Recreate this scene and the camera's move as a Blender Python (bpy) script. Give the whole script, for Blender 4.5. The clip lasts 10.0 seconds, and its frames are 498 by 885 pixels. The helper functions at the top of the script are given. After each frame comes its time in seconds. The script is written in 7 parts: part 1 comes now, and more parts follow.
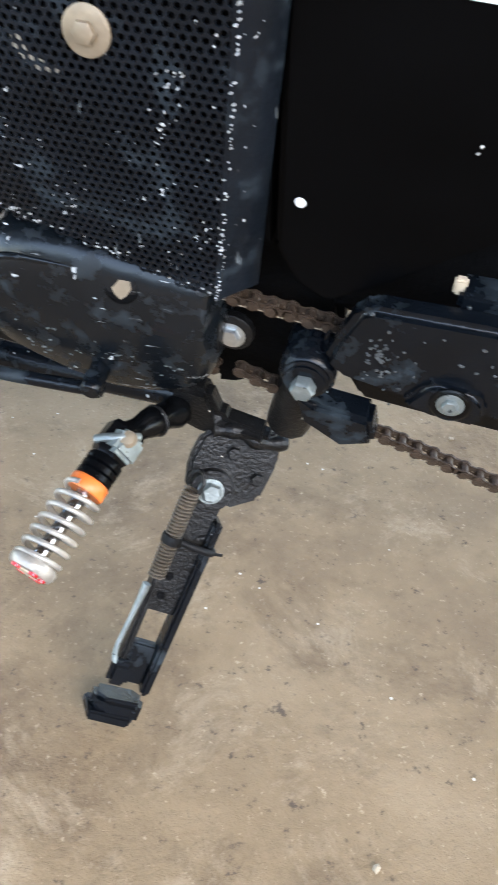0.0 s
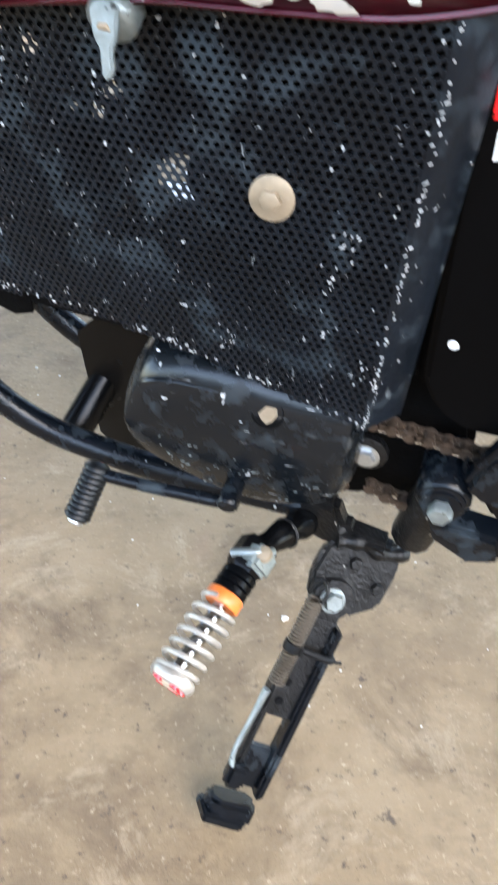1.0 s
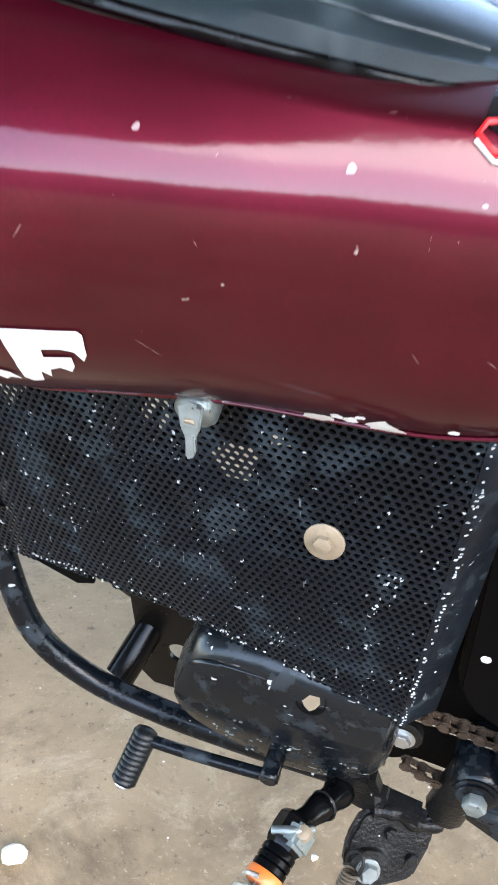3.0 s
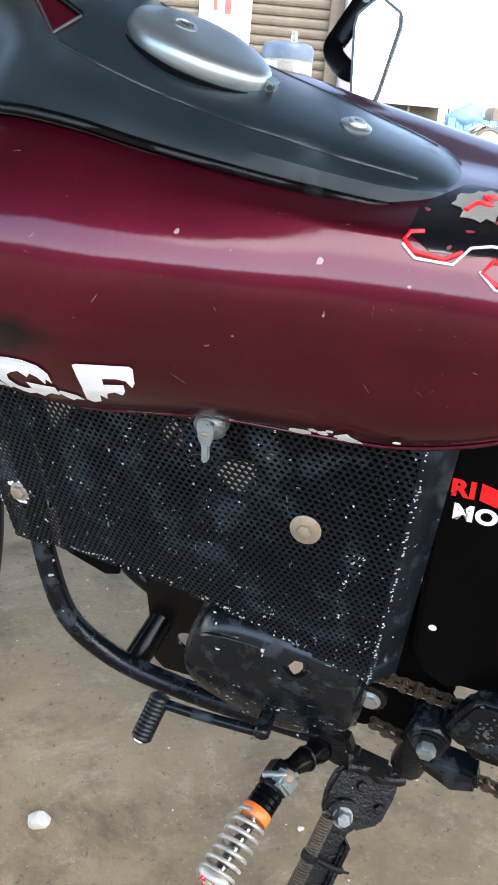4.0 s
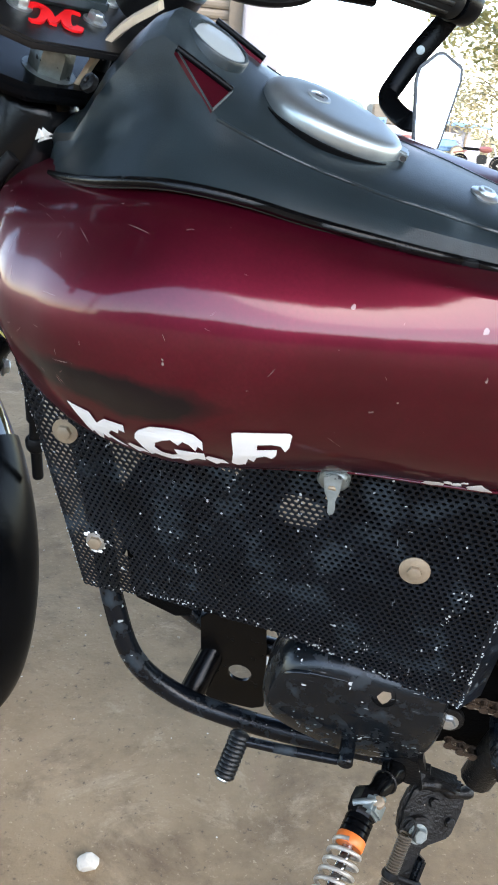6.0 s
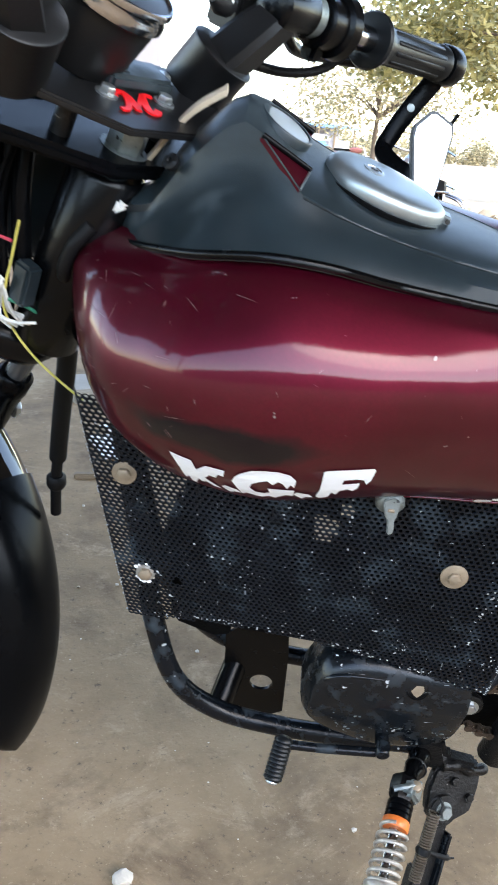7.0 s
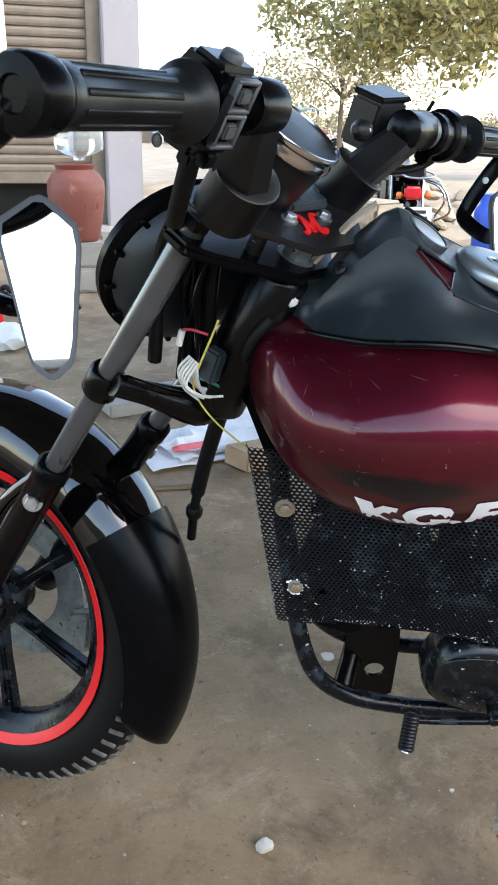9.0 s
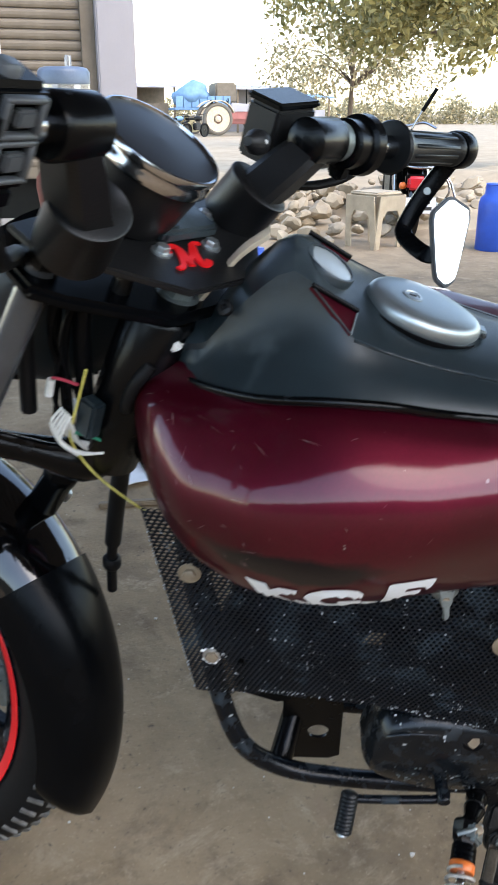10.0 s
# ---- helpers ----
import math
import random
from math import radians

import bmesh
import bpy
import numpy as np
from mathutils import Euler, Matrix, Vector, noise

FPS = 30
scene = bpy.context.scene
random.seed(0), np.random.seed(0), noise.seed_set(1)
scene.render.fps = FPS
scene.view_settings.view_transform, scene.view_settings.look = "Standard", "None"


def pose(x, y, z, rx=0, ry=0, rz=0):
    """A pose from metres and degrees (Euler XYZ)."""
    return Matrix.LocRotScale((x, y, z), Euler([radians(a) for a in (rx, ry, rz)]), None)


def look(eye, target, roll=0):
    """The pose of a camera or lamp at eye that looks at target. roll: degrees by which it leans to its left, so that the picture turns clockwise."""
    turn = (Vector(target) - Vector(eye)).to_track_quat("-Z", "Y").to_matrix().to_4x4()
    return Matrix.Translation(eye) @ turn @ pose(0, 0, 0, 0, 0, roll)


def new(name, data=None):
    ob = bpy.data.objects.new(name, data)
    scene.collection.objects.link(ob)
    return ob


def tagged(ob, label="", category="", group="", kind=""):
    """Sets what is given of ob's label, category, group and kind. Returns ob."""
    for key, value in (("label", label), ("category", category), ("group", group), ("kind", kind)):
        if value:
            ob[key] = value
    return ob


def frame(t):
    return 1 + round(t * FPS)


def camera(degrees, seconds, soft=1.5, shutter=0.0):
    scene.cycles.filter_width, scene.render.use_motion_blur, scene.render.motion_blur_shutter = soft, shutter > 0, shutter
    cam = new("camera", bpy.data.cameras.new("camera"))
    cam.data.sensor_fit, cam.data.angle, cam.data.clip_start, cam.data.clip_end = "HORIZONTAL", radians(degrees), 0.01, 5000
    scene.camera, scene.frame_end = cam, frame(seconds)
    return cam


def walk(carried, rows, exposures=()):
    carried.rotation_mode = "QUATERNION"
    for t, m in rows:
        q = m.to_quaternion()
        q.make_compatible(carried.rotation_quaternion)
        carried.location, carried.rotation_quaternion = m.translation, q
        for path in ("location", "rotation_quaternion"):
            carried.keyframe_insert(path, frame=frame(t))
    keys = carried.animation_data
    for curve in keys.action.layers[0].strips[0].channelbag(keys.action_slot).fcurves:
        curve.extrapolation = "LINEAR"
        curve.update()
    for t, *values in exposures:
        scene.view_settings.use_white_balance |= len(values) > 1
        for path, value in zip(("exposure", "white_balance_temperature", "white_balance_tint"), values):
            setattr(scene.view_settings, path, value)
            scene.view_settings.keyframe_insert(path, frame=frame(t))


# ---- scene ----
cam = camera(33.0, 10.0, 1.5, 0.5)
PATH = [
    (0, (-0.142, 0.192, 0.622), (0.032, 1.791, -0.567), 4.9),
    (0.5, (-0.176, 0.179, 0.639), (-0.07, 1.805, -0.52), 4.0),
    (1, (-0.21, 0.203, 0.666), (-0.138, 1.878, -0.424), 4.0),
    (1.5, (-0.233, 0.229, 0.699), (-0.182, 1.946, -0.325), 4.2),
    (2, (-0.241, 0.235, 0.723), (-0.208, 1.996, -0.224), 4.4),
    (2.5, (-0.242, 0.232, 0.751), (-0.227, 2.035, -0.114), 4.4),
    (2.7, (-0.241, 0.228, 0.764), (-0.227, 2.044, -0.073), 4.4),
    (3.8, (-0.237, 0.087, 0.817), (-0.24, 1.951, 0.093), 5.1),
    (4, (-0.239, 0.057, 0.823), (-0.234, 1.926, 0.11), 5.2),
    (4.5, (-0.263, 0.023, 0.835), (-0.223, 1.902, 0.15), 5.4),
    (5, (-0.318, 0.036, 0.827), (-0.227, 1.911, 0.136), 5.5),
    (5.2, (-0.349, 0.045, 0.824), (-0.219, 1.922, 0.145), 5.3),
    (6.3, (-0.445, 0.064, 0.867), (-0.114, 1.905, 0.16), 5.2),
    (6.5, (-0.484, 0.054, 0.871), (-0.079, 1.885, 0.174), 4.9),
    (7, (-0.557, 0.036, 0.892), (-0.05, 1.848, 0.214), 4.5),
    (7.5, (-0.638, 0.011, 0.924), (-0.062, 1.804, 0.252), 3.6),
    (8, (-0.712, -0.019, 0.949), (-0.112, 1.766, 0.275), 2.7),
    (8.5, (-0.753, -0.043, 0.968), (-0.179, 1.741, 0.27), 1.9),
    (9, (-0.758, -0.049, 0.994), (-0.213, 1.74, 0.287), 1.0),
    (9.5, (-0.698, -0.016, 1.008), (-0.18, 1.778, 0.291), 0.3),
    (10, (-0.612, 0.046, 1.013), (-0.104, 1.838, 0.283), 0.1),
]
walk(cam, [(t, look(eye, target, roll)) for t, eye, target, roll in PATH],
     [(t, stops, 7250, 10) for t, stops in ((0.0, 3.5), (1.0, 3.85), (2.5, 4.1), (4.0, 3.25), (5.0, 3.25), (6.5, 3.25), (8.0, 3.0), (9.0, 2.72), (10.0, 2.57))])

# ---- daylight ----
world = bpy.data.worlds.new("world")
scene.world = world
world.use_nodes = True
SUN_UP, SUN_TURN = 48.0, 150.0
sky = world.node_tree.nodes.new("ShaderNodeTexSky")
sky.sky_type, sky.sun_disc = "NISHITA", False
sky.sun_elevation, sky.sun_rotation = radians(SUN_UP), radians(SUN_TURN)
sky.air_density, sky.dust_density, sky.ozone_density = 1.0, 1.0, 1.0
back = world.node_tree.nodes["Background"]
world.node_tree.links.new(sky.outputs[0], back.inputs[0])
back.inputs[1].default_value = 0.15
sun = new("sun", bpy.data.lights.new("sun", "SUN"))
sun.data.energy, sun.data.angle, sun.data.color = 0.3, radians(55), (1.0, 0.95, 0.88)
sun_dir = Vector((math.sin(radians(SUN_TURN)) * math.cos(radians(SUN_UP)), math.cos(radians(SUN_TURN)) * math.cos(radians(SUN_UP)), math.sin(radians(SUN_UP))))
sun.matrix_world = look(sun_dir * 30, (0, 0, 0))


# ---- materials ----
def mat(name, base, rough=0.5, metal=0.0, coat=0.0, var=0.25, scale=18.0, fine=160.0, bump=0.15, specks=None, dust_sheen=None, spec=0.5, streaks=None):
    """A surface with two scales of variation, relief, and at will specks, dusty patches or painted sheen (colour,
    share, scale) and scraped streaks.
    """
    m = bpy.data.materials.new(name)
    m.use_nodes = True
    nt = m.node_tree
    n, ln = nt.nodes, nt.links
    p = n["Principled BSDF"]
    co = n.new("ShaderNodeTexCoord")
    info = n.new("ShaderNodeObjectInfo")

    def tex(sc, detail=5.0, rough_=0.6):
        t = n.new("ShaderNodeTexNoise")
        t.inputs["Scale"].default_value, t.inputs["Detail"].default_value, t.inputs["Roughness"].default_value = sc, detail, rough_
        ln.new(co.outputs["Object"], t.inputs["Vector"])
        return t

    def ramp(src, lo, hi):
        r = n.new("ShaderNodeMapRange")
        r.inputs["From Min"].default_value, r.inputs["From Max"].default_value = lo, hi
        ln.new(src, r.inputs["Value"])
        return r.outputs["Result"]

    def mix(fac, a, b):
        x = n.new("ShaderNodeMix")
        x.data_type = "RGBA"
        if isinstance(fac, float):
            x.inputs["Factor"].default_value = fac
        else:
            ln.new(fac, x.inputs["Factor"])
        for k, v in (("A", a), ("B", b)):
            s = [i for i in x.inputs if i.name == k and i.type == "RGBA"][0]
            if isinstance(v, tuple):
                s.default_value = (*v, 1)
            else:
                ln.new(v, s)
        return [o for o in x.outputs if o.type == "RGBA"][0]

    big, small = tex(scale), tex(fine, 3.0)
    dark = tuple(c * (1 - var) for c in base)
    light = tuple(min(1.0, c * (1 + var)) for c in base)
    col = mix(ramp(big.outputs["Fac"], 0.3, 0.7), dark, light)
    col = mix(ramp(small.outputs["Fac"], 0.35, 0.75), col, mix(0.5, col, tuple(c * (1 - 0.6 * var) for c in base)))
    rg = n.new("ShaderNodeMath")
    rg.operation = "MULTIPLY_ADD"
    ln.new(big.outputs["Fac"], rg.inputs[0])
    rg.inputs[1].default_value, rg.inputs[2].default_value = 0.3 * rough, 0.85 * rough
    rsock = rg.outputs[0]
    for extra in (dust_sheen, specks):
        if extra:
            c, share, sc = extra
            t = tex(sc, 4.0 if extra is dust_sheen else 1.5, 0.65)
            f = ramp(t.outputs["Fac"], 1 - share, 1 - share + (0.16 if extra is dust_sheen else 0.02))
            col = mix(f, col, c)
            mx = n.new("ShaderNodeMix")
            ln.new(f, mx.inputs[0])
            ln.new(rsock, mx.inputs[2])
            mx.inputs[3].default_value = 0.8
            rsock = mx.outputs[0]
    if streaks:
        c, share, stretch = streaks
        mp = n.new("ShaderNodeMapping")
        mp.inputs["Scale"].default_value = stretch
        ln.new(co.outputs["Object"], mp.inputs["Vector"])
        t = tex(1.0, 3.0, 0.6)
        ln.new(mp.outputs[0], t.inputs["Vector"])
        gate = tex(13.0, 3.0, 0.6)
        g = n.new("ShaderNodeMath")
        g.operation = "MULTIPLY"
        ln.new(ramp(t.outputs["Fac"], 1 - share, 1 - share + 0.03), g.inputs[0])
        ln.new(ramp(gate.outputs["Fac"], 0.48, 0.56), g.inputs[1])
        col = mix(g.outputs[0], col, c)
    ln.new(col, p.inputs["Base Color"])
    ln.new(rsock, p.inputs["Roughness"])
    p.inputs["Metallic"].default_value = metal
    p.inputs["Coat Weight"].default_value, p.inputs["Coat Roughness"].default_value = coat, 0.045
    p.inputs["Specular IOR Level"].default_value = spec
    if bump:
        b = n.new("ShaderNodeBump")
        b.inputs["Strength"].default_value, b.inputs["Distance"].default_value = bump, 0.002
        ln.new(small.outputs["Fac"], b.inputs["Height"])
        ln.new(b.outputs[0], p.inputs["Normal"])
    return m


WHITE = (0.72, 0.72, 0.7)
M_PAINT = mat("maroon_paint", (0.084, 0.0037, 0.0130), 0.44, 0.74, 0.68, 0.3, 9, 420, 0.02, spec=0.15, specks=((0.4, 0.3, 0.3), 0.235, 95), streaks=((0.3, 0.14, 0.15), 0.27, (25, 90, 200)))
M_PAINT.node_tree.nodes["Principled BSDF"].inputs["Coat IOR"].default_value = 1.5
M_PAINT.node_tree.nodes["Principled BSDF"].inputs["Coat Roughness"].default_value = 0.085
# the cover's reflected sky is put into its blue-grey patches
M_COVER = mat("satin_black_plastic", (0.0112, 0.0185, 0.0225), 0.35, 0, 0, 0.3, 14, 900, 0.12, dust_sheen=((0.034, 0.049, 0.057), 0.44, 9), spec=0.52)
M_GLOSS = mat("gloss_black_paint", (0.0012, 0.0012, 0.0015), 0.035, 0, 0.0, 0.2, 10, 300, 0.01, spec=0.8)
# bluish patches here carry a painted sky sheen
M_BLACK = mat("worn_black_paint", (0.0028, 0.0042, 0.0062), 0.24, 0, 0.0, 0.35, 22, 220, 0.25, specks=((0.3, 0.32, 0.32), 0.265, 90), dust_sheen=((0.022, 0.031, 0.038), 0.46, 34), spec=0.24)
M_MATTE = mat("matte_black_plastic", (0.002, 0.0023, 0.0028), 0.24, 0, 0, 0.25, 16, 600, 0.06, spec=0.08)
M_PANEL = mat("black_side_panel", (0.0014, 0.0015, 0.0018), 0.3, 0, 0.0, 0.3, 10, 300, 0.05, specks=(WHITE, 0.225, 60), spec=0.05)
# blue-grey smudges, with the guard's sky sheen painted into their colour
M_MESH = mat("black_perforated_steel", (0.0050, 0.0072, 0.0105), 0.34, 0.0, 0.0, 0.4, 20, 200, 0.2, specks=((0.4, 0.42, 0.43), 0.285, 170), dust_sheen=((0.022, 0.031, 0.039), 0.47, 24), spec=0.2, streaks=((0.16, 0.18, 0.19), 0.32, (260, 60, 40)))
M_ENGINE = mat("sooty_engine_metal", (0.01, 0.01, 0.011), 0.5, 0, 0, 0.4, 26, 240, 0.35, specks=(WHITE, 0.27, 70))
# near-black for engine parts, recesses and gaps, their shade in the colour
M_SOOT_SHADE = mat("soot_and_shade_black", (0.0022, 0.0023, 0.0026), 0.6, 0, 0, 0.4, 26, 240, 0.35, spec=0.06)
M_GREASE = mat("greasy_steel", (0.006, 0.006, 0.0062), 0.34, 0.1, 0, 0.5, 60, 300, 0.6, dust_sheen=((0.04, 0.038, 0.035), 0.38, 60), spec=0.3, specks=((0.4, 0.38, 0.34), 0.27, 120))
M_RUBBER = mat("black_rubber", (0.005, 0.005, 0.0055), 0.5, 0, 0, 0.25, 20, 500, 0.2, dust_sheen=((0.03, 0.028, 0.026), 0.33, 20), spec=0.16)
M_GRIP = mat("ribbed_rubber_grip", (0.006, 0.007, 0.0078), 0.36, 0, 0, 0.2, 20, 500, 0.1, spec=0.26)
M_GREYPOLE = mat("grey_painted_tube", (0.10, 0.105, 0.114), 0.24, 0.55, 0.2, 0.14, 20, 300, 0.05, streaks=((0.03, 0.032, 0.036), 0.34, (40, 40, 8)))
M_CHROME = mat("chrome", (0.42, 0.42, 0.43), 0.14, 1.0, 0, 0.15, 20, 300, 0.02)
M_CAST = mat("cast_black_metal", (0.0080, 0.0078, 0.0082), 0.4, 0, 0, 0.3, 18, 400, 0.1, spec=0.34)
M_SILVER = mat("brushed_silver", (0.36, 0.40, 0.41), 0.38, 0.85, 0, 0.08, 30, 500, 0.05, spec=0.5)
M_ZINC = mat("zinc_bolt", (0.5, 0.52, 0.52), 0.35, 0.9, 0, 0.25, 60, 300, 0.15)
M_BRASS = mat("dull_brass_washer", (0.27, 0.21, 0.145), 0.5, 0.3, 0, 0.25, 60, 300, 0.15)
M_ALLOY = mat("dusty_alloy", (0.235, 0.265, 0.262), 0.45, 0.7, 0, 0.35, 60, 260, 0.3, specks=((0.06, 0.065, 0.065), 0.33, 150))
M_SPRING = mat("white_spring_steel", (0.36, 0.33, 0.29), 0.35, 0.3, 0, 0.35, 80, 300, 0.1)
M_RED = mat("red_paint", (0.82, 0.008, 0.012), 0.45, 0, 0.0, 0.1, 20, 300, 0.02)
M_ORANGE = mat("orange_plastic", (0.7, 0.16, 0.03), 0.4, 0, 0, 0.15, 40, 300, 0.05)
M_WORN = mat("dull_grey_primer", (0.06, 0.066, 0.068), 0.6, 0, 0, 0.5, 90, 300, 0.2)
M_CHIP = mat("bared_grey_metal", (0.42, 0.43, 0.43), 0.5, 0, 0, 0.45, 90, 300, 0.1)
M_STICKER = mat("white_vinyl", (0.78, 0.78, 0.78), 0.4, 0, 0, 0.06, 40, 300, 0.02)
M_DECAL = mat("dark_worn_decal", (0.003, 0.004, 0.006), 0.14, 0, 0.5, 0.4, 40, 300, 0.02, specks=((0.25, 0.02, 0.03), 0.3, 60))
M_WIRE_Y = mat("yellow_wire", (0.6, 0.52, 0.12), 0.45, 0, 0, 0.2, 60, 300, 0)
M_WIRE_W = mat("white_wire", (0.65, 0.64, 0.6), 0.45, 0, 0, 0.2, 60, 300, 0)
M_WIRE_G = mat("green_wire", (0.02, 0.2, 0.12), 0.45, 0, 0, 0.2, 60, 300, 0)
M_WIRE_R = mat("red_wire", (0.45, 0.04, 0.07), 0.45, 0, 0, 0.2, 60, 300, 0)
M_SCRATCH = mat("pale_scratch", (0.22, 0.12, 0.125), 0.6, 0, 0, 0.3, 60, 300, 0)
M_CHAIN = mat("rusty_chain", (0.075, 0.052, 0.038), 0.4, 0.5, 0, 0.5, 90, 300, 0.4, specks=((0.4, 0.33, 0.25), 0.34, 160))
M_BRONZE = mat("dull_brown_spring", (0.11, 0.09, 0.07), 0.4, 0.4, 0, 0.3, 60, 300, 0.2)
M_SWITCH = mat("grey_switch_plastic", (0.06, 0.065, 0.07), 0.45, 0, 0, 0.2, 40, 300, 0.1)
M_SATIN = mat("satin_black_metal", (0.002, 0.0022, 0.0026), 0.22, 0, 0, 0.3, 25, 400, 0.1, spec=0.18, dust_sheen=((0.010, 0.012, 0.014), 0.38, 22))
# bluish patches paint sky sheen beside the real scuffs
M_GEN = mat("scuffed_gloss_black", (0.0036, 0.0052, 0.0070), 0.24, 0, 0.0, 0.3, 22, 300, 0.05, specks=((0.4, 0.41, 0.41), 0.285, 110), dust_sheen=((0.013, 0.018, 0.022), 0.46, 60), spec=0.34, streaks=((0.3, 0.31, 0.31), 0.34, (40, 60, 260)))
M_ROOF = mat("sky_screen_tin", (0.13, 0.13, 0.14), 0.6, 0.2, 0, 0.3, 3, 30, 0.2)
M_TREAD = mat("dusty_tread", (0.11, 0.105, 0.095), 0.8, 0, 0, 0.45, 40, 200, 0.2)
M_CREAM = mat("cream_cloth", (0.5, 0.41, 0.3), 0.8, 0, 0, 0.2, 12, 200, 0.3)
M_WALL = mat("whitewashed_plaster", (0.27, 0.255, 0.27), 0.85, 0, 0, 0.08, 2.5, 60, 0.3, dust_sheen=((0.40, 0.36, 0.32), 0.36, 3))
M_CONC = mat("dusty_concrete", (0.3, 0.275, 0.235), 0.9, 0, 0, 0.2, 5, 60, 0.5)
M_SHUT = mat("weathered_shutter", (0.14, 0.113, 0.083), 0.6, 0.1, 0, 0.25, 6, 80, 0.2, dust_sheen=((0.14, 0.11, 0.08), 0.4, 5))
M_DARK = mat("dark_interior", (0.03, 0.028, 0.026), 0.8, 0, 0, 0.3, 4, 40, 0.2)
M_CLAY = mat("terracotta", (0.2, 0.055, 0.036), 0.6, 0, 0.1, 0.2, 8, 90, 0.2, dust_sheen=((0.4, 0.2, 0.14), 0.36, 10))
M_BLUE = mat("blue_plastic", (0.02, 0.09, 0.5), 0.4, 0, 0, 0.15, 8, 120, 0.1)
M_JARTOP = mat("dusty_blue_plastic", (0.11, 0.15, 0.22), 0.35, 0, 0, 0.2, 8, 120, 0.1)
M_SAND = mat("dry_sand", (0.34, 0.27, 0.185), 0.9, 0, 0, 0.25, 3, 50, 0.6)
M_STOOL = mat("dirty_beige_plastic", (0.42, 0.34, 0.24), 0.6, 0, 0, 0.2, 10, 120, 0.2)
M_STONE = mat("rubble_stone", (0.36, 0.295, 0.21), 0.9, 0, 0, 0.3, 6, 60, 0.5)
M_PALE = mat("pale_stone", (0.5, 0.46, 0.4), 0.9, 0, 0, 0.2, 40, 200, 0.5)
M_PAPER = mat("white_paper", (0.7, 0.69, 0.68), 0.7, 0, 0, 0.12, 10, 80, 0.2)
M_PINK = mat("magenta_plastic", (0.55, 0.02, 0.16), 0.5, 0, 0, 0.15, 10, 80, 0.1)
M_CARD = mat("brown_cardboard", (0.33, 0.22, 0.13), 0.9, 0, 0, 0.2, 12, 120, 0.2)
M_WOOD = mat("weathered_wood", (0.2, 0.15, 0.1), 0.85, 0, 0, 0.3, 12, 120, 0.4)
M_BARK = mat("bark", (0.12, 0.09, 0.065), 0.95, 0, 0, 0.35, 8, 60, 0.8)
M_TYRE2 = mat("dusty_tractor_tyre", (0.12, 0.105, 0.085), 0.9, 0, 0, 0.25, 4, 40, 0.4)
# yellow, red and blue below are dulled to paint in distance haze
M_YELLOW = mat("hazed_yellow_rim", (0.42, 0.35, 0.2), 0.6, 0, 0, 0.2, 4, 40, 0.1)
M_REDFAR = mat("hazed_red_paint", (0.3, 0.1, 0.09), 0.6, 0, 0, 0.2, 4, 40, 0.1)
M_BLUEFAR = mat("hazed_blue_paint", (0.13, 0.25, 0.42), 0.6, 0, 0, 0.2, 4, 40, 0.1)
M_GREYFAR = mat("far_grey_shed", (0.34, 0.33, 0.36), 0.8, 0, 0, 0.2, 2, 20, 0.1)


def glass(name, color, rough=0.02, trans=1.0):
    m = bpy.data.materials.new(name)
    m.use_nodes = True
    p = m.node_tree.nodes["Principled BSDF"]
    p.inputs["Base Color"].default_value = (*color, 1)
    p.inputs["Roughness"].default_value, p.inputs["Transmission Weight"].default_value, p.inputs["IOR"].default_value = rough, trans, 1.45
    return m


M_LENS2 = mat("red_tail_lens", (0.5, 0.012, 0.02), 0.15, 0, 0.5, 0.1, 30, 200, 0.05)
M_JAR = glass("clear_plastic", (0.8, 0.85, 0.88), 0.12, 0.85)
def dark_smear(m, centre, size, tilt, colour):
    """A soft-edged dark smear, on the left flank only."""
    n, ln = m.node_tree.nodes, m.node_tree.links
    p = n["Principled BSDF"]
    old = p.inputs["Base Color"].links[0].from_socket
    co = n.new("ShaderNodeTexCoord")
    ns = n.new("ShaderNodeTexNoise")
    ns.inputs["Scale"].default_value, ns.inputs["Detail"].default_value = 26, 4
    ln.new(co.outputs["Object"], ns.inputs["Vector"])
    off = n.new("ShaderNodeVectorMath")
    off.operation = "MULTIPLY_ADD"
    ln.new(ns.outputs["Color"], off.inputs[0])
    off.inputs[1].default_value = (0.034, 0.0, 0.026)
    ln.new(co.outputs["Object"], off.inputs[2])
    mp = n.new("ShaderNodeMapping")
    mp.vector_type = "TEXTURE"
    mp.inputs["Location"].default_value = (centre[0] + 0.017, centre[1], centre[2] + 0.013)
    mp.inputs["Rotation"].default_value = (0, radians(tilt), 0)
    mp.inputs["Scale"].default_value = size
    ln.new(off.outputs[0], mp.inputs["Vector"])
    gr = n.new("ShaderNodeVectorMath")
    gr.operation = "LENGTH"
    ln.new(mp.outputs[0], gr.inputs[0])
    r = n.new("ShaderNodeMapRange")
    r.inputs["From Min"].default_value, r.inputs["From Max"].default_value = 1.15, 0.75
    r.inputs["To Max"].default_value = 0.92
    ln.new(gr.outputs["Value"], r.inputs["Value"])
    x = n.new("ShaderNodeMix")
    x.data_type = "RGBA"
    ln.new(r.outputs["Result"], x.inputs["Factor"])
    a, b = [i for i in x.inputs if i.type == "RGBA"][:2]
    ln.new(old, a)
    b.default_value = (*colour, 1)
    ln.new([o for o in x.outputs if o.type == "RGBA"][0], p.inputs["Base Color"])


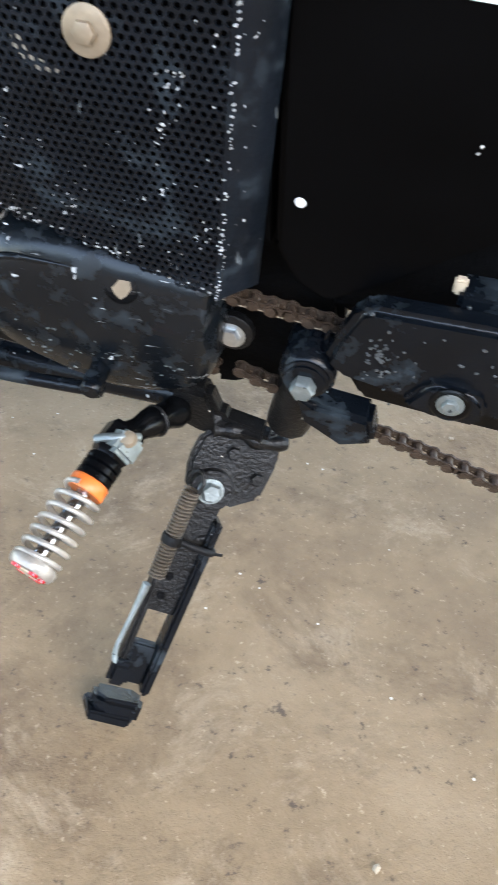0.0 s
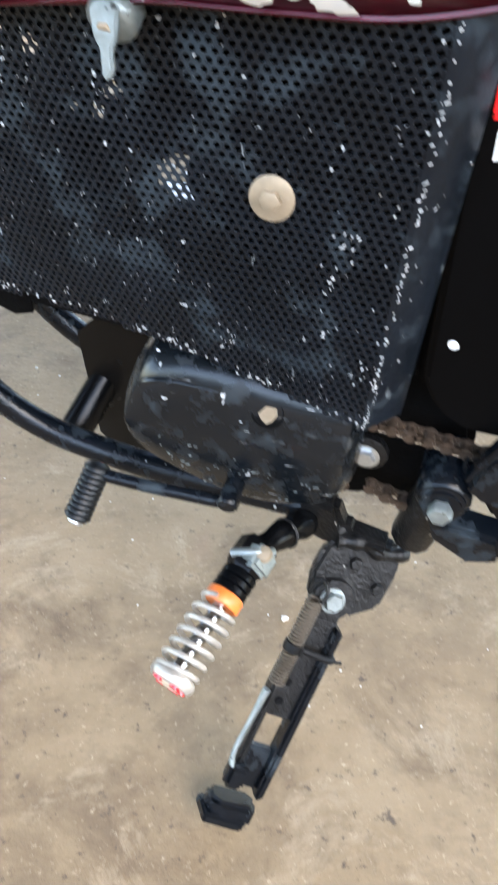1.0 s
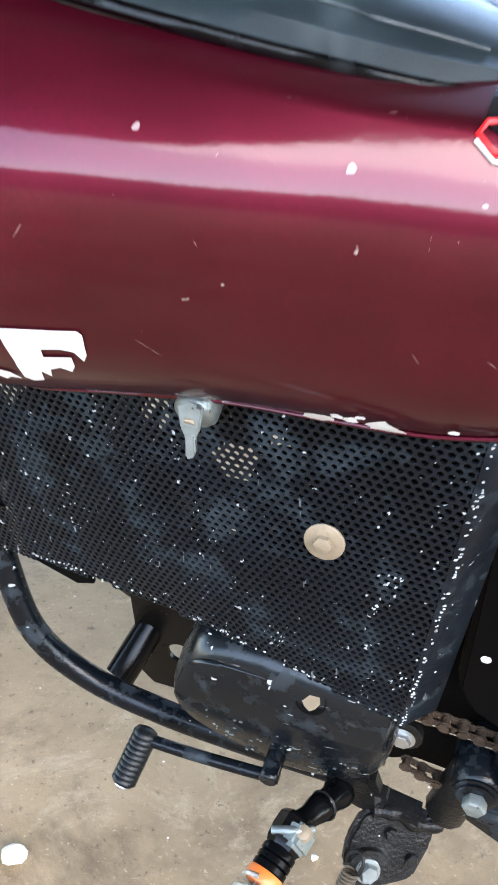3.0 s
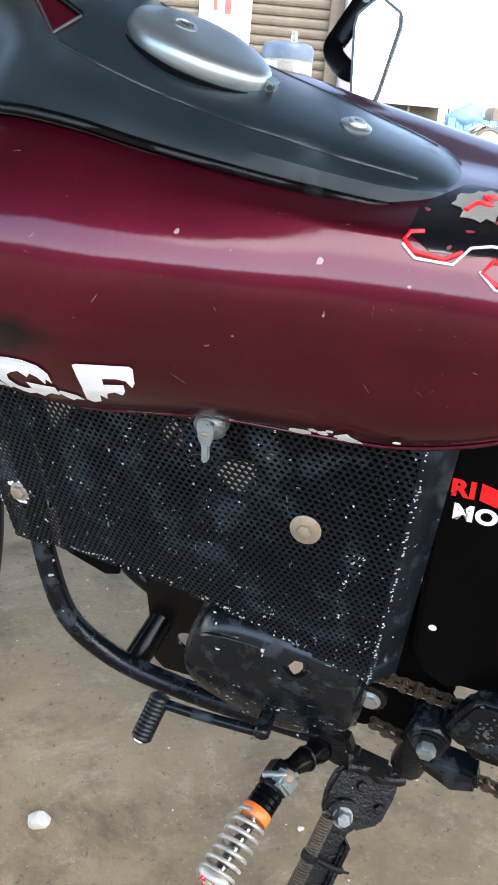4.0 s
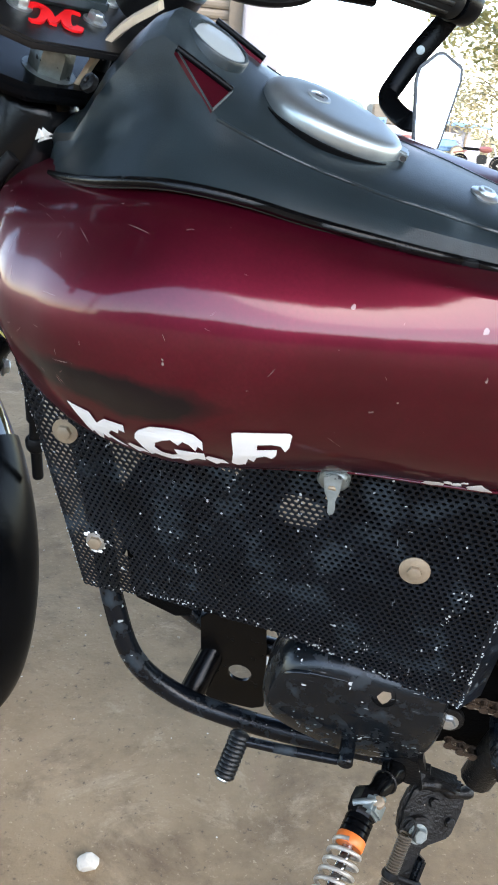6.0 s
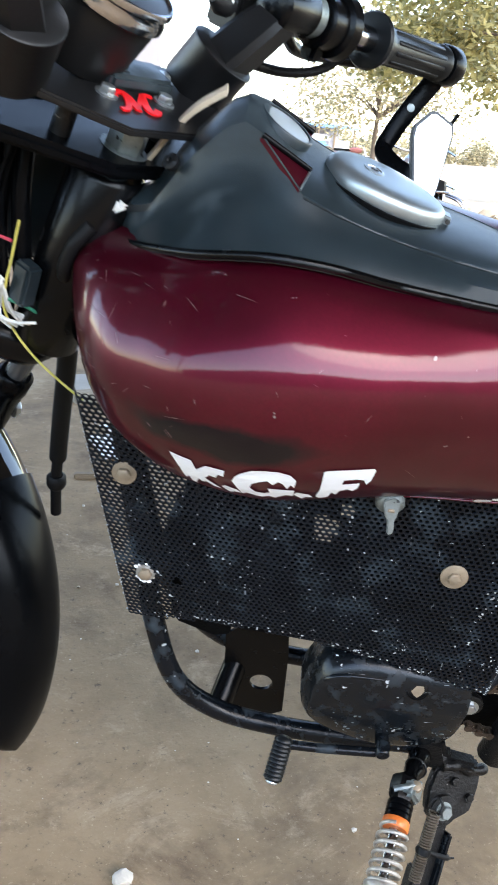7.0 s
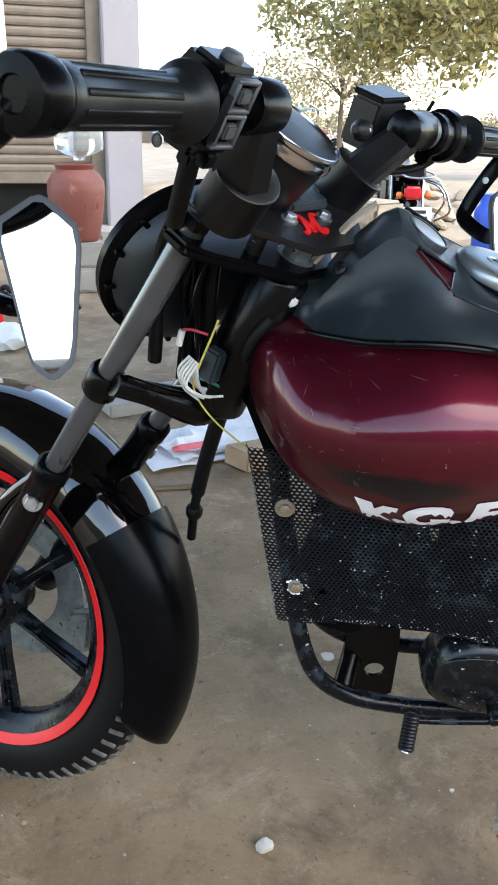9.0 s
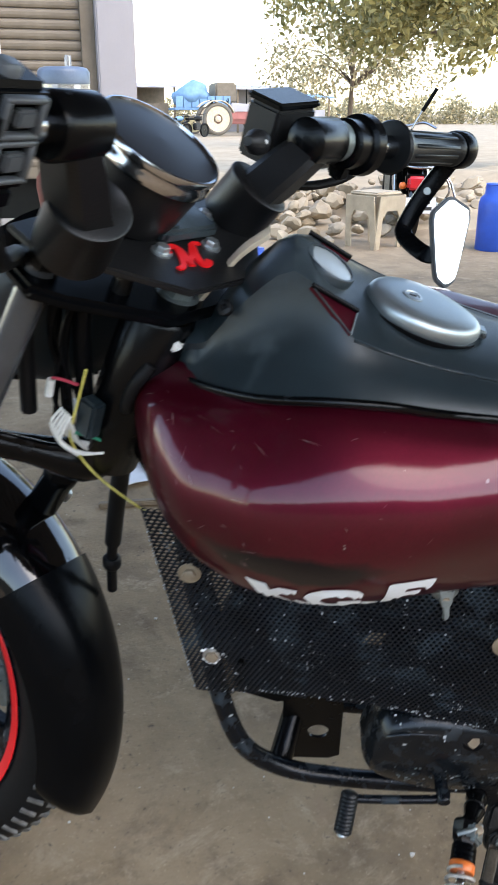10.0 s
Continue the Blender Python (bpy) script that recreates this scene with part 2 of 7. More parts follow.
dark_smear(M_PAINT, (0.216, 0.17, 0.770), (0.072, 0.05, 0.0165), -4, (0.0025, 0.006, 0.011))
def dented(m, scale, distance):
    """Adds slow, shallow waves to a surface's relief, under paint and clear coat alike."""
    n, ln = m.node_tree.nodes, m.node_tree.links
    p = n["Principled BSDF"]
    old = p.inputs["Normal"].links[0].from_socket
    co = n.new("ShaderNodeTexCoord")
    ns = n.new("ShaderNodeTexNoise")
    ns.inputs["Scale"].default_value, ns.inputs["Detail"].default_value = scale, 2
    ln.new(co.outputs["Object"], ns.inputs["Vector"])
    b = n.new("ShaderNodeBump")
    b.inputs["Strength"].default_value, b.inputs["Distance"].default_value = 0.6, distance
    ln.new(ns.outputs["Fac"], b.inputs["Height"])
    ln.new(old, b.inputs["Normal"])
    ln.new(b.outputs[0], p.inputs["Normal"])
    ln.new(b.outputs[0], p.inputs["Coat Normal"])


dented(M_PAINT, 9, 0.0035)
dented(M_GEN, 30, 0.002)
dented(M_GLOSS, 9, 0.006)
M_DIAL = mat("dark_dial_face", (0.016, 0.015, 0.016), 0.34, 0, 0, 0.15, 30, 200, 0.01, spec=0.12)
# opaque pale grey: the sky's reflection is put into the glass colour
M_GAUGE = glass("sky_pale_gauge_glass", (0.34, 0.37, 0.38), 0.25, 0.0)
M_MIRROR = mat("mirror_glass", (0.85, 0.86, 0.87), 0.02, 1.0, 0, 0.02, 5, 50, 0)


def leaf_mat(name, base):
    m = bpy.data.materials.new(name)
    m.use_nodes = True
    nt = m.node_tree
    p = nt.nodes["Principled BSDF"]
    g = nt.nodes.new("ShaderNodeNewGeometry")
    r = nt.nodes.new("ShaderNodeValToRGB")
    r.color_ramp.elements[0].color = (base[0] * 0.6, base[1] * 0.6, base[2] * 0.6, 1)
    r.color_ramp.elements[1].color = (base[0] * 1.9, base[1] * 1.6, base[2] * 1.5, 1)
    nt.links.new(g.outputs["Random Per Island"], r.inputs[0])
    nt.links.new(r.outputs[0], p.inputs["Base Color"])
    p.inputs["Roughness"].default_value = 0.55
    p.inputs["Transmission Weight"].default_value = 0.0
    tr = nt.nodes.new("ShaderNodeBsdfTranslucent")
    nt.links.new(r.outputs[0], tr.inputs[0])
    mx = nt.nodes.new("ShaderNodeMixShader")
    mx.inputs[0].default_value = 0.35
    nt.links.new(p.outputs[0], mx.inputs[1])
    nt.links.new(tr.outputs[0], mx.inputs[2])
    nt.links.new(mx.outputs[0], nt.nodes["Material Output"].inputs[0])
    return m


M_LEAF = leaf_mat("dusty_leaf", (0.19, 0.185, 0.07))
# paler leaf copy, with distance haze put into its colour
M_LEAF_FAR = leaf_mat("hazed_far_leaf", (0.26, 0.25, 0.15))


def ground_mat():
    m = bpy.data.materials.new("packed_earth")
    m.use_nodes = True
    nt = m.node_tree
    n, ln = nt.nodes, nt.links
    p = n["Principled BSDF"]
    geo = n.new("ShaderNodeNewGeometry")

    def tex(sc, det, rg=0.6, dist=0.0):
        t = n.new("ShaderNodeTexNoise")
        t.inputs["Scale"].default_value, t.inputs["Detail"].default_value, t.inputs["Roughness"].default_value, t.inputs["Distortion"].default_value = sc, det, rg, dist
        ln.new(geo.outputs["Position"], t.inputs["Vector"])
        return t.outputs["Fac"]

    def ramp(src, stops):
        r = n.new("ShaderNodeValToRGB")
        for k, (pos, c) in enumerate(stops):
            e = r.color_ramp.elements[k] if k < 2 else r.color_ramp.elements.new(pos)
            e.position, e.color = pos, (*c, 1)
        ln.new(src, r.inputs[0])
        return r.outputs[0]

    def mix(f, a, b, mode="MIX"):
        x = n.new("ShaderNodeMix")
        x.data_type, x.blend_type = "RGBA", mode
        if isinstance(f, float):
            x.inputs[0].default_value = f
        else:
            ln.new(f, x.inputs[0])
        ln.new(a, x.inputs[6])
        if isinstance(b, tuple):
            x.inputs[7].default_value = (*b, 1)
        else:
            ln.new(b, x.inputs[7])
        return x.outputs[2]

    base = ramp(tex(2.6, 9, 0.7), [(0.3, (0.150, 0.102, 0.060)), (0.7, (0.335, 0.242, 0.147)), (0.5, (0.238, 0.165, 0.093))])
    stain = ramp(tex(4.2, 8, 0.75, 0.3), [(0.50, (0, 0, 0)), (0.68, (1, 1, 1))])
    c = mix(stain, base, (0.125, 0.083, 0.048))
    pale = ramp(tex(6.5, 8, 0.78, 0.5), [(0.54, (0, 0, 0)), (0.70, (1, 1, 1))])
    c = mix(pale, c, (0.37, 0.28, 0.182))
    red = ramp(tex(3.1, 4, 0.6, 0.8), [(0.66, (0, 0, 0)), (0.78, (0.6, 0.6, 0.6))])
    c = mix(red, c, (0.24, 0.15, 0.095))
    grit = ramp(tex(140, 3, 0.75), [(0.61, (0, 0, 0)), (0.74, (0.55, 0.55, 0.55))])
    c = mix(grit, c, (0.5, 0.39, 0.26))
    dark = ramp(tex(70, 4, 0.75), [(0.30, (0.8, 0.8, 0.8)), (0.40, (0, 0, 0))])
    c = mix(dark, c, (0.06, 0.045, 0.035))
    vor = n.new("ShaderNodeTexVoronoi")
    vor.inputs["Scale"].default_value = 55
    ln.new(geo.outputs["Position"], vor.inputs["Vector"])
    near = n.new("ShaderNodeMath")
    near.operation = "LESS_THAN"
    ln.new(vor.outputs["Distance"], near.inputs[0])
    near.inputs[1].default_value = 0.085
    pick = n.new("ShaderNodeSeparateColor")
    ln.new(vor.outputs["Color"], pick.inputs[0])
    few = n.new("ShaderNodeMath")
    few.operation = "GREATER_THAN"
    ln.new(pick.outputs[0], few.inputs[0])
    few.inputs[1].default_value = 0.93
    both = n.new("ShaderNodeMath")
    both.operation = "MULTIPLY"
    ln.new(near.outputs[0], both.inputs[0])
    ln.new(few.outputs[0], both.inputs[1])
    c = mix(both.outputs[0], c, (0.6, 0.55, 0.47))
    # ground mixed towards a paler tan as y runs from 4.5 to 8.5
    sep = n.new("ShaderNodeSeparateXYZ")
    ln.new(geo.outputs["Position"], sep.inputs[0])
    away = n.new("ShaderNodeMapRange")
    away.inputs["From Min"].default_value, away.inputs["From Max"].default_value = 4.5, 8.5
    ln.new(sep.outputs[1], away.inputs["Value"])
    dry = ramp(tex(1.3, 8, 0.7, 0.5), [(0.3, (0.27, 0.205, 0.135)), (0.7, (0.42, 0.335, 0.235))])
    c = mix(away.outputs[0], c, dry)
    ln.new(c, p.inputs["Base Color"])
    p.inputs["Roughness"].default_value = 0.85
    p.inputs["Specular IOR Level"].default_value = 0.35
    h = n.new("ShaderNodeMath")
    h.operation = "ADD"
    ln.new(tex(14, 8, 0.7), h.inputs[0])
    ln.new(tex(120, 4, 0.7), h.inputs[1])
    b = n.new("ShaderNodeBump")
    b.inputs["Strength"].default_value, b.inputs["Distance"].default_value = 0.45, 0.006
    ln.new(h.outputs[0], b.inputs["Height"])
    ln.new(b.outputs[0], p.inputs["Normal"])
    return m


M_GROUND = ground_mat()


# ---- mesh tools ----
def part(name, bm, material, parent=None, label="", m=None, smooth=45):
    """Links a bmesh as one mesh object under a thing or a part; m: a matrix for its vertices."""
    if m is not None:
        bm.transform(m)
    bmesh.ops.recalc_face_normals(bm, faces=bm.faces)
    me = bpy.data.meshes.new(name)
    bm.to_mesh(me)
    bm.free()
    me.materials.append(material)
    if smooth:
        for f in me.polygons:
            f.use_smooth = True
        me.set_sharp_from_angle(angle=radians(smooth))
    ob = new(name, me)
    if parent is not None:
        ob.parent = parent
    if label:
        ob["label"] = label
    return ob


def empty(name, m=None):
    e = new(name)
    e.empty_display_size = 0.05
    if m is not None:
        e.matrix_world = m
    return e


def frame_to(a, b, side=None):
    """A matrix at a with z towards b."""
    a, b = Vector(a), Vector(b)
    z = (b - a).normalized()
    s = Vector(side) if side is not None else (Vector((1, 0, 0)) if abs(z.x) < 0.8 else Vector((0, 1, 0)))
    y = z.cross(s).normalized()
    x = y.cross(z)
    m = Matrix((x, y, z)).transposed().to_4x4()
    m.translation = a
    return m


def lathe(profile, n=24, m=None, bm=None, cap=True, arc=None):
    """Turns a profile of (radius, height) about z."""
    bm = bm or bmesh.new()
    rings = []
    for r, z in profile:
        rings.append([bm.verts.new((r * math.cos(2 * math.pi * k / n), r * math.sin(2 * math.pi * k / n), z)) for k in range(n)])
    for a, b in zip(rings, rings[1:]):
        for k in range(n):
            bm.faces.new((a[k], a[(k + 1) % n], b[(k + 1) % n], b[k]))
    if cap:
        for r in (rings[0], rings[-1]):
            if (r[0].co - r[n // 2].co).length > 1e-5:
                bm.faces.new(r)
    if m is not None:
        bmesh.ops.transform(bm, matrix=m, verts=[v for r in rings for v in r])
    return bm


def rod(a, b, r, n=16, r2=None, bev=0.0, bm=None):
    h = (Vector(b) - Vector(a)).length
    r2 = r if r2 is None else r2
    pr = [(r, 0), (r2, h)] if not bev else [(r - bev, 0), (r, bev), (r2, h - bev), (r2 - bev, h)]
    return lathe(pr, n, frame_to(a, b), bm)


def smooth_path(pts, steps=6):
    """A Catmull-Rom line through points."""
    p = [Vector(q) for q in pts]
    p = [2 * p[0] - p[1]] + p + [2 * p[-1] - p[-2]]
    out = []
    for i in range(1, len(p) - 2):
        for k in range(steps):
            t = k / steps
            out.append(0.5 * ((2 * p[i]) + (p[i + 1] - p[i - 1]) * t + (2 * p[i - 1] - 5 * p[i] + 4 * p[i + 1] - p[i + 2]) * t * t + (3 * p[i] - p[i - 1] - 3 * p[i + 1] + p[i + 2]) * t ** 3))
    out.append(p[-2])
    return out


def tube(pts, r, n=12, steps=6, bm=None, cap=True):
    """A tube along a smooth line; r may be a function of 0..1."""
    bm = bm or bmesh.new()
    line = smooth_path(pts, steps) if steps else [Vector(q) for q in pts]
    up = Vector((0.3, 0.2, 1)).normalized()
    rings = []
    for i, q in enumerate(line):
        d = (line[min(i + 1, len(line) - 1)] - line[max(i - 1, 0)]).normalized()
        x = d.cross(up)
        if x.length < 1e-3:
            x = d.cross(Vector((1, 0, 0)))
        x.normalize()
        up = x.cross(d).normalized()
        rr = r(i / (len(line) - 1)) if callable(r) else r
        rings.append([bm.verts.new(q + rr * (math.cos(2 * math.pi * k / n) * x + math.sin(2 * math.pi * k / n) * up)) for k in range(n)])
    for a, b in zip(rings, rings[1:]):
        for k in range(n):
            bm.faces.new((a[k], a[(k + 1) % n], b[(k + 1) % n], b[k]))
    if cap:
        bm.faces.new(rings[0])
        bm.faces.new(rings[-1])
    return bm


def prism(outline, z0, z1, bevel=0.0, m=None, seg=2):
    """A flat plate with an outline in x and y, from z0 to z1."""
    bm = bmesh.new()
    f = bm.faces.new([bm.verts.new((x, y, z0)) for x, y in outline])
    e = bmesh.ops.extrude_face_region(bm, geom=[f])
    bmesh.ops.translate(bm, vec=(0, 0, z1 - z0), verts=[v for v in e["geom"] if isinstance(v, bmesh.types.BMVert)])
    if bevel:
        bmesh.ops.bevel(bm, geom=bm.edges[:], offset=bevel, segments=seg, affect="EDGES", clamp_overlap=True)
    if m is not None:
        bm.transform(m)
    return bm


def box(sx, sy, sz, bevel=0.0, m=None, seg=2):
    return prism([(-sx / 2, -sy / 2), (sx / 2, -sy / 2), (sx / 2, sy / 2), (-sx / 2, sy / 2)], 0, sz, bevel, m, seg)


def hexbolt(r, h, m, washer=0.0):
    bm = bmesh.new()
    if washer:
        lathe([(washer, 0), (washer, 0.0015), (washer * 0.4, 0.0018)], 20, m, bm)
    lathe([(r * 0.96, 0.001), (r, 0.002), (r, h * 0.8), (r * 0.85, h)], 6, m, bm)
    return bm


def loft(rings, closed=True, cap=True, bm=None):
    bm = bm or bmesh.new()
    rr = [[bm.verts.new(q) for q in ring] for ring in rings]
    n = len(rr[0])
    for a, b in zip(rr, rr[1:]):
        for k in range(n if closed else n - 1):
            bm.faces.new((a[k], a[(k + 1) % n], b[(k + 1) % n], b[k]))
    if cap and closed:
        bm.faces.new(rr[0])
        bm.faces.new(rr[-1])
    return bm


def lump(r, seed, rough=0.3, flat=1.0, sub=2):
    """A broken stone: a rough ball with planed sides."""
    bm = bmesh.new()
    bmesh.ops.create_icosphere(bm, subdivisions=sub, radius=r)
    rnd = random.Random(seed)
    planes = [(Vector((rnd.uniform(-1, 1), rnd.uniform(-1, 1), rnd.uniform(-1, 1))).normalized(), rnd.uniform(0.5, 0.9) * r) for _ in range(7)]
    for v in bm.verts:
        for nrm, d in planes:
            over = v.co.dot(nrm) - d
            if over > 0:
                v.co -= nrm * over
        v.co *= 1 + rough * 0.3 * noise.noise(v.co / r * 2.2 + Vector((seed, 0, 0)))
        v.co.z *= flat
    return bm


def flakes(spots, size, seed, ragged=0.5):
    """Thin ragged paint flakes, one mesh; spots: (place, normal, along, length factor)."""
    r = random.Random(seed)
    bm = bmesh.new()
    for q, nrm, along, stretch in spots:
        q, z, x = Vector(q), Vector(nrm).normalized(), Vector(along)
        x = (x - z * x.dot(z)).normalized()
        y = z.cross(x)
        k = r.randint(5, 8)
        s = size * r.uniform(0.5, 1.3)
        ring = []
        for i in range(k):
            a = 2 * math.pi * i / k
            d = s * r.uniform(1 - ragged, 1 + ragged * 0.4)
            ring.append(q + x * math.cos(a) * d * stretch + y * math.sin(a) * d)
        lo = [bm.verts.new(v - z * 0.0006) for v in ring]
        hi = [bm.verts.new(v + z * 0.0003) for v in ring]
        bm.faces.new(hi)
        for i in range(k):
            bm.faces.new((lo[i], lo[(i + 1) % k], hi[(i + 1) % k], hi[i]))
    return bm


def ribbon(pts, width, z0, z1, m=None):
    """A flat stroke of varying width along a smooth line in x and y."""
    line = smooth_path([(x, y, 0) for x, y in pts], 6)
    n = len(line)
    lft, rgt = [], []
    for i, q in enumerate(line):
        d = (line[min(i + 1, n - 1)] - line[max(i - 1, 0)]).normalized()
        w = width(i / (n - 1)) if callable(width) else width
        lft.append((q.x - d.y * w, q.y + d.x * w))
        rgt.append((q.x + d.y * w, q.y - d.x * w))
    bm = bmesh.new()
    rows = [[bm.verts.new((x, y, z)) for x, y in side] for z in (z0, z1) for side in (lft, rgt)]
    for i in range(n - 1):
        for a, c in ((0, 1), (2, 3), (0, 2), (1, 3)):
            bm.faces.new((rows[a][i], rows[a][i + 1], rows[c][i + 1], rows[c][i]))
    for i in (0, n - 1):
        bm.faces.new((rows[0][i], rows[1][i], rows[3][i], rows[2][i]))
    if m is not None:
        bm.transform(m)
    return bm


def interp(rows, x):
    """Smooth values between rows of (x, a, b, ...), x falling or rising."""
    rows = sorted(rows)
    x = min(max(x, rows[0][0]), rows[-1][0])
    for i in range(len(rows) - 1):
        if x <= rows[i + 1][0]:
            p0, p1, p2, p3 = rows[max(i - 1, 0)], rows[i], rows[i + 1], rows[min(i + 2, len(rows) - 1)]
            h = p2[0] - p1[0]
            t = (x - p1[0]) / h
            out = []
            for k in range(1, len(p1)):
                m1 = (p2[k] - p0[k]) / (p2[0] - p0[0]) * h
                m2 = (p3[k] - p1[k]) / (p3[0] - p1[0]) * h
                out.append((2 * t ** 3 - 3 * t * t + 1) * p1[k] + (t ** 3 - 2 * t * t + t) * m1 + (-2 * t ** 3 + 3 * t * t) * p2[k] + (t ** 3 - t * t) * m2)
            return out
    return list(rows[-1][1:])


# ---- the motorcycle: x forward, y to its left, z up, leaning on its side stand ----
HEADING, LEANING = radians(18), radians(16)
FW = Vector((-math.cos(HEADING), math.sin(HEADING), 0))
LF = Vector((-math.sin(HEADING), -math.cos(HEADING), 0))
BY = LF * math.cos(LEANING) - Vector((0, 0, math.sin(LEANING)))
BZ = LF * math.sin(LEANING) + Vector((0, 0, math.cos(LEANING)))
BIKE = Matrix((FW, BY, BZ)).transposed().to_4x4()
BIKE.translation = (-0.1116, 0.8582, 0)
bike = empty("motorcycle", BIKE)
tagged(bike, "half-stripped motorcycle with maroon tank leaning on its side stand", "motorcycle")

# the steering head: x forward, y left, z along the steering stem, turned to the right
RAKE, STEER = radians(23), radians(37.5)
_fr = Vector((math.cos(RAKE), 0, math.sin(RAKE)))
_ly = Vector((0, 1, 0))
_ax = Vector((-math.sin(RAKE), 0, math.cos(RAKE)))
SF = _fr * math.cos(STEER) - _ly * math.sin(STEER)
SL = _ly * math.cos(STEER) + _fr * math.sin(STEER)
ST = Matrix((SF, SL, _ax)).transposed().to_4x4()
ST.translation = (0.299, 0, 0.950)


def st(x, y, z):
    return ST @ Vector((x, y, z))


# the front wheel: axle in the world, then in the motorcycle's own space
_a, _g = radians(44), radians(5.7)
WL = Vector((-math.sin(_a) * math.cos(_g), -math.cos(_a) * math.cos(_g), math.sin(_g)))
WU = (Vector((0, 0, 1)) - WL * WL.z).normalized()
WF = WL.cross(WU)
WH = Matrix((WF, WL, WU)).transposed().to_4x4()
WH.translation = (-0.797, 1.150, 0.301)
WH = BIKE.inverted() @ WH


def wh(x, y, z):
    return WH @ Vector((x, y, z))


# ---- fuel tank ----
TANK = [(0.352, 0.012, 0.775, 0.018, 0.800, 0.012, 0.828, 0.834), (0.342, 0.035, 0.755, 0.055, 0.795, 0.035, 0.842, 0.850),
        (0.325, 0.060, 0.735, 0.098, 0.790, 0.050, 0.853, 0.862), (0.300, 0.082, 0.712, 0.134, 0.790, 0.058, 0.860, 0.870),
        (0.270, 0.092, 0.690, 0.154, 0.792, 0.070, 0.868, 0.880), (0.230, 0.094, 0.672, 0.168, 0.797, 0.092, 0.876, 0.892),
        (0.180, 0.094, 0.662, 0.173, 0.800, 0.106, 0.881, 0.898), (0.120, 0.091, 0.667, 0.163, 0.800, 0.104, 0.867, 0.888),
        (0.060, 0.088, 0.672, 0.145, 0.793, 0.099, 0.852, 0.868), (0.0, 0.086, 0.672, 0.125, 0.783, 0.093, 0.840, 0.850),
        (-0.060, 0.084, 0.674, 0.110, 0.774, 0.080, 0.832, 0.842), (-0.120, 0.078, 0.688, 0.096, 0.768, 0.066, 0.824, 0.834),
        (-0.180, 0.065, 0.715, 0.080, 0.762, 0.048, 0.810, 0.818), (-0.230, 0.035, 0.735, 0.048, 0.755, 0.02, 0.785, 0.790)]


NOSE_VALLEY = 0.283


def tank_half(f):
    vb, wb, vm, wm, vs, ws, wt = interp(TANK, f)
    vm -= 0.0032 * math.exp(-((f - NOSE_VALLEY) / 0.018) ** 2)
    ctl = [(0, wb + 0.006), (vb * 0.7, wb + 0.002), (vb, wb + 0.004), (vb + 0.62 * (vm - vb), wb + 0.3 * (wm - wb)), (vm - 0.004, wm - 0.28 * (wm - wb)), (vm, wm),
           (vm - 0.16 * (vm - vs), wm + 0.42 * (ws - wm)), (vs + 0.38 * (vm - vs), ws - 0.2 * (ws - wm)), (vs, ws - 0.004), (vs * 0.5, ws + 0.6 * (wt - ws) - 0.006), (0, wt - 0.008)]
    return [(q.x, q.y) for q in smooth_path([Vector((a, b, 0)) for a, b in ctl], 4)]


def tank_point(f, k, out=0.0):
    """A point of the tank's left flank; k from 0 (bottom) to 1 (top); out: metres proud of it."""
    h = tank_half(f)
    x = k * (len(h) - 1)
    i = min(int(x), len(h) - 2)
    a, b = Vector(h[i]), Vector(h[i + 1])
    p = a.lerp(b, x - i)
    d = (b - a).normalized()
    return Vector((f, p.x + d.y * out, p.y - d.x * out))


rings = []
STATIONS = [0.352, 0.348, 0.342, 0.334, 0.325, 0.314, 0.306, 0.298, 0.290, 0.282, 0.275, 0.268, 0.261, 0.254, 0.247, 0.240] + [0.23 - 0.02 * k for k in range(24)]
for f in STATIONS:
    h = tank_half(f)
    # right half sheared upward to suit the viewpoint, not the tank's own shape
    far_lift = 0.18 * min(1, max(0, (0.17 - f) / 0.1))
    rings.append([(f, a, b) for a, b in h] + [(f, -a, b + far_lift * max(0, a - 0.03)) for a, b in h[-2:0:-1]])
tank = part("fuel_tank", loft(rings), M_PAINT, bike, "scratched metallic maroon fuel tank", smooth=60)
# lower seam lip
part("seam_lip", tube([tank_point(f, 0.2, 0.001) for f in (0.31, 0.28, 0.24, 0.18, 0.12, 0.06, 0.0, -0.06, -0.12, -0.18)], 0.0017, 8), M_PAINT, tank)

# ---- black centre cover over the tank ----
COVER = [(0.312, 0.016, 0.850, 0.010, 0.866, 0.868), (0.300, 0.038, 0.857, 0.022, 0.880, 0.884), (0.285, 0.056, 0.863, 0.022, 0.882, 0.891), (0.265, 0.074, 0.869, 0.025, 0.908, 0.918),
         (0.240, 0.092, 0.876, 0.028, 0.934, 0.944), (0.220, 0.101, 0.881, 0.030, 0.949, 0.958), (0.205, 0.106, 0.884, 0.038, 0.947, 0.955), (0.190, 0.108, 0.885, 0.054, 0.932, 0.940),
         (0.173, 0.108, 0.884, 0.070, 0.914, 0.926), (0.140, 0.102, 0.877, 0.067, 0.898, 0.907), (0.110, 0.096, 0.868, 0.063, 0.886, 0.894), (0.067, 0.087, 0.857, 0.058, 0.872, 0.879),
         (0.030, 0.079, 0.848, 0.052, 0.862, 0.868), (0.0, 0.071, 0.841, 0.046, 0.853, 0.859), (-0.030, 0.062, 0.834, 0.039, 0.845, 0.850), (-0.050, 0.050, 0.830, 0.031, 0.839, 0.843),
         (-0.062, 0.036, 0.827, 0.021, 0.834, 0.837), (-0.069, 0.016, 0.825, 0.009, 0.829, 0.831)]


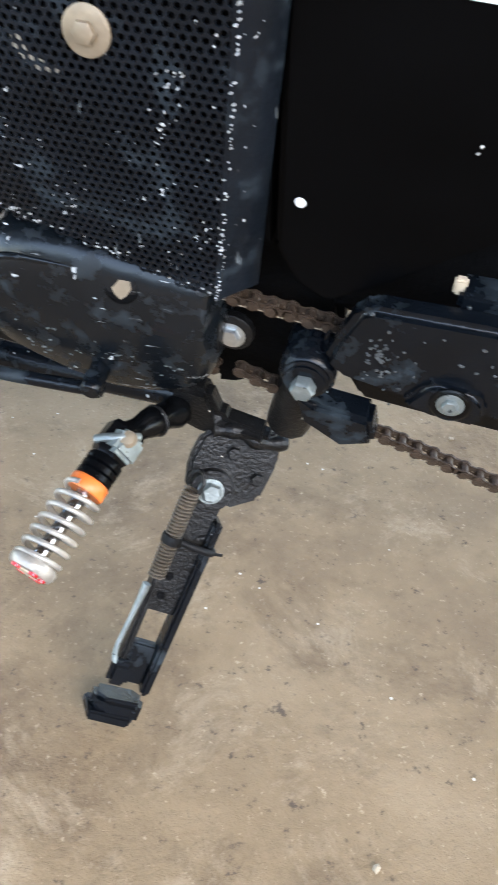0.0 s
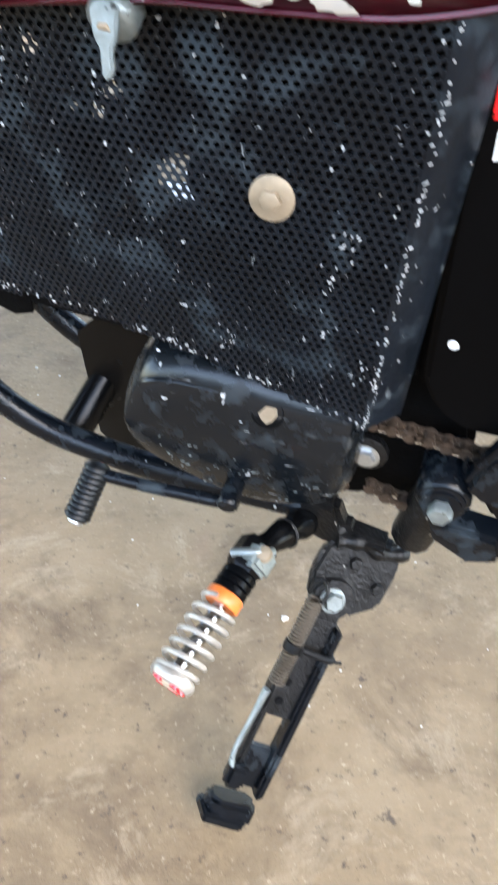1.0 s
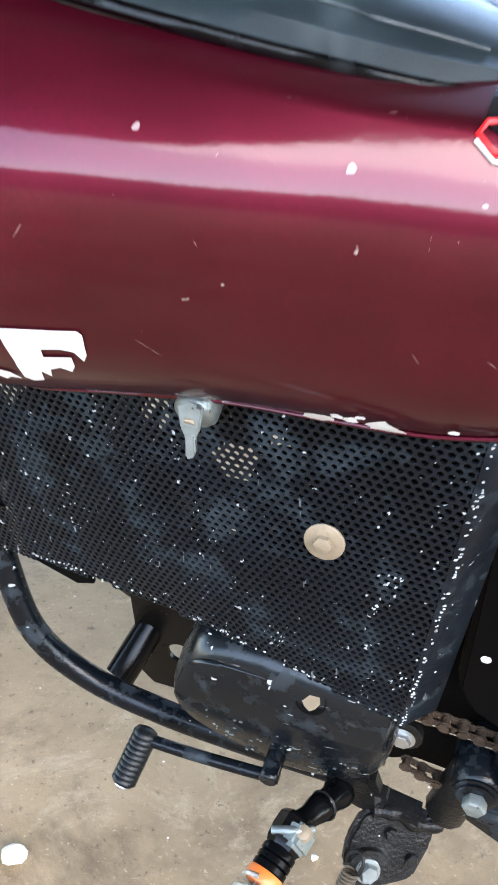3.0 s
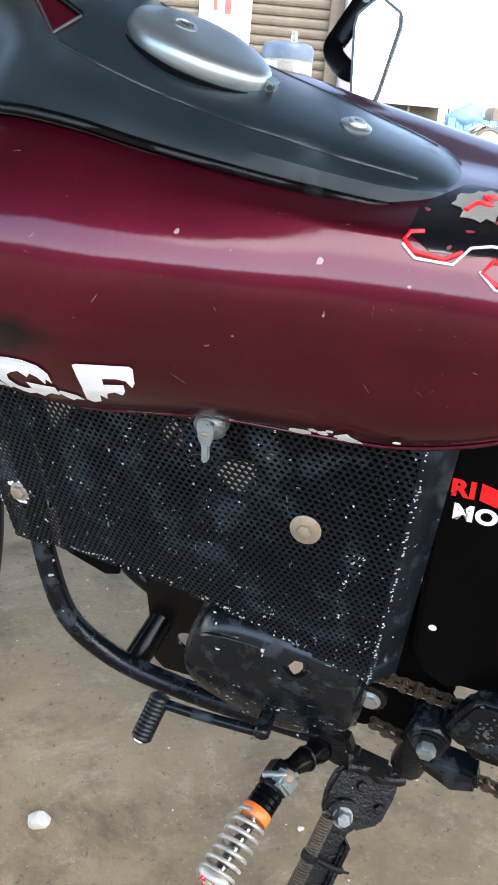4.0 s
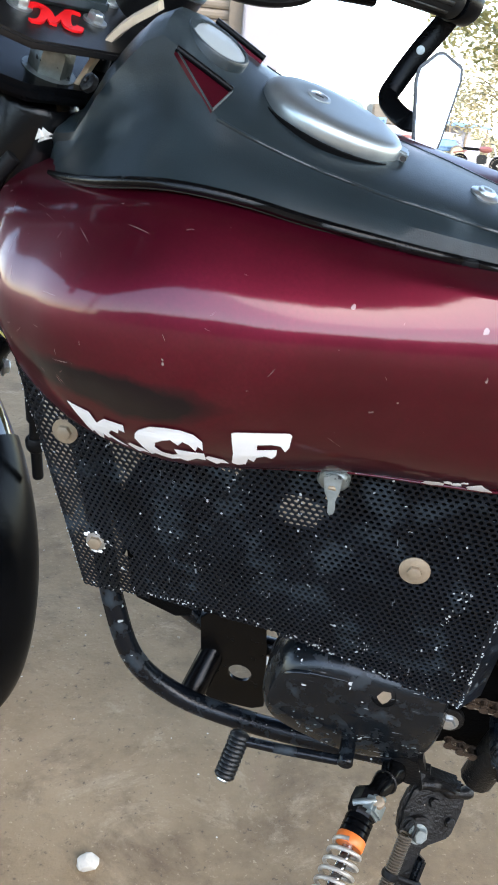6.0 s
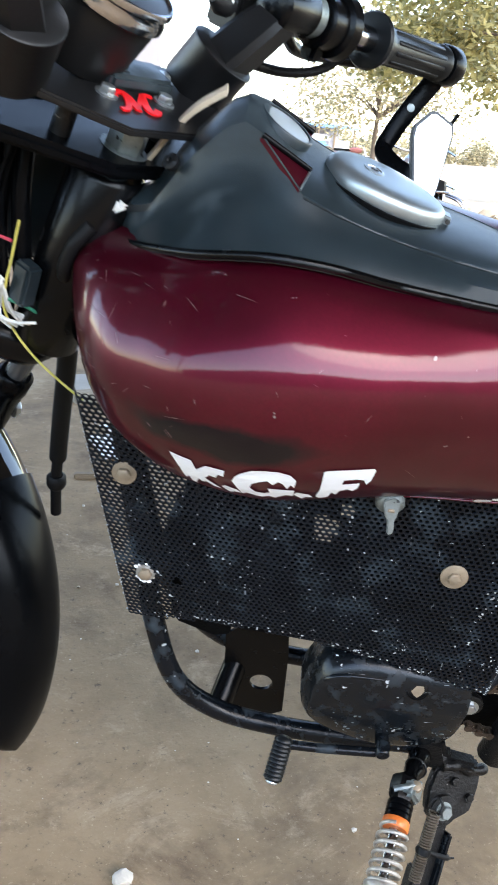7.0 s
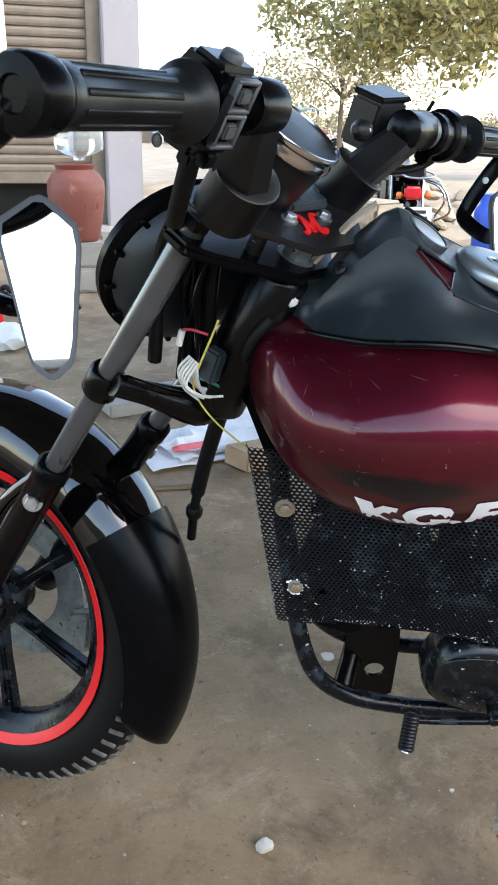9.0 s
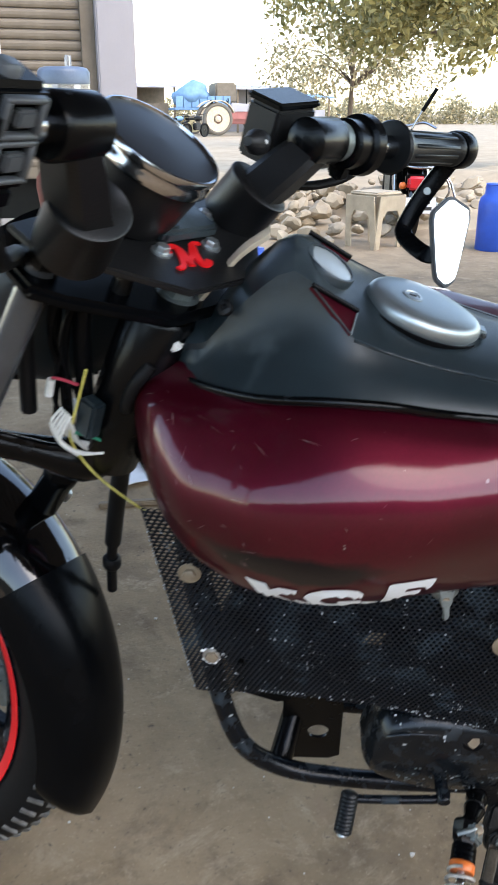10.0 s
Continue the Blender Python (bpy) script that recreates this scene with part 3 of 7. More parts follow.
def cover_half(f):
    vs, ws, vc, wc, wt = interp(COVER, f)
    front = min(max((f - 0.12) / 0.1, 0), 1)
    mid = Vector(((vs + vc) / 2 - 0.16 * front * (vs - vc), (ws + wc) / 2 - 0.14 * front * (wc - ws) + 0.002 * (1 - front)))
    lo = Vector((vs - 0.002, ws + 0.007)).lerp(mid, 0.5) + Vector((-0.004 * front, -0.003 * front))
    hi = mid.lerp(Vector((vc, wc)), 0.5) + Vector((-0.003 * front, 0.0))
    rim = Vector((vs + 0.0015, ws - 0.001))
    return [(vs + 0.002, ws - 0.006), tuple(rim), tuple(rim.lerp(lo, 0.25)), tuple(lo), tuple(mid), tuple(hi), (vc + 0.0015, wc - 0.0008), (vc - 0.001, wc + 0.0008),
            (vc * 0.6, wc + 0.7 * (wt - wc)), (vc * 0.25, wt), (0, wt)]


fs = [0.312, 0.307, 0.300, 0.292, 0.285, 0.275] + [0.265 - 0.0125 * k for k in range(25)] + [-0.050, -0.057, -0.062, -0.066, -0.069]
rows_ = []
for f in fs:
    h = cover_half(f)
    rows_.append([(f, a, b) for a, b in h] + [(f, -a, b) for a, b in h[-2::-1]])
cover = part("tank_cover", loft(rows_, closed=False), M_COVER, bike, "satin black plastic tank centre cover", smooth=32)
edge = [(f, interp(COVER, f)[0] + 0.0015, interp(COVER, f)[1] - 0.002) for f in fs[::2]]
part("rubber_trim", tube(edge + [(f, -v, w) for f, v, w in edge[::-1]], 0.0034, 8, 2), M_SATIN, cover)


def on_cover(f, v=0.0, lift=0.0):
    """A frame on the cover's top at f, its x forward along the slope."""
    w0, w1 = interp(COVER, f - 0.012)[4], interp(COVER, f + 0.012)[4]
    x = Vector((0.024, 0, w1 - w0)).normalized()
    z = x.cross(Vector((0, 1, 0)))
    m = Matrix((x, Vector((0, 1, 0)), z)).transposed().to_4x4()
    m.translation = Vector((f, v, (w0 + w1) / 2)) + z * lift
    return m


# fuel cap: a silver teardrop with a lock and a hinge
CAP = on_cover(0.113, 0, 0.0) @ Matrix.Diagonal((1, 1, 0.8, 1))
prof = []
for z, s in ((-0.006, 0.985), (0.003, 1.0), (0.0075, 0.992), (0.0108, 0.965), (0.0135, 0.92), (0.0152, 0.85), (0.0164, 0.6), (0.0168, 0.25)):
    prof.append([(0.050 * s * math.cos(a) * (1.08 if math.cos(a) < 0 else 0.96), 0.038 * s * math.sin(a) * (1 - 0.14 * max(0, -math.cos(a)) ** 2), z) for a in [2 * math.pi * k / 48 for k in range(48)]])
# a black ring stands for the shaded gap round the cap
part("cap_seat", loft([[(0.054 * q * math.cos(a) * (1.08 if math.cos(a) < 0 else 0.96), 0.042 * q * math.sin(a) * (1 - 0.14 * max(0, -math.cos(a)) ** 2), z) for a in [2 * math.pi * k / 40 for k in range(40)]] for z, q in ((-0.004, 1.0), (0.0008, 1.0), (0.0012, 0.97), (-0.002, 0.93))]), M_SOOT_SHADE, cover, "black ring in place of the shaded gap round the cap", CAP, 35)
cap_ = part("fuel_cap", loft(prof), M_SILVER, bike, "brushed silver fuel filler cap", CAP, 35)
part("lock", lathe([(0.0085, 0.0145), (0.0085, 0.0175), (0.006, 0.018), (0.0055, 0.0172), (0.001, 0.017)], 24, None), M_ZINC, cap_, "", CAP @ Matrix.Translation((0.012, 0, 0)))
part("keyhole", box(0.006, 0.0012, 0.0006, 0), M_DARK, cap_, "", CAP @ Matrix.Translation((0.012, 0, 0.0172)))
part("hinge", box(0.013, 0.012, 0.010, 0.0015), M_SILVER, cap_, "", CAP @ Matrix.Translation((-0.052, 0, 0.0005)))
part("hinge_pin", rod((-0.056, -0.008, 0.006), (-0.056, 0.008, 0.006), 0.0022, 10), M_DARK, cap_, "", CAP)

# fuel gauge near the front of the cover
GA = Matrix.Translation((0.188, 0.004, 0.9395)) @ pose(0, 0, 0, 0, -33, 0)
gauge = part("fuel_gauge", lathe([(0.034, -0.008), (0.034, 0.002), (0.0325, 0.0035), (0.030, 0.0035), (0.0295, 0.0022)], 40), M_COVER, bike, "round pale fuel gauge in a black ring", GA @ Matrix.Diagonal((0.68, 0.72, 1, 1)))
part("gauge_glass", lathe([(0.0298, 0.0), (0.0298, 0.0022), (0.02, 0.0034), (0.0, 0.0037)], 40), M_GAUGE, gauge, "", GA @ Matrix.Diagonal((0.68, 0.72, 1, 1)))
# step below the gauge: dark ledge and a maroon triangular recess each side
for s in (1, -1):
    a, b, c = (Vector((0.203, 0.047 * s, 0.943)), Vector((0.168, 0.046 * s, 0.921)), Vector((0.174, 0.0705 * s, 0.9155)))
    up = (b - a).cross(c - a).normalized() * (0.0012 if (b - a).cross(c - a).z > 0 else -0.0012)
    bm = bmesh.new()
    lo = [bm.verts.new(q - up * 2) for q in (a, b, c)]
    hi = [bm.verts.new(q + up) for q in (a, b, c)]
    for k in range(3):
        bm.faces.new((lo[k], lo[(k + 1) % 3], hi[(k + 1) % 3], hi[k]))
    bm.faces.new(hi)
    bm.faces.new(lo)
    part("recess_panel", bm, M_PAINT, cover, "maroon recess in the cover")
    part("recess_trim", tube([a + up * 1.5, c + up * 1.5], 0.0007, 8, 4), M_COVER, cover)
    part("recess_ledge", tube([a + up * 2, b + up * 2], 0.0022, 8, 2), M_MATTE, cover)
    part("recess_trim", tube([b + up * 1.5, c + up * 1.5], 0.0007, 8, 4), M_SILVER, cover)
# rear bolt of the cover
BO = on_cover(0.002, 0.004, 0)
part("cover_bolt", lathe([(0.0105, -0.002), (0.0105, 0.0012), (0.009, 0.002), (0.0065, 0.002), (0.0062, 0.0035), (0.0055, 0.0042), (0.003, 0.0042), (0.0028, 0.0022), (0.0, 0.002)], 24), M_ZINC, cover, "steel cover bolt with washer", BO)
part("cover_bolt", lathe([(0.008, -0.002), (0.008, 0.003), (0.006, 0.0042), (0.003, 0.0042), (0.002, 0.002)], 20), M_GREASE, cover, "", frame_to((0.268, 0.030, 0.9155), (0.278, 0.045, 0.932)) @ Matrix.Scale(0.8, 4))

part("foam_edge", loft([[Vector(q) + Vector((0.006, y, 0.007 + z)) for y, z in ((0.002, -0.004), (0.003, 0.001), (-0.003, 0.003), (-0.009, 0.0025), (-0.011, -0.004))] for q in smooth_path([(0.300, 0.0, 0.886), (0.286, 0.0, 0.899), (0.268, 0.0, 0.921), (0.250, -0.008, 0.938), (0.228, -0.018, 0.950)], 5)]), M_CREAM, cover, "torn cream foam edge")

# thin bead added along each crease to catch an edge highlight
for s in (1, -1):
    part("cover_crease", tube([(f, s * (interp(COVER, f)[2] + 0.0008), interp(COVER, f)[3]) for f in (0.170, 0.15, 0.12, 0.09, 0.06, 0.03, 0.0, -0.025, -0.045)], 0.0013, 8, 4), M_COVER, cover)

# ---- decals on the tank ----
def text_mesh(txt, height, spacing=1.0, bold=0.0):
    cu = bpy.data.curves.new("letters", "FONT")
    cu.body, cu.size, cu.space_character = txt, height, spacing
    cu.resolution_u, cu.offset = 4, bold
    ob = bpy.data.objects.new("letters", cu)
    scene.collection.objects.link(ob)
    bpy.context.view_layer.update()
    me = bpy.data.meshes.new_from_object(ob)
    bpy.data.objects.remove(ob)
    bm = bmesh.new()
    bm.from_mesh(me)
    bpy.data.meshes.remove(me)
    bmesh.ops.triangulate(bm, faces=bm.faces[:])
    bmesh.ops.subdivide_edges(bm, edges=[e for e in bm.edges if e.calc_length() > 0.008], cuts=2)
    return bm


def letter(polys):
    """White lettering: a thick shape from outlines in x and y."""
    bm = bmesh.new()
    for pl in polys:
        f = bm.faces.new([bm.verts.new((x, y, 0)) for x, y in pl])
    bmesh.ops.triangulate(bm, faces=bm.faces[:])
    bmesh.ops.subdivide_edges(bm, edges=[e for e in bm.edges if e.calc_length() > 0.006], cuts=3, use_grid_fill=False)
    bmesh.ops.triangulate(bm, faces=bm.faces[:])
    return bm


K_ = [[(0, 1), (0.40, 0.9), (0.48, 0.62), (0.66, 0.82), (1, 0.78), (0.98, 0.56), (0.88, 0.60), (0.84, 0.46), (0.72, 0.50), (0.64, 0.36), (0.78, 0.22), (0.94, 0.02), (0.78, 0.08), (0.66, 0.22), (0.58, 0.16), (0.52, 0.28), (0.46, 0.04), (0.38, 0.08), (0.34, 0.28), (0.27, 0.18), (0.17, 0.54)]]
G_ = [[(0.0, 0.53), (0.04, 0.70), (0.12, 0.82), (0.30, 0.97), (0.50, 1.0), (0.72, 0.98), (0.90, 0.88), (1.0, 0.70), (0.98, 0.44), (0.92, 0.55), (0.87, 0.40), (0.80, 0.58), (0.72, 0.66), (0.64, 0.54), (0.55, 0.68), (0.42, 0.62), (0.31, 0.52), (0.28, 0.38), (0.38, 0.24),
       (0.52, 0.20), (0.60, 0.25), (0.57, 0.40), (0.99, 0.34), (0.98, 0.10), (0.86, 0.14), (0.78, 0.08), (0.70, 0.0), (0.60, 0.08), (0.48, 0.02), (0.38, 0.06), (0.24, 0.14), (0.17, 0.06), (0.10, 0.26)]]
F_ = [[(0.08, 0.97), (0.14, 1.0), (0.96, 1.0), (1.0, 0.94), (0.95, 0.62), (0.88, 0.50), (0.82, 0.66), (0.68, 0.70), (0.46, 0.68), (0.44, 0.54), (0.76, 0.56), (0.74, 0.40), (0.66, 0.28), (0.56, 0.36), (0.42, 0.30), (0.36, 0.14), (0.28, 0.24), (0.22, 0.04), (0.08, 0.0), (0.0, 0.08), (0.06, 0.42)]]
D_ = [[(0.0, 0.20), (0.10, 0.28), (0.46, 0.16), (0.58, 0.02), (0.38, 0.04), (0.26, -0.02), (0.12, 0.08)]]
for polys, f0, w, top, low in ((K_, 0.2500, 0.041, 0.7475, 0.7105), (D_, 0.2115, 0.026, 0.745, 0.709), (G_, 0.2035, 0.047, 0.7455, 0.7065), (D_, 0.1575, 0.026, 0.745, 0.706), (F_, 0.1405, 0.041, 0.7455, 0.7050)):
    bm = letter([[(x * w, y) for x, y in pl] for pl in polys])
    for v in bm.verts:
        h = tank_half(f0 - v.co.x)
        want = low + (top - low) * v.co.y
        k = 0.5
        for i in range(len(h) - 1):
            if h[i][1] <= want <= h[i + 1][1] and i > 6:
                k = (i + (want - h[i][1]) / max(1e-6, h[i + 1][1] - h[i][1])) / (len(h) - 1)
                break
        v.co = tank_point(f0 - v.co.x, k, 0.0009)
    part("white_letter", bm, M_STICKER, tank, "white vinyl letters K.G.F with dripping edges", smooth=80)


def patch(f0, f1, k0, k1, material, name, label, wob=0.0, out=0.0008, shape=None):
    """A thin decal on the tank flank."""
    bm = bmesh.new()
    nf, nk = 16, 8
    g = []
    for i in range(nf + 1):
        row = []
        for j in range(nk + 1):
            u, t = i / nf, j / nk
            f = f0 + (f1 - f0) * u
            lo, hi = (k0, k1) if shape is None else shape(u)
            row.append(bm.verts.new(tank_point(f, lo + (hi - lo) * t + wob * noise.noise(Vector((u * 5, t * 3, 1))), out)))
        g.append(row)
    for i in range(nf):
        for j in range(nk):
            bm.faces.new((g[i][j], g[i + 1][j], g[i + 1][j + 1], g[i][j + 1]))
    return part(name, bm, material, tank, label, smooth=80)


# torn sticker behind the cover: black ground, red and white outlines, a ragged grey disc with a red mark
patch(-0.052, -0.16, 0.55, 0.9, M_DECAL, "torn_sticker", "torn black sticker with red and white lines", 0.012, shape=lambda u: (0.77 - 0.07 * min(1, u * 9) + 0.10 * max(0, u - 0.3), 0.86 + 0.12 * min(1, u * 5)))
for pts, mt, wd in (([(-0.060, 0.785), (-0.053, 0.775), (-0.0505, 0.73), (-0.057, 0.692), (-0.074, 0.684), (-0.083, 0.712)], M_RED, 0.0014), ([(-0.050, 0.712), (-0.058, 0.676), (-0.079, 0.674), (-0.087, 0.735), (-0.098, 0.758), (-0.125, 0.75)], M_STICKER, 0.0009), ([(-0.112, 0.70), (-0.100, 0.694), (-0.0955, 0.665), (-0.104, 0.645), (-0.125, 0.64)], M_RED, 0.0014), ([(-0.094, 0.668), (-0.104, 0.635), (-0.128, 0.63)], M_STICKER, 0.0008)):
    part("sticker_line", tube([tank_point(f, k, 0.0010) for f, k in pts], wd, 6, 0), mt, tank)
rnd = random.Random(12)
bm = bmesh.new()
ring = []
for i in range(26):
    a = 2 * math.pi * i / 26
    q = rnd.uniform(0.75, 1.1)
    ring.append(bm.verts.new(tank_point(-0.086 + 0.017 * q * math.cos(a), min(0.97, 0.90 + 0.06 * q * math.sin(a)), 0.0016)))
bm.faces.new(ring)
part("sticker_disc", bm, M_CONC, tank, "ragged grey disc of a torn sticker", smooth=80)
part("sticker_mark", tube([tank_point(f, k, 0.0022) for f, k in ((-0.078, 0.87), (-0.083, 0.90), (-0.091, 0.90), (-0.086, 0.925), (-0.094, 0.93))], 0.0016, 6, 3), M_RED, tank)
# chipped white patches along the lower edge
rnd = random.Random(4)
for f, k, r in ((0.006, 0.245, 0.0085), (-0.005, 0.262, 0.0032), (-0.011, 0.255, 0.004), (-0.026, 0.245, 0.0085), (-0.032, 0.228, 0.0055), (-0.016, 0.268, 0.0026), (-0.06, 0.25, 0.003)):
    bm = bmesh.new()
    c = bm.verts.new(tank_point(f, k, 0.0022))
    ring = []
    for i in range(14):
        a = 2 * math.pi * i / 14
        q = r * rnd.uniform(0.7, 1.15)
        ring.append(bm.verts.new(tank_point(f + q * math.cos(a), k + q * math.sin(a) * 2.6, 0.002)))
    for i in range(14):
        bm.faces.new((c, ring[i], ring[(i + 1) % 14]))
    part("paint_chip", bm, M_STICKER, tank, smooth=80)

# scratches, thin and pale
rnd = random.Random(14)
for k in range(84):
    f0, k0 = rnd.choice((rnd.uniform(0.24, 0.335), rnd.uniform(-0.12, 0.3))), rnd.uniform(0.36, 0.84)
    ln_, ang = rnd.choice((0.002, 0.004, 0.007, 0.018)) * rnd.uniform(0.6, 1.2), rnd.uniform(-1.6, 1.4)
    pts = [tank_point(f0 - ln_ * u * math.cos(ang), k0 + ln_ * u * math.sin(ang) * 2.6 + 0.0006 * math.sin(3 * u + k), -0.0001) for u in (0, 0.3, 0.6, 1)]
    part("scratch", tube(pts, lambda u: 0.00006 + 0.00010 * math.sin(math.pi * u), 5, 3), M_SCRATCH, tank)

# fuel tap
tap = part("fuel_tap", lathe([(0.010, 0), (0.0125, 0.003), (0.0125, 0.014), (0.010, 0.017), (0.006, 0.018)], 18), M_ALLOY, bike, "grey alloy fuel tap", frame_to((0.075, 0.078, 0.671), (0.075, 0.104, 0.661)))
part("tap_body", box(0.027, 0.022, 0.020, 0.005), M_ALLOY, tap, "", frame_to((0.071, 0.074, 0.690), (0.071, 0.080, 0.663), (1, 0, 0)))
part("tap_lever", prism([(-0.007, 0.006), (0.0, 0.009), (0.007, 0.006), (0.0055, -0.007), (0.003, -0.012), (0.0035, -0.021), (0.001, -0.025), (-0.002, -0.024), (-0.0025, -0.012), (-0.0055, -0.007)], 0, 0.005, 0.001), M_ALLOY, tap, "", Matrix.Translation((0.075, 0.095, 0.668)) @ pose(0, 0, 0, 72, 0, 186))
part("tap_screw", hexbolt(0.004, 0.003, frame_to((0.075, 0.098, 0.666), (0.075, 0.114, 0.659))), M_BRASS, tap)

# ---- perforated engine guard ----
def guard_map(s, w):
    """s: metres along the guard from its rear fold (0) to its front fold (0.40)."""
    rear_f = -0.058 - 0.09 * (w - 0.43)
    front_f = 0.312 + 0.145 * (w - 0.45)
    if s < 0:
        return Vector((rear_f + 0.72 * s, 0.082 + 0.75 * s + 0.02 * (w - 0.5), w))
    if s > 0.38:
        return Vector((front_f + 0.25 * (s - 0.38), 0.042 - 0.95 * (s - 0.38), w))
    u = s / 0.38
    bow = 0.006 * math.sin(math.pi * u) * math.sin(math.pi * min(1, max(0, (w - 0.43) / 0.25)))
    dent = 0.003 * noise.noise(Vector((s * 9, w * 9, 3)))
    return Vector((rear_f + (front_f - rear_f) * u, 0.082 - 0.040 * u + bow + dent, w))


def guard_low(s):
    return interp([(-0.03, 0.44), (0.0, 0.425), (0.05, 0.433), (0.10, 0.445), (0.16, 0.455), (0.24, 0.462), (0.30, 0.458), (0.36, 0.450), (0.41, 0.452)], s)[0]


PITCH = 0.0054
gv, gf = [], []
row, w = 0, 0.415
while w < 0.715:
    s = 0.004 + (PITCH / 2 if row % 2 else 0)
    while s < 0.392:
        if w > guard_low(s) and (w < 0.69 or s > 0.2) and not (0.315 < s < 0.325 and 0.505 < w < 0.515):
            o = len(gv)
            R_, r_ = PITCH / math.sqrt(3), 0.00195
            for rr, dz in ((R_, 0), (r_, 0), (r_, -0.0014)):
                for k in range(6):
                    a = math.pi / 2 + k * math.pi / 3
                    q = guard_map(s + rr * math.cos(a), w + rr * math.sin(a))
                    gv.append((q.x, q.y + dz, q.z))
            for k in range(6):
                j = (k + 1) % 6
                gf.append((o + k, o + j, o + 6 + j, o + 6 + k))
                gf.append((o + 6 + k, o + 6 + j, o + 12 + j, o + 12 + k))
        s += PITCH
    w += PITCH * math.sqrt(3) / 2
    row += 1
me = bpy.data.meshes.new("engine_guard")
me.from_pydata(gv, [], gf)
bm = bmesh.new()
bm.from_mesh(me)
bmesh.ops.remove_doubles(bm, verts=bm.verts[:], dist=0.0002)
bm.to_mesh(me)
bm.free()
me.materials.append(M_MESH)
guard = new("engine_guard", me)
guard.parent = bike
guard["label"] = "perforated black steel engine guard with chipped paint"
part("rear_flange", loft([[guard_map(s, w) + Vector((0, d, 0)) for s, d in ((0.0035, 0), (0.0, 0.0004), (-0.004, 0), (-0.014, 0), (-0.026, 0), (-0.026, -0.0014), (-0.014, -0.0014), (0.0035, -0.0014))] for w in [0.424 + 0.01 * k for k in range(28)]]), M_MESH, guard, "folded edge of the guard")
rnd = random.Random(33)
spots = []
for k in range(54 * 2):
    w = 0.428 + 0.262 * k / 108 + rnd.uniform(-0.001, 0.001)
    if rnd.random() < 0.9 - 0.5 * (w - 0.428) / 0.26:
        spots.append((guard_map(rnd.uniform(-0.001, 0.002), w) + Vector((0, 0.0006, 0)), (-0.35, 0.94, 0), (0.8, 0.3, -0.3), rnd.uniform(1.3, 2.4)))
for k in range(80):
    s = rnd.uniform(0.0, 0.37)
    spots.append((guard_map(s, guard_low(s) + rnd.uniform(0.001, 0.007)) + Vector((0, 0.0006, 0)), (0, 1, 0), (1, 0, 0.1), rnd.uniform(0.8, 2)))
for cs, cw, num, spread, top in ((0.03, 0.560, 9, 0.006, 2.4), (0.036, 0.537, 9, 0.005, 2.4), (0.012, 0.60, 4, 0.008, 2.0), (0.10, 0.655, 4, 0.008, 2.0), (0.012, 0.47, 8, 0.008, 2.0), (0.10, 0.475, 10, 0.006, 1.6), (0.21, 0.625, 8, 0.012, 1.3), (0.15, 0.56, 8, 0.016, 1.3), (0.25, 0.53, 8, 0.014, 1.3), (0.33, 0.60, 12, 0.025, 1.4)):
    for k in range(num):
        spots.append((guard_map(cs + rnd.gauss(0, spread * 0.6), cw + rnd.gauss(0, spread)) + Vector((0, 0.0006, 0)), (0, 1, 0), (rnd.uniform(0.4, 1), 0, rnd.uniform(-1, 0.3)), rnd.uniform(0.6, top)))
for k in range(60):
    s = rnd.uniform(0.0, 0.37)
    spots.append((guard_map(s, guard_low(s) + abs(rnd.gauss(0, 0.05))) + Vector((0, 0.0004, 0)), (0, 1, 0), (0.3, 0, 1), rnd.uniform(0.3, 0.9)))
for k in range(90):
    w = 0.452 + 0.25 * k / 90
    spots.append((guard_map(rnd.uniform(0.378, 0.390), w) + Vector((0.0006, 0.0006, 0)), (0.5, 0.8, 0), (0.1, 0, 1), rnd.uniform(0.8, 2.2)))
chips = part("chipped_paint", flakes([q for q in spots if 0.424 < q[0].z < 0.69], 0.00056, 6), M_CHIP, guard, "white paint chips")
chips["kind"] = "stuff"
gy = guard_map(0.062, 0.58).y
wm_ = frame_to((0.004, gy + 0.001, 0.580), (0.004, gy + 0.02, 0.583))
washer = part("washer", lathe([(0.0125, 0), (0.0125, 0.0012), (0.011, 0.002), (0.0045, 0.0022)], 32), M_BRASS, guard, "brass-coloured washer with bolt", wm_)
part("bolt_head", lathe([(0.0058, 0.002), (0.0062, 0.003), (0.0058, 0.0055), (0.004, 0.0062)], 6), M_BRASS, washer, "", wm_)
for f, w, big in ((0.292, 0.514, 0.0095), (0.309, 0.637, 0.0115)):
    b = frame_to((f, 0.046, w), (f, 0.06, w + 0.002))
    p_ = part("guard_bolt", lathe([(big, 0), (big, 0.0015), (big * 0.8, 0.002), (0.0065, 0.0022)], 24), M_ZINC if w < 0.55 else M_BRASS, guard, "bolt with washer", b)
    part("bolt_head", lathe([(0.0068, 0.002), (0.0068, 0.006), (0.005, 0.007)], 6), M_BRASS, p_, "", b)
# paint splash round the lower front bolt
rnd = random.Random(9)
for k in range(14):
    a = rnd.uniform(0, 6.28)
    r = rnd.uniform(0.010, 0.016)
    q = Vector((0.292 + r * math.cos(a), 0.0465, 0.514 + r * math.sin(a)))
    part("paint_spot", lathe([(rnd.uniform(0.0012, 0.003), 0), (0.001, 0.0008)], 7), M_STICKER, guard, "", frame_to(q, q + Vector((0, 1, 0))))

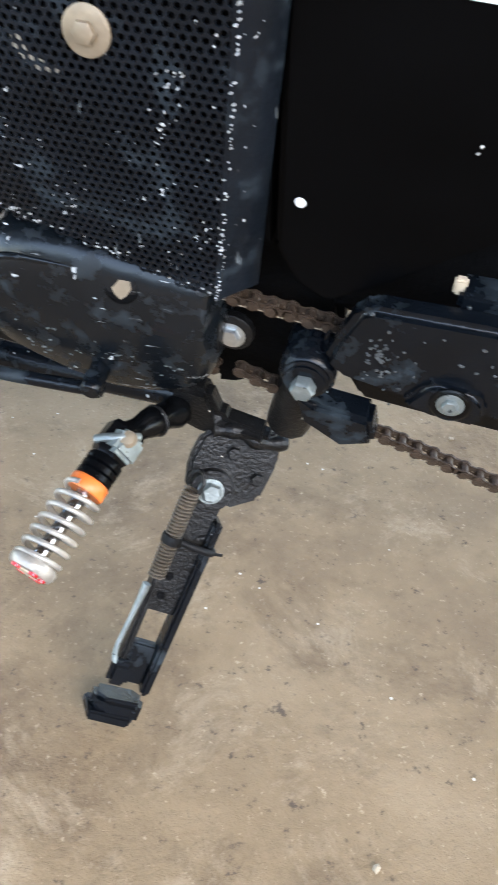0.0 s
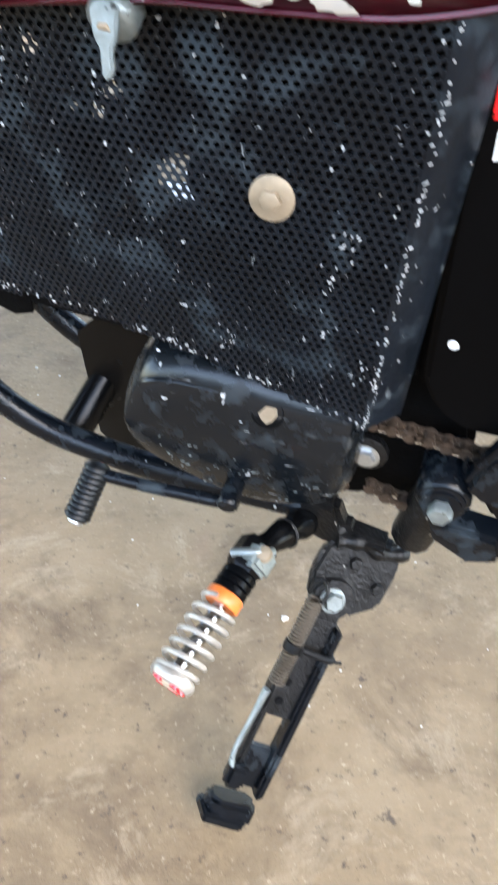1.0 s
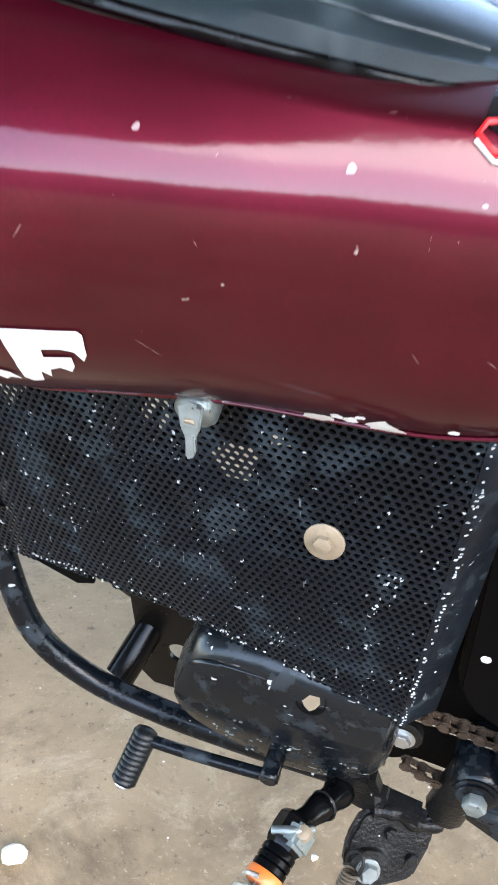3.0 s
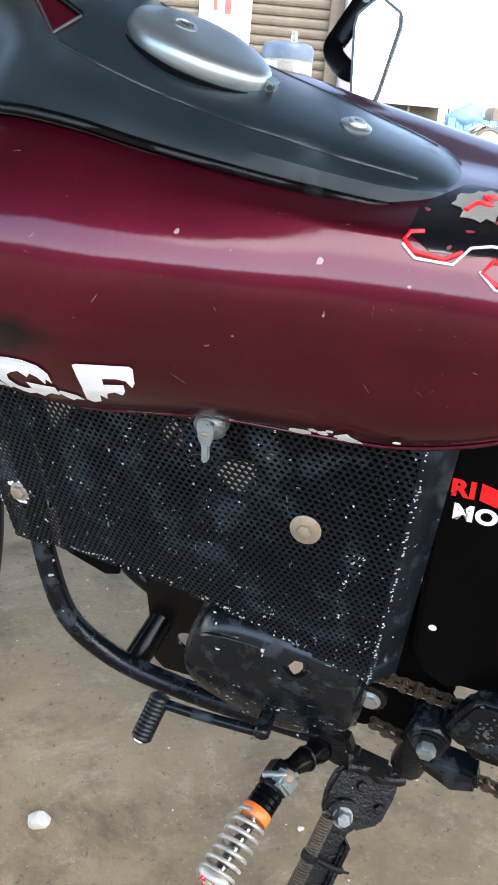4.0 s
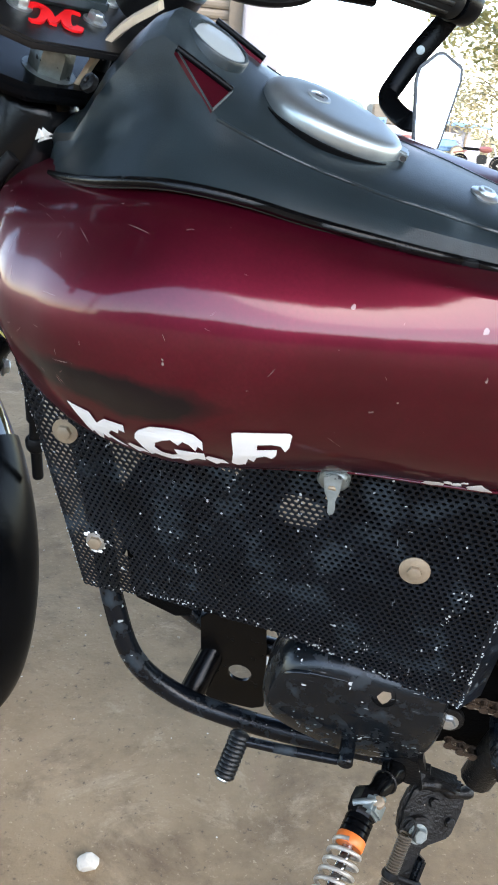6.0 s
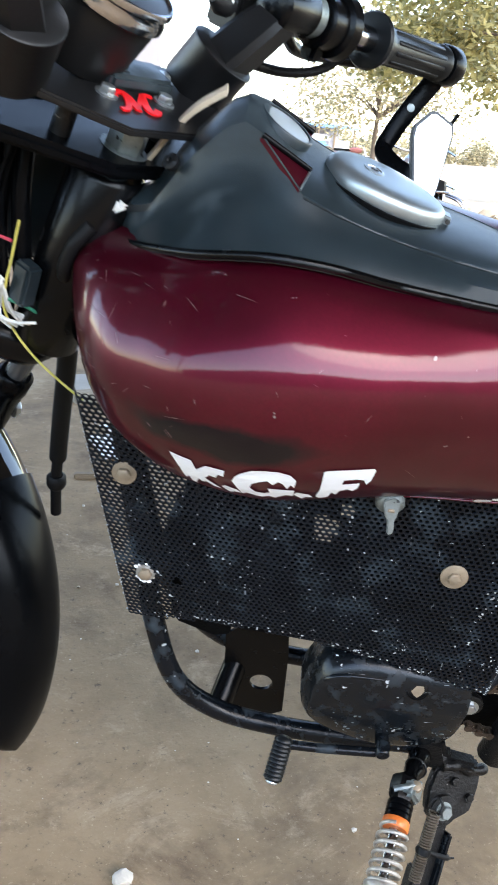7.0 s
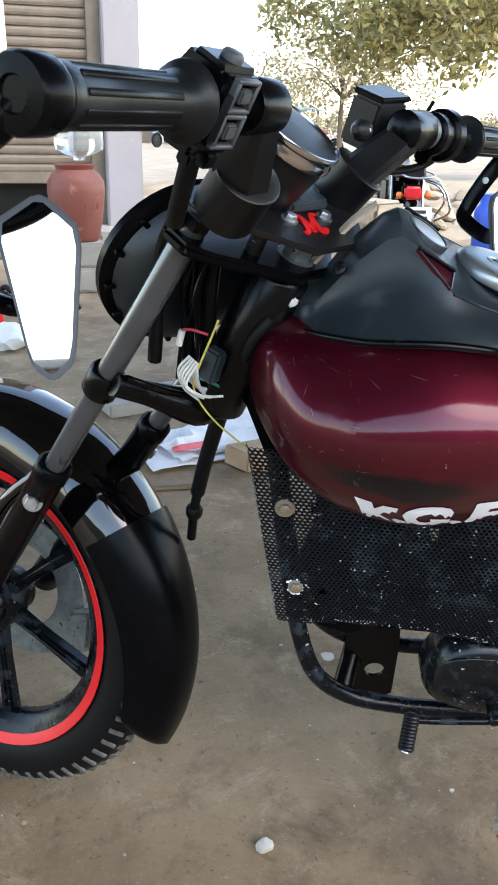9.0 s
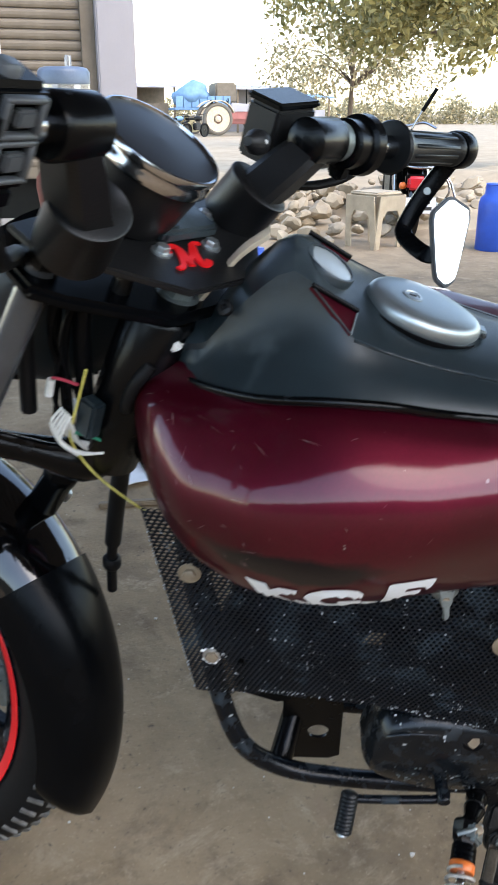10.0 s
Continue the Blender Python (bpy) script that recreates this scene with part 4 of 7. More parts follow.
# ---- engine behind the guard ----
engine = empty("engine")
engine.parent = bike
engine["label"] = "sooty black engine behind the guard"
cyl0, cyl1 = Vector((0.095, 0.0, 0.485)), Vector((0.275, 0.0, 0.538))
EM = frame_to(cyl0, cyl1, (0, 1, 0))
for k in range(3, 11):
    h = 0.017 * k
    sx, sy = (0.085, 0.11) if k < 8 else (0.075, 0.10)
    part("cooling_fin", box(sx * 0.86, sy * 1.0, 0.004, 0.0015, None, 1), M_SOOT_SHADE, engine, "", EM @ Matrix.Translation((0, 0, h)))
part("cylinder", box(0.075, 0.10, 0.15, 0.02), M_SOOT_SHADE, engine, "", EM @ Matrix.Translation((0, 0, 0.04)))
part("crankcase", prism([(0.095, 0.355), (0.10, 0.42), (0.085, 0.46), (-0.02, 0.455), (-0.042, 0.43), (-0.042, 0.345), (-0.02, 0.325), (0.07, 0.325)], -0.045, 0.06, 0.008, Matrix(((1, 0, 0, 0), (0, 0, -1, 0), (0, 1, 0, 0), (0, 0, 0, 1)))), M_SOOT_SHADE, engine)
part("sprocket_housing", prism([(-0.03, 0.46), (-0.12, 0.44), (-0.128, 0.36), (-0.115, 0.295), (-0.092, 0.285), (-0.068, 0.288), (-0.05, 0.278), (-0.03, 0.275)], -0.02, 0.085, 0.006, Matrix(((1, 0, 0, 0), (0, 0, -1, 0), (0, 1, 0, 0), (0, 0, 0, 1)))), M_SOOT_SHADE, engine)
YZ = Matrix(((1, 0, 0, 0), (0, 0, 1, 0), (0, 1, 0, 0), (0, 0, 0, 1)))


def plate(outline, y0, y1, bevel=0.0, seg=2):
    """A plate with an outline in x and z, between two widths y0 and y1."""
    return prism(outline, y0, y1, bevel, YZ, seg)


# generator cover: rounded, with a step and a bolt recess
GC = smooth_path([Vector((x, z, 0)) for x, z in ((0.075, 0.4425), (0.104, 0.430), (0.122, 0.395), (0.124, 0.36), (0.108, 0.335), (0.07, 0.316), (0.03, 0.305), (-0.01, 0.310), (-0.040, 0.328), (-0.051, 0.36), (-0.053, 0.40), (-0.050, 0.430), (0.0, 0.438), (0.045, 0.442), (0.075, 0.4425))], 4)[:-1]
rings = []
for y, yu, sx, sz in ((0.022, 0.022, 0.985, 0.985), (0.024, 0.024, 1, 1), (0.056, 0.046, 1, 1), (0.063, 0.053, 0.99, 0.985), (0.068, 0.059, 0.97, 0.95), (0.0725, 0.0655, 0.945, 0.90), (0.0765, 0.0725, 0.925, 0.80), (0.0795, 0.0780, 0.91, 0.55), (0.0815, 0.0812, 0.90, 0.25), (0.082, 0.082, 0.89, 0.04)):
    rings.append([(0.036 + (q.x - 0.036) * sx, yu + (y - yu) * min(1, max(0, (0.400 - q.y) / 0.02)), 0.386 + (q.y - 0.386) * sz) for q in GC])
part("generator_cover", loft(rings), M_GEN, engine, "scratched gloss black generator cover", smooth=60)
part("cover_rib", tube([(x, y, z) for x, y, z in ((0.113, 0.069, 0.372), (0.107, 0.0715, 0.404), (0.092, 0.0735, 0.421), (0.06, 0.0742, 0.4235), (0.028, 0.0746, 0.4215))], lambda u: 0.0026 * math.sin(math.pi * min(0.97, max(0.03, u))) + 0.0004, 8, 6), M_GEN, engine)
part("cover_rib", tube([(x, y, z) for x, y, z in ((-0.006, 0.0755, 0.418), (-0.018, 0.0765, 0.408), (-0.030, 0.0755, 0.388), (-0.036, 0.074, 0.362))], lambda u: 0.0024 * math.sin(math.pi * min(0.97, max(0.03, u))) + 0.0004, 8, 6), M_GEN, engine)
rnd = random.Random(17)
spots = [((rnd.uniform(-0.03, 0.09), 0.0, 0.0), 0) for k in range(34)]
part("scraped_paint", flakes([((x, 0.0827 - 0.10 * (0.376 - w), w), (0, 1, -0.1), (1, 0, rnd.uniform(-0.5, 0.5)), rnd.uniform(1.5, 5) * rnd.choice((0.4, 0.6, 1))) for (x, _, _), _ in spots for w in (rnd.choice((rnd.gauss(0.352, 0.006), rnd.uniform(0.325, 0.375))),)], 0.00065, 5), M_ALLOY, engine, "pale scraped streaks")
part("scraped_paint", flakes([((rnd.uniform(-0.045, 0.1), 0.0585, rnd.uniform(0.431, 0.436)), (0, 0.8, 0.6), (1, 0, 0), rnd.uniform(1, 3)) for k in range(22)], 0.0012, 8), M_STICKER, engine)
NM = frame_to((0.009, 0.0762, 0.4165), (0.009, 0.0852, 0.4205), (1, 0, 0))
# the recess is a raised disc, its shade painted black
part("cover_recess", lathe([(0.0125, -0.004), (0.0122, 0.0006), (0.0105, 0.0010), (0.0100, 0.0004), (0.0, 0.0004)], 22), M_SOOT_SHADE, engine, "black disc in place of the shaded bolt recess", NM)
part("recess_floor", prism([(-0.007, -0.001), (-0.004, -0.006), (0.0, -0.009), (0.004, -0.006), (0.007, -0.001), (0.006, 0.004), (-0.006, 0.004)], 0.0002, 0.0012, 0.0, NM @ pose(0, 0, 0, 0, 0, 180)), M_BRASS, engine)
def blackout_sheet(name, label, x1, z0, z1, y_at, openings):
    """An added ragged dark sheet that blacks out a view, with openings (x, z, half width, half height)."""
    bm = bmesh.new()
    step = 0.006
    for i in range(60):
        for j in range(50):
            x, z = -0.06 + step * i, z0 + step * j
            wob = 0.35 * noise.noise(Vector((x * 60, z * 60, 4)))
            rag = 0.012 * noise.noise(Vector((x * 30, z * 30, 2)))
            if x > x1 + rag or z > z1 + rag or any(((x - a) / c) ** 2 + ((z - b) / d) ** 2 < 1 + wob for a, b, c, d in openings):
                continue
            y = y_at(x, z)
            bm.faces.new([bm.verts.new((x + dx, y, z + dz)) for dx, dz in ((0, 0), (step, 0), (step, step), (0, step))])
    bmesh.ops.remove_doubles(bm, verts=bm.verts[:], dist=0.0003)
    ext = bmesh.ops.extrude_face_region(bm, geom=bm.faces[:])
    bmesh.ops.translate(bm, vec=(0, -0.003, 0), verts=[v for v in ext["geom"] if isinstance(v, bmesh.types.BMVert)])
    part(name, bm, M_SOOT_SHADE, engine, label, smooth=0)


# dark sheets added in place of the shaded space seen through the guard
blackout_sheet("inner_shroud", "added dark sheet blocking the view close behind the guard", 0.270, 0.432, 0.532, lambda x, z: guard_map((x + 0.06) / 0.37 * 0.38, z).y - 0.022, ((0.283, 0.480, 0.009, 0.018),))
blackout_sheet("far_shroud", "added dark sheet blocking the view on the engine's far side", 0.262, 0.392, 0.680, lambda x, z: -0.090, ((0.119, 0.470, 0.027, 0.022), (0.165, 0.488, 0.008, 0.006), (0.198, 0.505, 0.018, 0.020), (0.176, 0.535, 0.008, 0.008), (0.262, 0.478, 0.018, 0.030), (0.270, 0.580, 0.012, 0.022), (0.085, 0.500, 0.008, 0.008), (0.235, 0.560, 0.008, 0.010)))
# plain blocks for engine bulk, sized to stop light through the rear holes
part("air_box", box(0.13, 0.09, 0.27, 0.015), M_SOOT_SHADE, engine, "", pose(-0.030, 0.0, 0.43))
part("crank_top", box(0.13, 0.09, 0.08, 0.02), M_SOOT_SHADE, engine, "", pose(0.03, 0.0, 0.42))
for k in range(6):
    part("head_fin", plate([(0.268 - 0.003 * k, 0.455), (0.262 - 0.004 * k, 0.432 - 0.003 * k), (0.222, 0.415 - 0.002 * k), (0.206, 0.42), (0.202, 0.455)], 0.028 - 0.012 * k, 0.032 - 0.012 * k, 0.001, 1), M_SOOT_SHADE, engine)
part("head_cover", box(0.10, 0.085, 0.075, 0.015), M_SOOT_SHADE, engine, "", pose(0.235, 0.0, 0.50, 0, -20, 0))
part("carburettor", lathe([(0.02, 0), (0.026, 0.01), (0.026, 0.05), (0.018, 0.06)], 16), M_SOOT_SHADE, engine, "", pose(0.02, 0.0, 0.53, 0, 70, 0))
part("breather_hose", tube([(0.14, 0.03, 0.46), (0.17, 0.045, 0.50), (0.175, 0.03, 0.56), (0.14, 0.02, 0.63)], 0.007, 10), M_RUBBER, engine)

# ---- frame tubes ----
fr = empty("frame")
fr.parent = bike
fr["label"] = "black tubular frame"
CR = 0.0112
for s, y in ((1, 0.052), (-1, -0.052)):
    part("cradle_tube", tube([(0.322, 0.10 * y, 0.70), (0.308, 0.28 * y, 0.58), (0.297, 0.42 * y, 0.50), (0.285, 0.72 * y, 0.43), (0.261, y, 0.362), (0.215, y, 0.318), (0.15, y, 0.300), (0.08, y, 0.294), (0.0, y, 0.293), (-0.035, y, 0.293)], CR, 14), M_BLACK, fr)
part("cross_bar", rod((0.217, 0.006, 0.258), (0.197, -0.050, 0.296), 0.015, 14), M_SATIN, fr)
# engine plate with its round hole
hole = [(0.168 + 0.0140 * math.cos(a), 0.268 + 0.0140 * math.sin(a)) for a in [2 * math.pi * k / 24 for k in range(24)]]
outer = []
for k in range(24):
    a = 2 * math.pi * k / 24
    d = min((0.046 if math.cos(a) > 0 else 0.030) / max(1e-3, abs(math.cos(a))), (0.06 if math.sin(a) < 0 else 0.10) / max(1e-3, abs(math.sin(a))))
    outer.append((0.168 + d * math.cos(a), 0.268 + d * math.sin(a)))
bm = bmesh.new()
vs_ = [[bm.verts.new((x, y, z)) for x, z in pts] for pts, y in ((outer, -0.030), (hole, -0.030), (hole, -0.034), (outer, -0.034))]
for a, b in ((0, 1), (1, 2), (2, 3), (3, 0)):
    for k in range(24):
        bm.faces.new((vs_[a][k], vs_[a][(k + 1) % 24], vs_[b][(k + 1) % 24], vs_[b][k]))
part("engine_plate", bm, M_SATIN, fr)
part("backbone", tube([(0.27, 0, 0.80), (0.12, 0, 0.74), (-0.05, 0, 0.70), (-0.25, 0, 0.68)], 0.02, 14), M_BLACK, fr)
part("head_tube", rod(st(0, 0, -0.055), st(0, 0, -0.225), 0.031, 24, None, 0.004), M_SATIN, fr)
part("head_gusset", plate([(0.36, 0.77), (0.30, 0.84), (0.20, 0.79), (0.23, 0.73), (0.33, 0.68)], -0.02, 0.02, 0.006), M_SOOT_SHADE, fr)

# ---- gear lever, foot peg, side stand ----
lever = part("gear_lever", tube([(0.036, 0.095, 0.331), (0.055, 0.096, 0.331), (0.10, 0.098, 0.332), (0.138, 0.099, 0.334)], 0.0052, 10, 4), M_BLACK, bike, "black gear lever with ribbed rubber")
part("lever_boss", rod((0.034, 0.070, 0.337), (0.034, 0.102, 0.335), 0.0075, 16, None, 0.001), M_BLACK, lever)
part("lever_clamp", box(0.012, 0.012, 0.020, 0.002, pose(0.033, 0.094, 0.326)), M_BLACK, lever)
a, b = Vector((0.138, 0.095, 0.337)), Vector((0.147, 0.126, 0.309))
n_ = 10
pr = [(0.004, -0.004), (0.0085, -0.002)]
hh = (b - a).length
for k in range(n_):
    z = hh * (k + 0.5) / n_
    pr += [(0.0104, z - 0.0012), (0.0104, z + 0.0010), (0.0092, z + 0.0016)]
pr += [(0.009, hh - 0.001), (0.0085, hh + 0.001)]
part("rubber_sleeve", lathe(pr, 18, frame_to(a, b)), M_GRIP, lever, "ribbed dark rubber sleeve")
part("lever_end", lathe([(0.006, 0), (0.0062, 0.003), (0.004, 0.0045)], 14, frame_to(b, b + (b - a))), M_ZINC, lever)

peg = empty("foot_peg")
peg.parent = bike
peg["label"] = "spring-styled foot peg with orange ring"
A, Bp = Vector((0.006, 0.112, 0.312)), Vector((0.036, 0.222, 0.288))
PM = frame_to(A, Bp, (0, 0, 1))
PLEN = (Bp - A).length
part("peg_bracket", tube([(-0.016, 0.066, 0.290), (-0.011, 0.080, 0.298), (-0.003, 0.098, 0.306), (0.004, 0.112, 0.310)], lambda u: 0.0125 - 0.0035 * u + 0.0008 * math.sin(14 * u), 12), M_SATIN, peg)
part("bracket_seam", lathe([(0.0118, 0), (0.0126, 0.0012), (0.0118, 0.0024)], 18, frame_to((-0.008, 0.088, 0.3015), (-0.003, 0.098, 0.306))), M_GREASE, peg)
part("clamp_cheek", lathe([(0.0125, -0.003), (0.0150, 0.0), (0.0155, 0.010), (0.0145, 0.020), (0.0120, 0.025)], 6, PM @ pose(0, 0, 0, 0, 0, 20)), M_SATIN, peg, "black hexagonal joint", smooth=30)
part("peg_clamp", box(0.0225, 0.0235, 0.019, 0.003), M_ALLOY, peg, "pale worn alloy clamp", PM @ Matrix.Translation((0.003, -0.004, 0.002)) @ pose(0, 0, 0, 0, 0, 25))
part("clamp_strap", tube([PM @ Vector(q) for q in ((0.006, -0.014, 0.001), (0.013, -0.009, 0.008), (0.0145, 0.0, 0.013), (0.012, 0.010, 0.018))], 0.0032, 8, 5), M_ALLOY, peg, "bent metal strap")
part("clamp_bolt", lathe([(0.006, 0), (0.0064, 0.002), (0.0055, 0.005), (0.003, 0.006)], 14, PM @ Matrix.Translation((0.010, -0.011, 0.008)) @ pose(0, 0, 0, 0, 90, 0)), M_BRASS, peg)
part("peg_collar", lathe([(0.012, 0.024), (0.0135, 0.026), (0.0135, 0.030), (0.012, 0.031), (0.0135, 0.032), (0.0135, 0.036), (0.012, 0.037), (0.0135, 0.038), (0.0135, 0.042), (0.012, 0.043)], 20), M_MATTE, peg, "", PM)
part("orange_ring", lathe([(0.0132, 0.043), (0.0140, 0.044), (0.0140, 0.052), (0.0132, 0.053)], 20), M_ORANGE, peg, "orange ring", PM)
part("peg_core", lathe([(0.0055, 0.05), (0.0055, PLEN - 0.004)], 14), M_CHROME, peg, "", PM)
part("peg_spring", tube([PM @ Vector(((0.0150 - 0.0012 * (k < 10)) * math.cos(2 * math.pi * k / 12), (0.0150 - 0.0012 * (k < 10)) * math.sin(2 * math.pi * k / 12), 0.050 + (PLEN - 0.058) * (k / 74) ** 0.95)) for k in range(75)], 0.0020, 8, 2), M_SPRING, peg, "white coil spring")
part("peg_cap", lathe([(0.0150, PLEN - 0.009), (0.0168, PLEN - 0.007), (0.0168, PLEN - 0.003), (0.0150, PLEN), (0.008, PLEN + 0.001)], 24), M_SPRING, peg, "", PM)
part("peg_tip", lathe([(0.010, PLEN - 0.001), (0.0095, PLEN + 0.0015), (0.004, PLEN + 0.002)], 16), M_CREAM, peg, "", PM)
for a, r in ((0.6, 0.0045), (2.2, 0.004), (3.3, 0.0055), (4.6, 0.0035), (5.5, 0.0045)):
    part("red_smear", lathe([(r, PLEN - 0.0012), (r * 0.8, PLEN + 0.0022), (0.0005, PLEN + 0.0024)], 9), M_LENS2, peg, "worn red paint on the end cap", PM @ Matrix.Translation((0.0105 * math.cos(a), 0.0105 * math.sin(a), 0)))

stand = empty("side_stand")
stand.parent = bike
stand["label"] = "worn black side stand with return spring"
P0, P1 = Vector((-0.047, 0.090, 0.232)), Vector((0.004, 0.236, 0.076))
SM = frame_to(P0, P1, (0.8, 0, 0.6))
SLEN = (P1 - P0).length
part("stand_bracket", prism([(-0.036, -0.060), (0.006, -0.058), (0.024, -0.040), (0.026, -0.016), (0.020, 0.006), (0.010, 0.014), (-0.004, 0.010), (-0.018, 0.012), (-0.040, -0.004), (-0.042, -0.036)], -0.003, 0.009, 0.0035, SM @ Matrix(((1, 0, 0, 0), (0, 0, 1, 0), (0, 1, 0, 0), (0, 0, 0, 1)))), M_GREASE, stand, "greasy forked stand bracket")
part("bracket_weld", tube([SM @ Vector(q) for q in ((-0.040, -0.004, -0.056), (-0.020, -0.007, -0.050), (0.0, -0.006, -0.052), (0.018, -0.004, -0.046))], lambda u: 0.006 + 0.0012 * math.sin(19 * u), 10, 6), M_GREASE, stand)
for x, z in ((-0.004, -0.034), (-0.030, -0.020)):
    part("bracket_bolt", hexbolt(0.0055, 0.005, SM @ Matrix.Translation((x, -0.003, z)) @ pose(0, 0, 0, 90, 0, 0)), M_GREASE, stand)
part("stand_pivot", hexbolt(0.008, 0.008, SM @ Matrix.Translation((0.002, -0.008, 0.0)) @ pose(0, 0, 0, 90, 0, 0), 0.0105), M_ALLOY, stand)
part("stand_leg", prism([(-0.013, -0.004), (0.012, -0.004), (0.012, 0.006), (-0.013, 0.006)], -0.016, 0.112, 0.002, SM), M_GREASE, stand, "channel-section steel leg")
part("leg_head", lathe([(0.017, 0), (0.018, 0.002), (0.018, 0.008), (0.017, 0.010)], 22), M_GREASE, stand, "", SM @ Matrix.Translation((0.001, 0.002, 0.0)) @ pose(0, 0, 0, 90, 0, 0))
part("leg_flange", prism([(-0.019, -0.012), (-0.011, -0.012), (-0.011, 0.009), (-0.019, 0.009)], 0.022, 0.185, 0.0025, SM), M_BLACK, stand)
part("leg_flange", prism([(0.010, -0.009), (0.0165, -0.009), (0.0165, 0.009), (0.010, 0.009)], 0.066, 0.182, 0.0025, SM), M_GREASE, stand)
part("leg_web", prism([(-0.012, -0.004), (0.011, -0.004), (0.011, 0.006), (-0.012, 0.006)], 0.142, 0.180, 0.002, SM), M_BLACK, stand)
for z in (0.079, 0.097):
    # black discs painted for the shade inside two holes
    part("leg_hole", lathe([(0.0036, 0), (0.0036, 0.0006)], 14), M_SOOT_SHADE, stand, "", SM @ Matrix.Translation((0.004, -0.0042, z)) @ pose(0, 0, 0, 90, 0, 0))
part("stand_foot", prism([(-0.018, -0.012), (0.014, -0.014), (0.024, -0.006), (0.022, 0.012), (-0.012, 0.014), (-0.022, 0.006)], SLEN - 0.026, SLEN - 0.006, 0.004, SM), M_BLACK, stand)
part("foot_pad", prism([(-0.012, -0.016), (0.024, -0.016), (0.027, 0.012), (-0.016, 0.014)], SLEN - 0.014, SLEN - 0.005, 0.002, SM), M_BLACK, stand)
part("foot_lug", tube([SM @ Vector((0.020, -0.010, 0.088)), SM @ Vector((0.021, -0.010, 0.115)), SM @ Vector((0.022, -0.010, 0.150)), SM @ Vector((0.016, -0.012, 0.166))], lambda u: 0.0036 - 0.0014 * math.sin(math.pi * u), 10), M_ALLOY, stand, "bare alloy lug")
part("lug_knob", box(0.018, 0.012, 0.022, 0.004, SM @ Matrix.Translation((0.013, -0.013, 0.156))), M_BLACK, stand)
sp0, sp1 = SM @ Vector((0.0175, -0.014, -0.008)), SM @ Vector((0.0165, -0.013, 0.080))
SPM = frame_to(sp0, sp1)
sl = (sp1 - sp0).length
part("stand_spring", tube([SPM @ Vector((0.0062 * math.cos(2 * math.pi * k / 8), 0.0062 * math.sin(2 * math.pi * k / 8), 0.010 + (sl - 0.012) * k / 208)) for k in range(209)], 0.0012, 5, 1), M_BRONZE, stand, "tight coil return spring")
part("spring_hook", tube([SPM @ Vector((-0.006, 0, 0.011)), SPM @ Vector((-0.006, 0, 0.0)), SPM @ Vector((0.0, 0.002, -0.006)), SPM @ Vector((0.006, 0.004, 0.0)), SPM @ Vector((0.006, 0.006, 0.008))], 0.0018, 6, 4), M_GREASE, stand)
part("spring_band", lathe([(0.0082, 0), (0.0086, 0.003), (0.0082, 0.007)], 14), M_RUBBER, stand, "", SPM @ Matrix.Translation((0, 0, sl * 0.56)))
part("spring_band", tube([SPM @ Vector((0.008, 0, sl * 0.6)), SM @ Vector((0.0, -0.014, 0.046)), SM @ Vector((-0.018, -0.013, 0.047)), SM @ Vector((-0.019, 0.0, 0.047))], 0.003, 8, 4), M_RUBBER, stand)
part("wire_end", tube([SM @ Vector((-0.012, -0.013, 0.049)), SM @ Vector((-0.020, -0.013, 0.047)), SM @ Vector((-0.027, -0.012, 0.046))], 0.0014, 6, 3), M_GREASE, stand)

# ---- swing arm, chain, side panel ----
swing = empty("swing_arm")
swing.parent = bike
swing["label"] = "black box-section swing arm"
part("arm_beam", plate([(-0.124, 0.385), (-0.130, 0.405), (-0.142, 0.432), (-0.150, 0.437), (-0.222, 0.437), (-0.45, 0.405), (-0.60, 0.38), (-0.60, 0.33), (-0.45, 0.345), (-0.25, 0.356), (-0.235, 0.362), (-0.174, 0.366), (-0.136, 0.374)], 0.060, 0.080, 0.006, 3), M_BLACK, swing)
part("arm_lower", plate([(-0.13, 0.380), (-0.17, 0.370), (-0.25, 0.362), (-0.45, 0.345), (-0.45, 0.325), (-0.26, 0.336), (-0.20, 0.340), (-0.15, 0.345)], 0.060, 0.068, 0.004), M_SATIN, swing)
part("pivot_sleeve", rod((-0.114, 0.03, 0.368), (-0.114, 0.079, 0.368), 0.019, 24, None, 0.003), M_BLACK, swing)
part("pivot_web", plate([(-0.118, 0.389), (-0.128, 0.398), (-0.137, 0.378), (-0.128, 0.360)], 0.042, 0.072, 0.005), M_BLACK, swing)
part("pivot_washer", lathe([(0.0105, 0), (0.0155, 0.0005), (0.0158, 0.002), (0.0135, 0.003), (0.0135, 0.005), (0.0105, 0.006)], 26, frame_to((-0.114, 0.079, 0.368), (-0.114, 0.1, 0.369))), M_BLACK, swing)
part("pivot_nut", hexbolt(0.0085, 0.010, frame_to((-0.114, 0.084, 0.368), (-0.114, 0.104, 0.369))), M_ALLOY, swing, "scuffed grey nut")
part("arm_lug", plate([(-0.176, 0.367), (-0.190, 0.388), (-0.197, 0.391), (-0.220, 0.388), (-0.229, 0.380), (-0.230, 0.366), (-0.224, 0.358), (-0.196, 0.360)], 0.072, 0.086, 0.005, 3), M_BLACK, swing)
lb = frame_to((-0.207, 0.0855, 0.377), (-0.207, 0.11, 0.379))
part("lug_cup", lathe([(0.0130, 0), (0.0130, 0.0016), (0.0118, 0.0024), (0.0100, 0.0012), (0.004, 0.0012)], 26, lb), M_SATIN, swing)
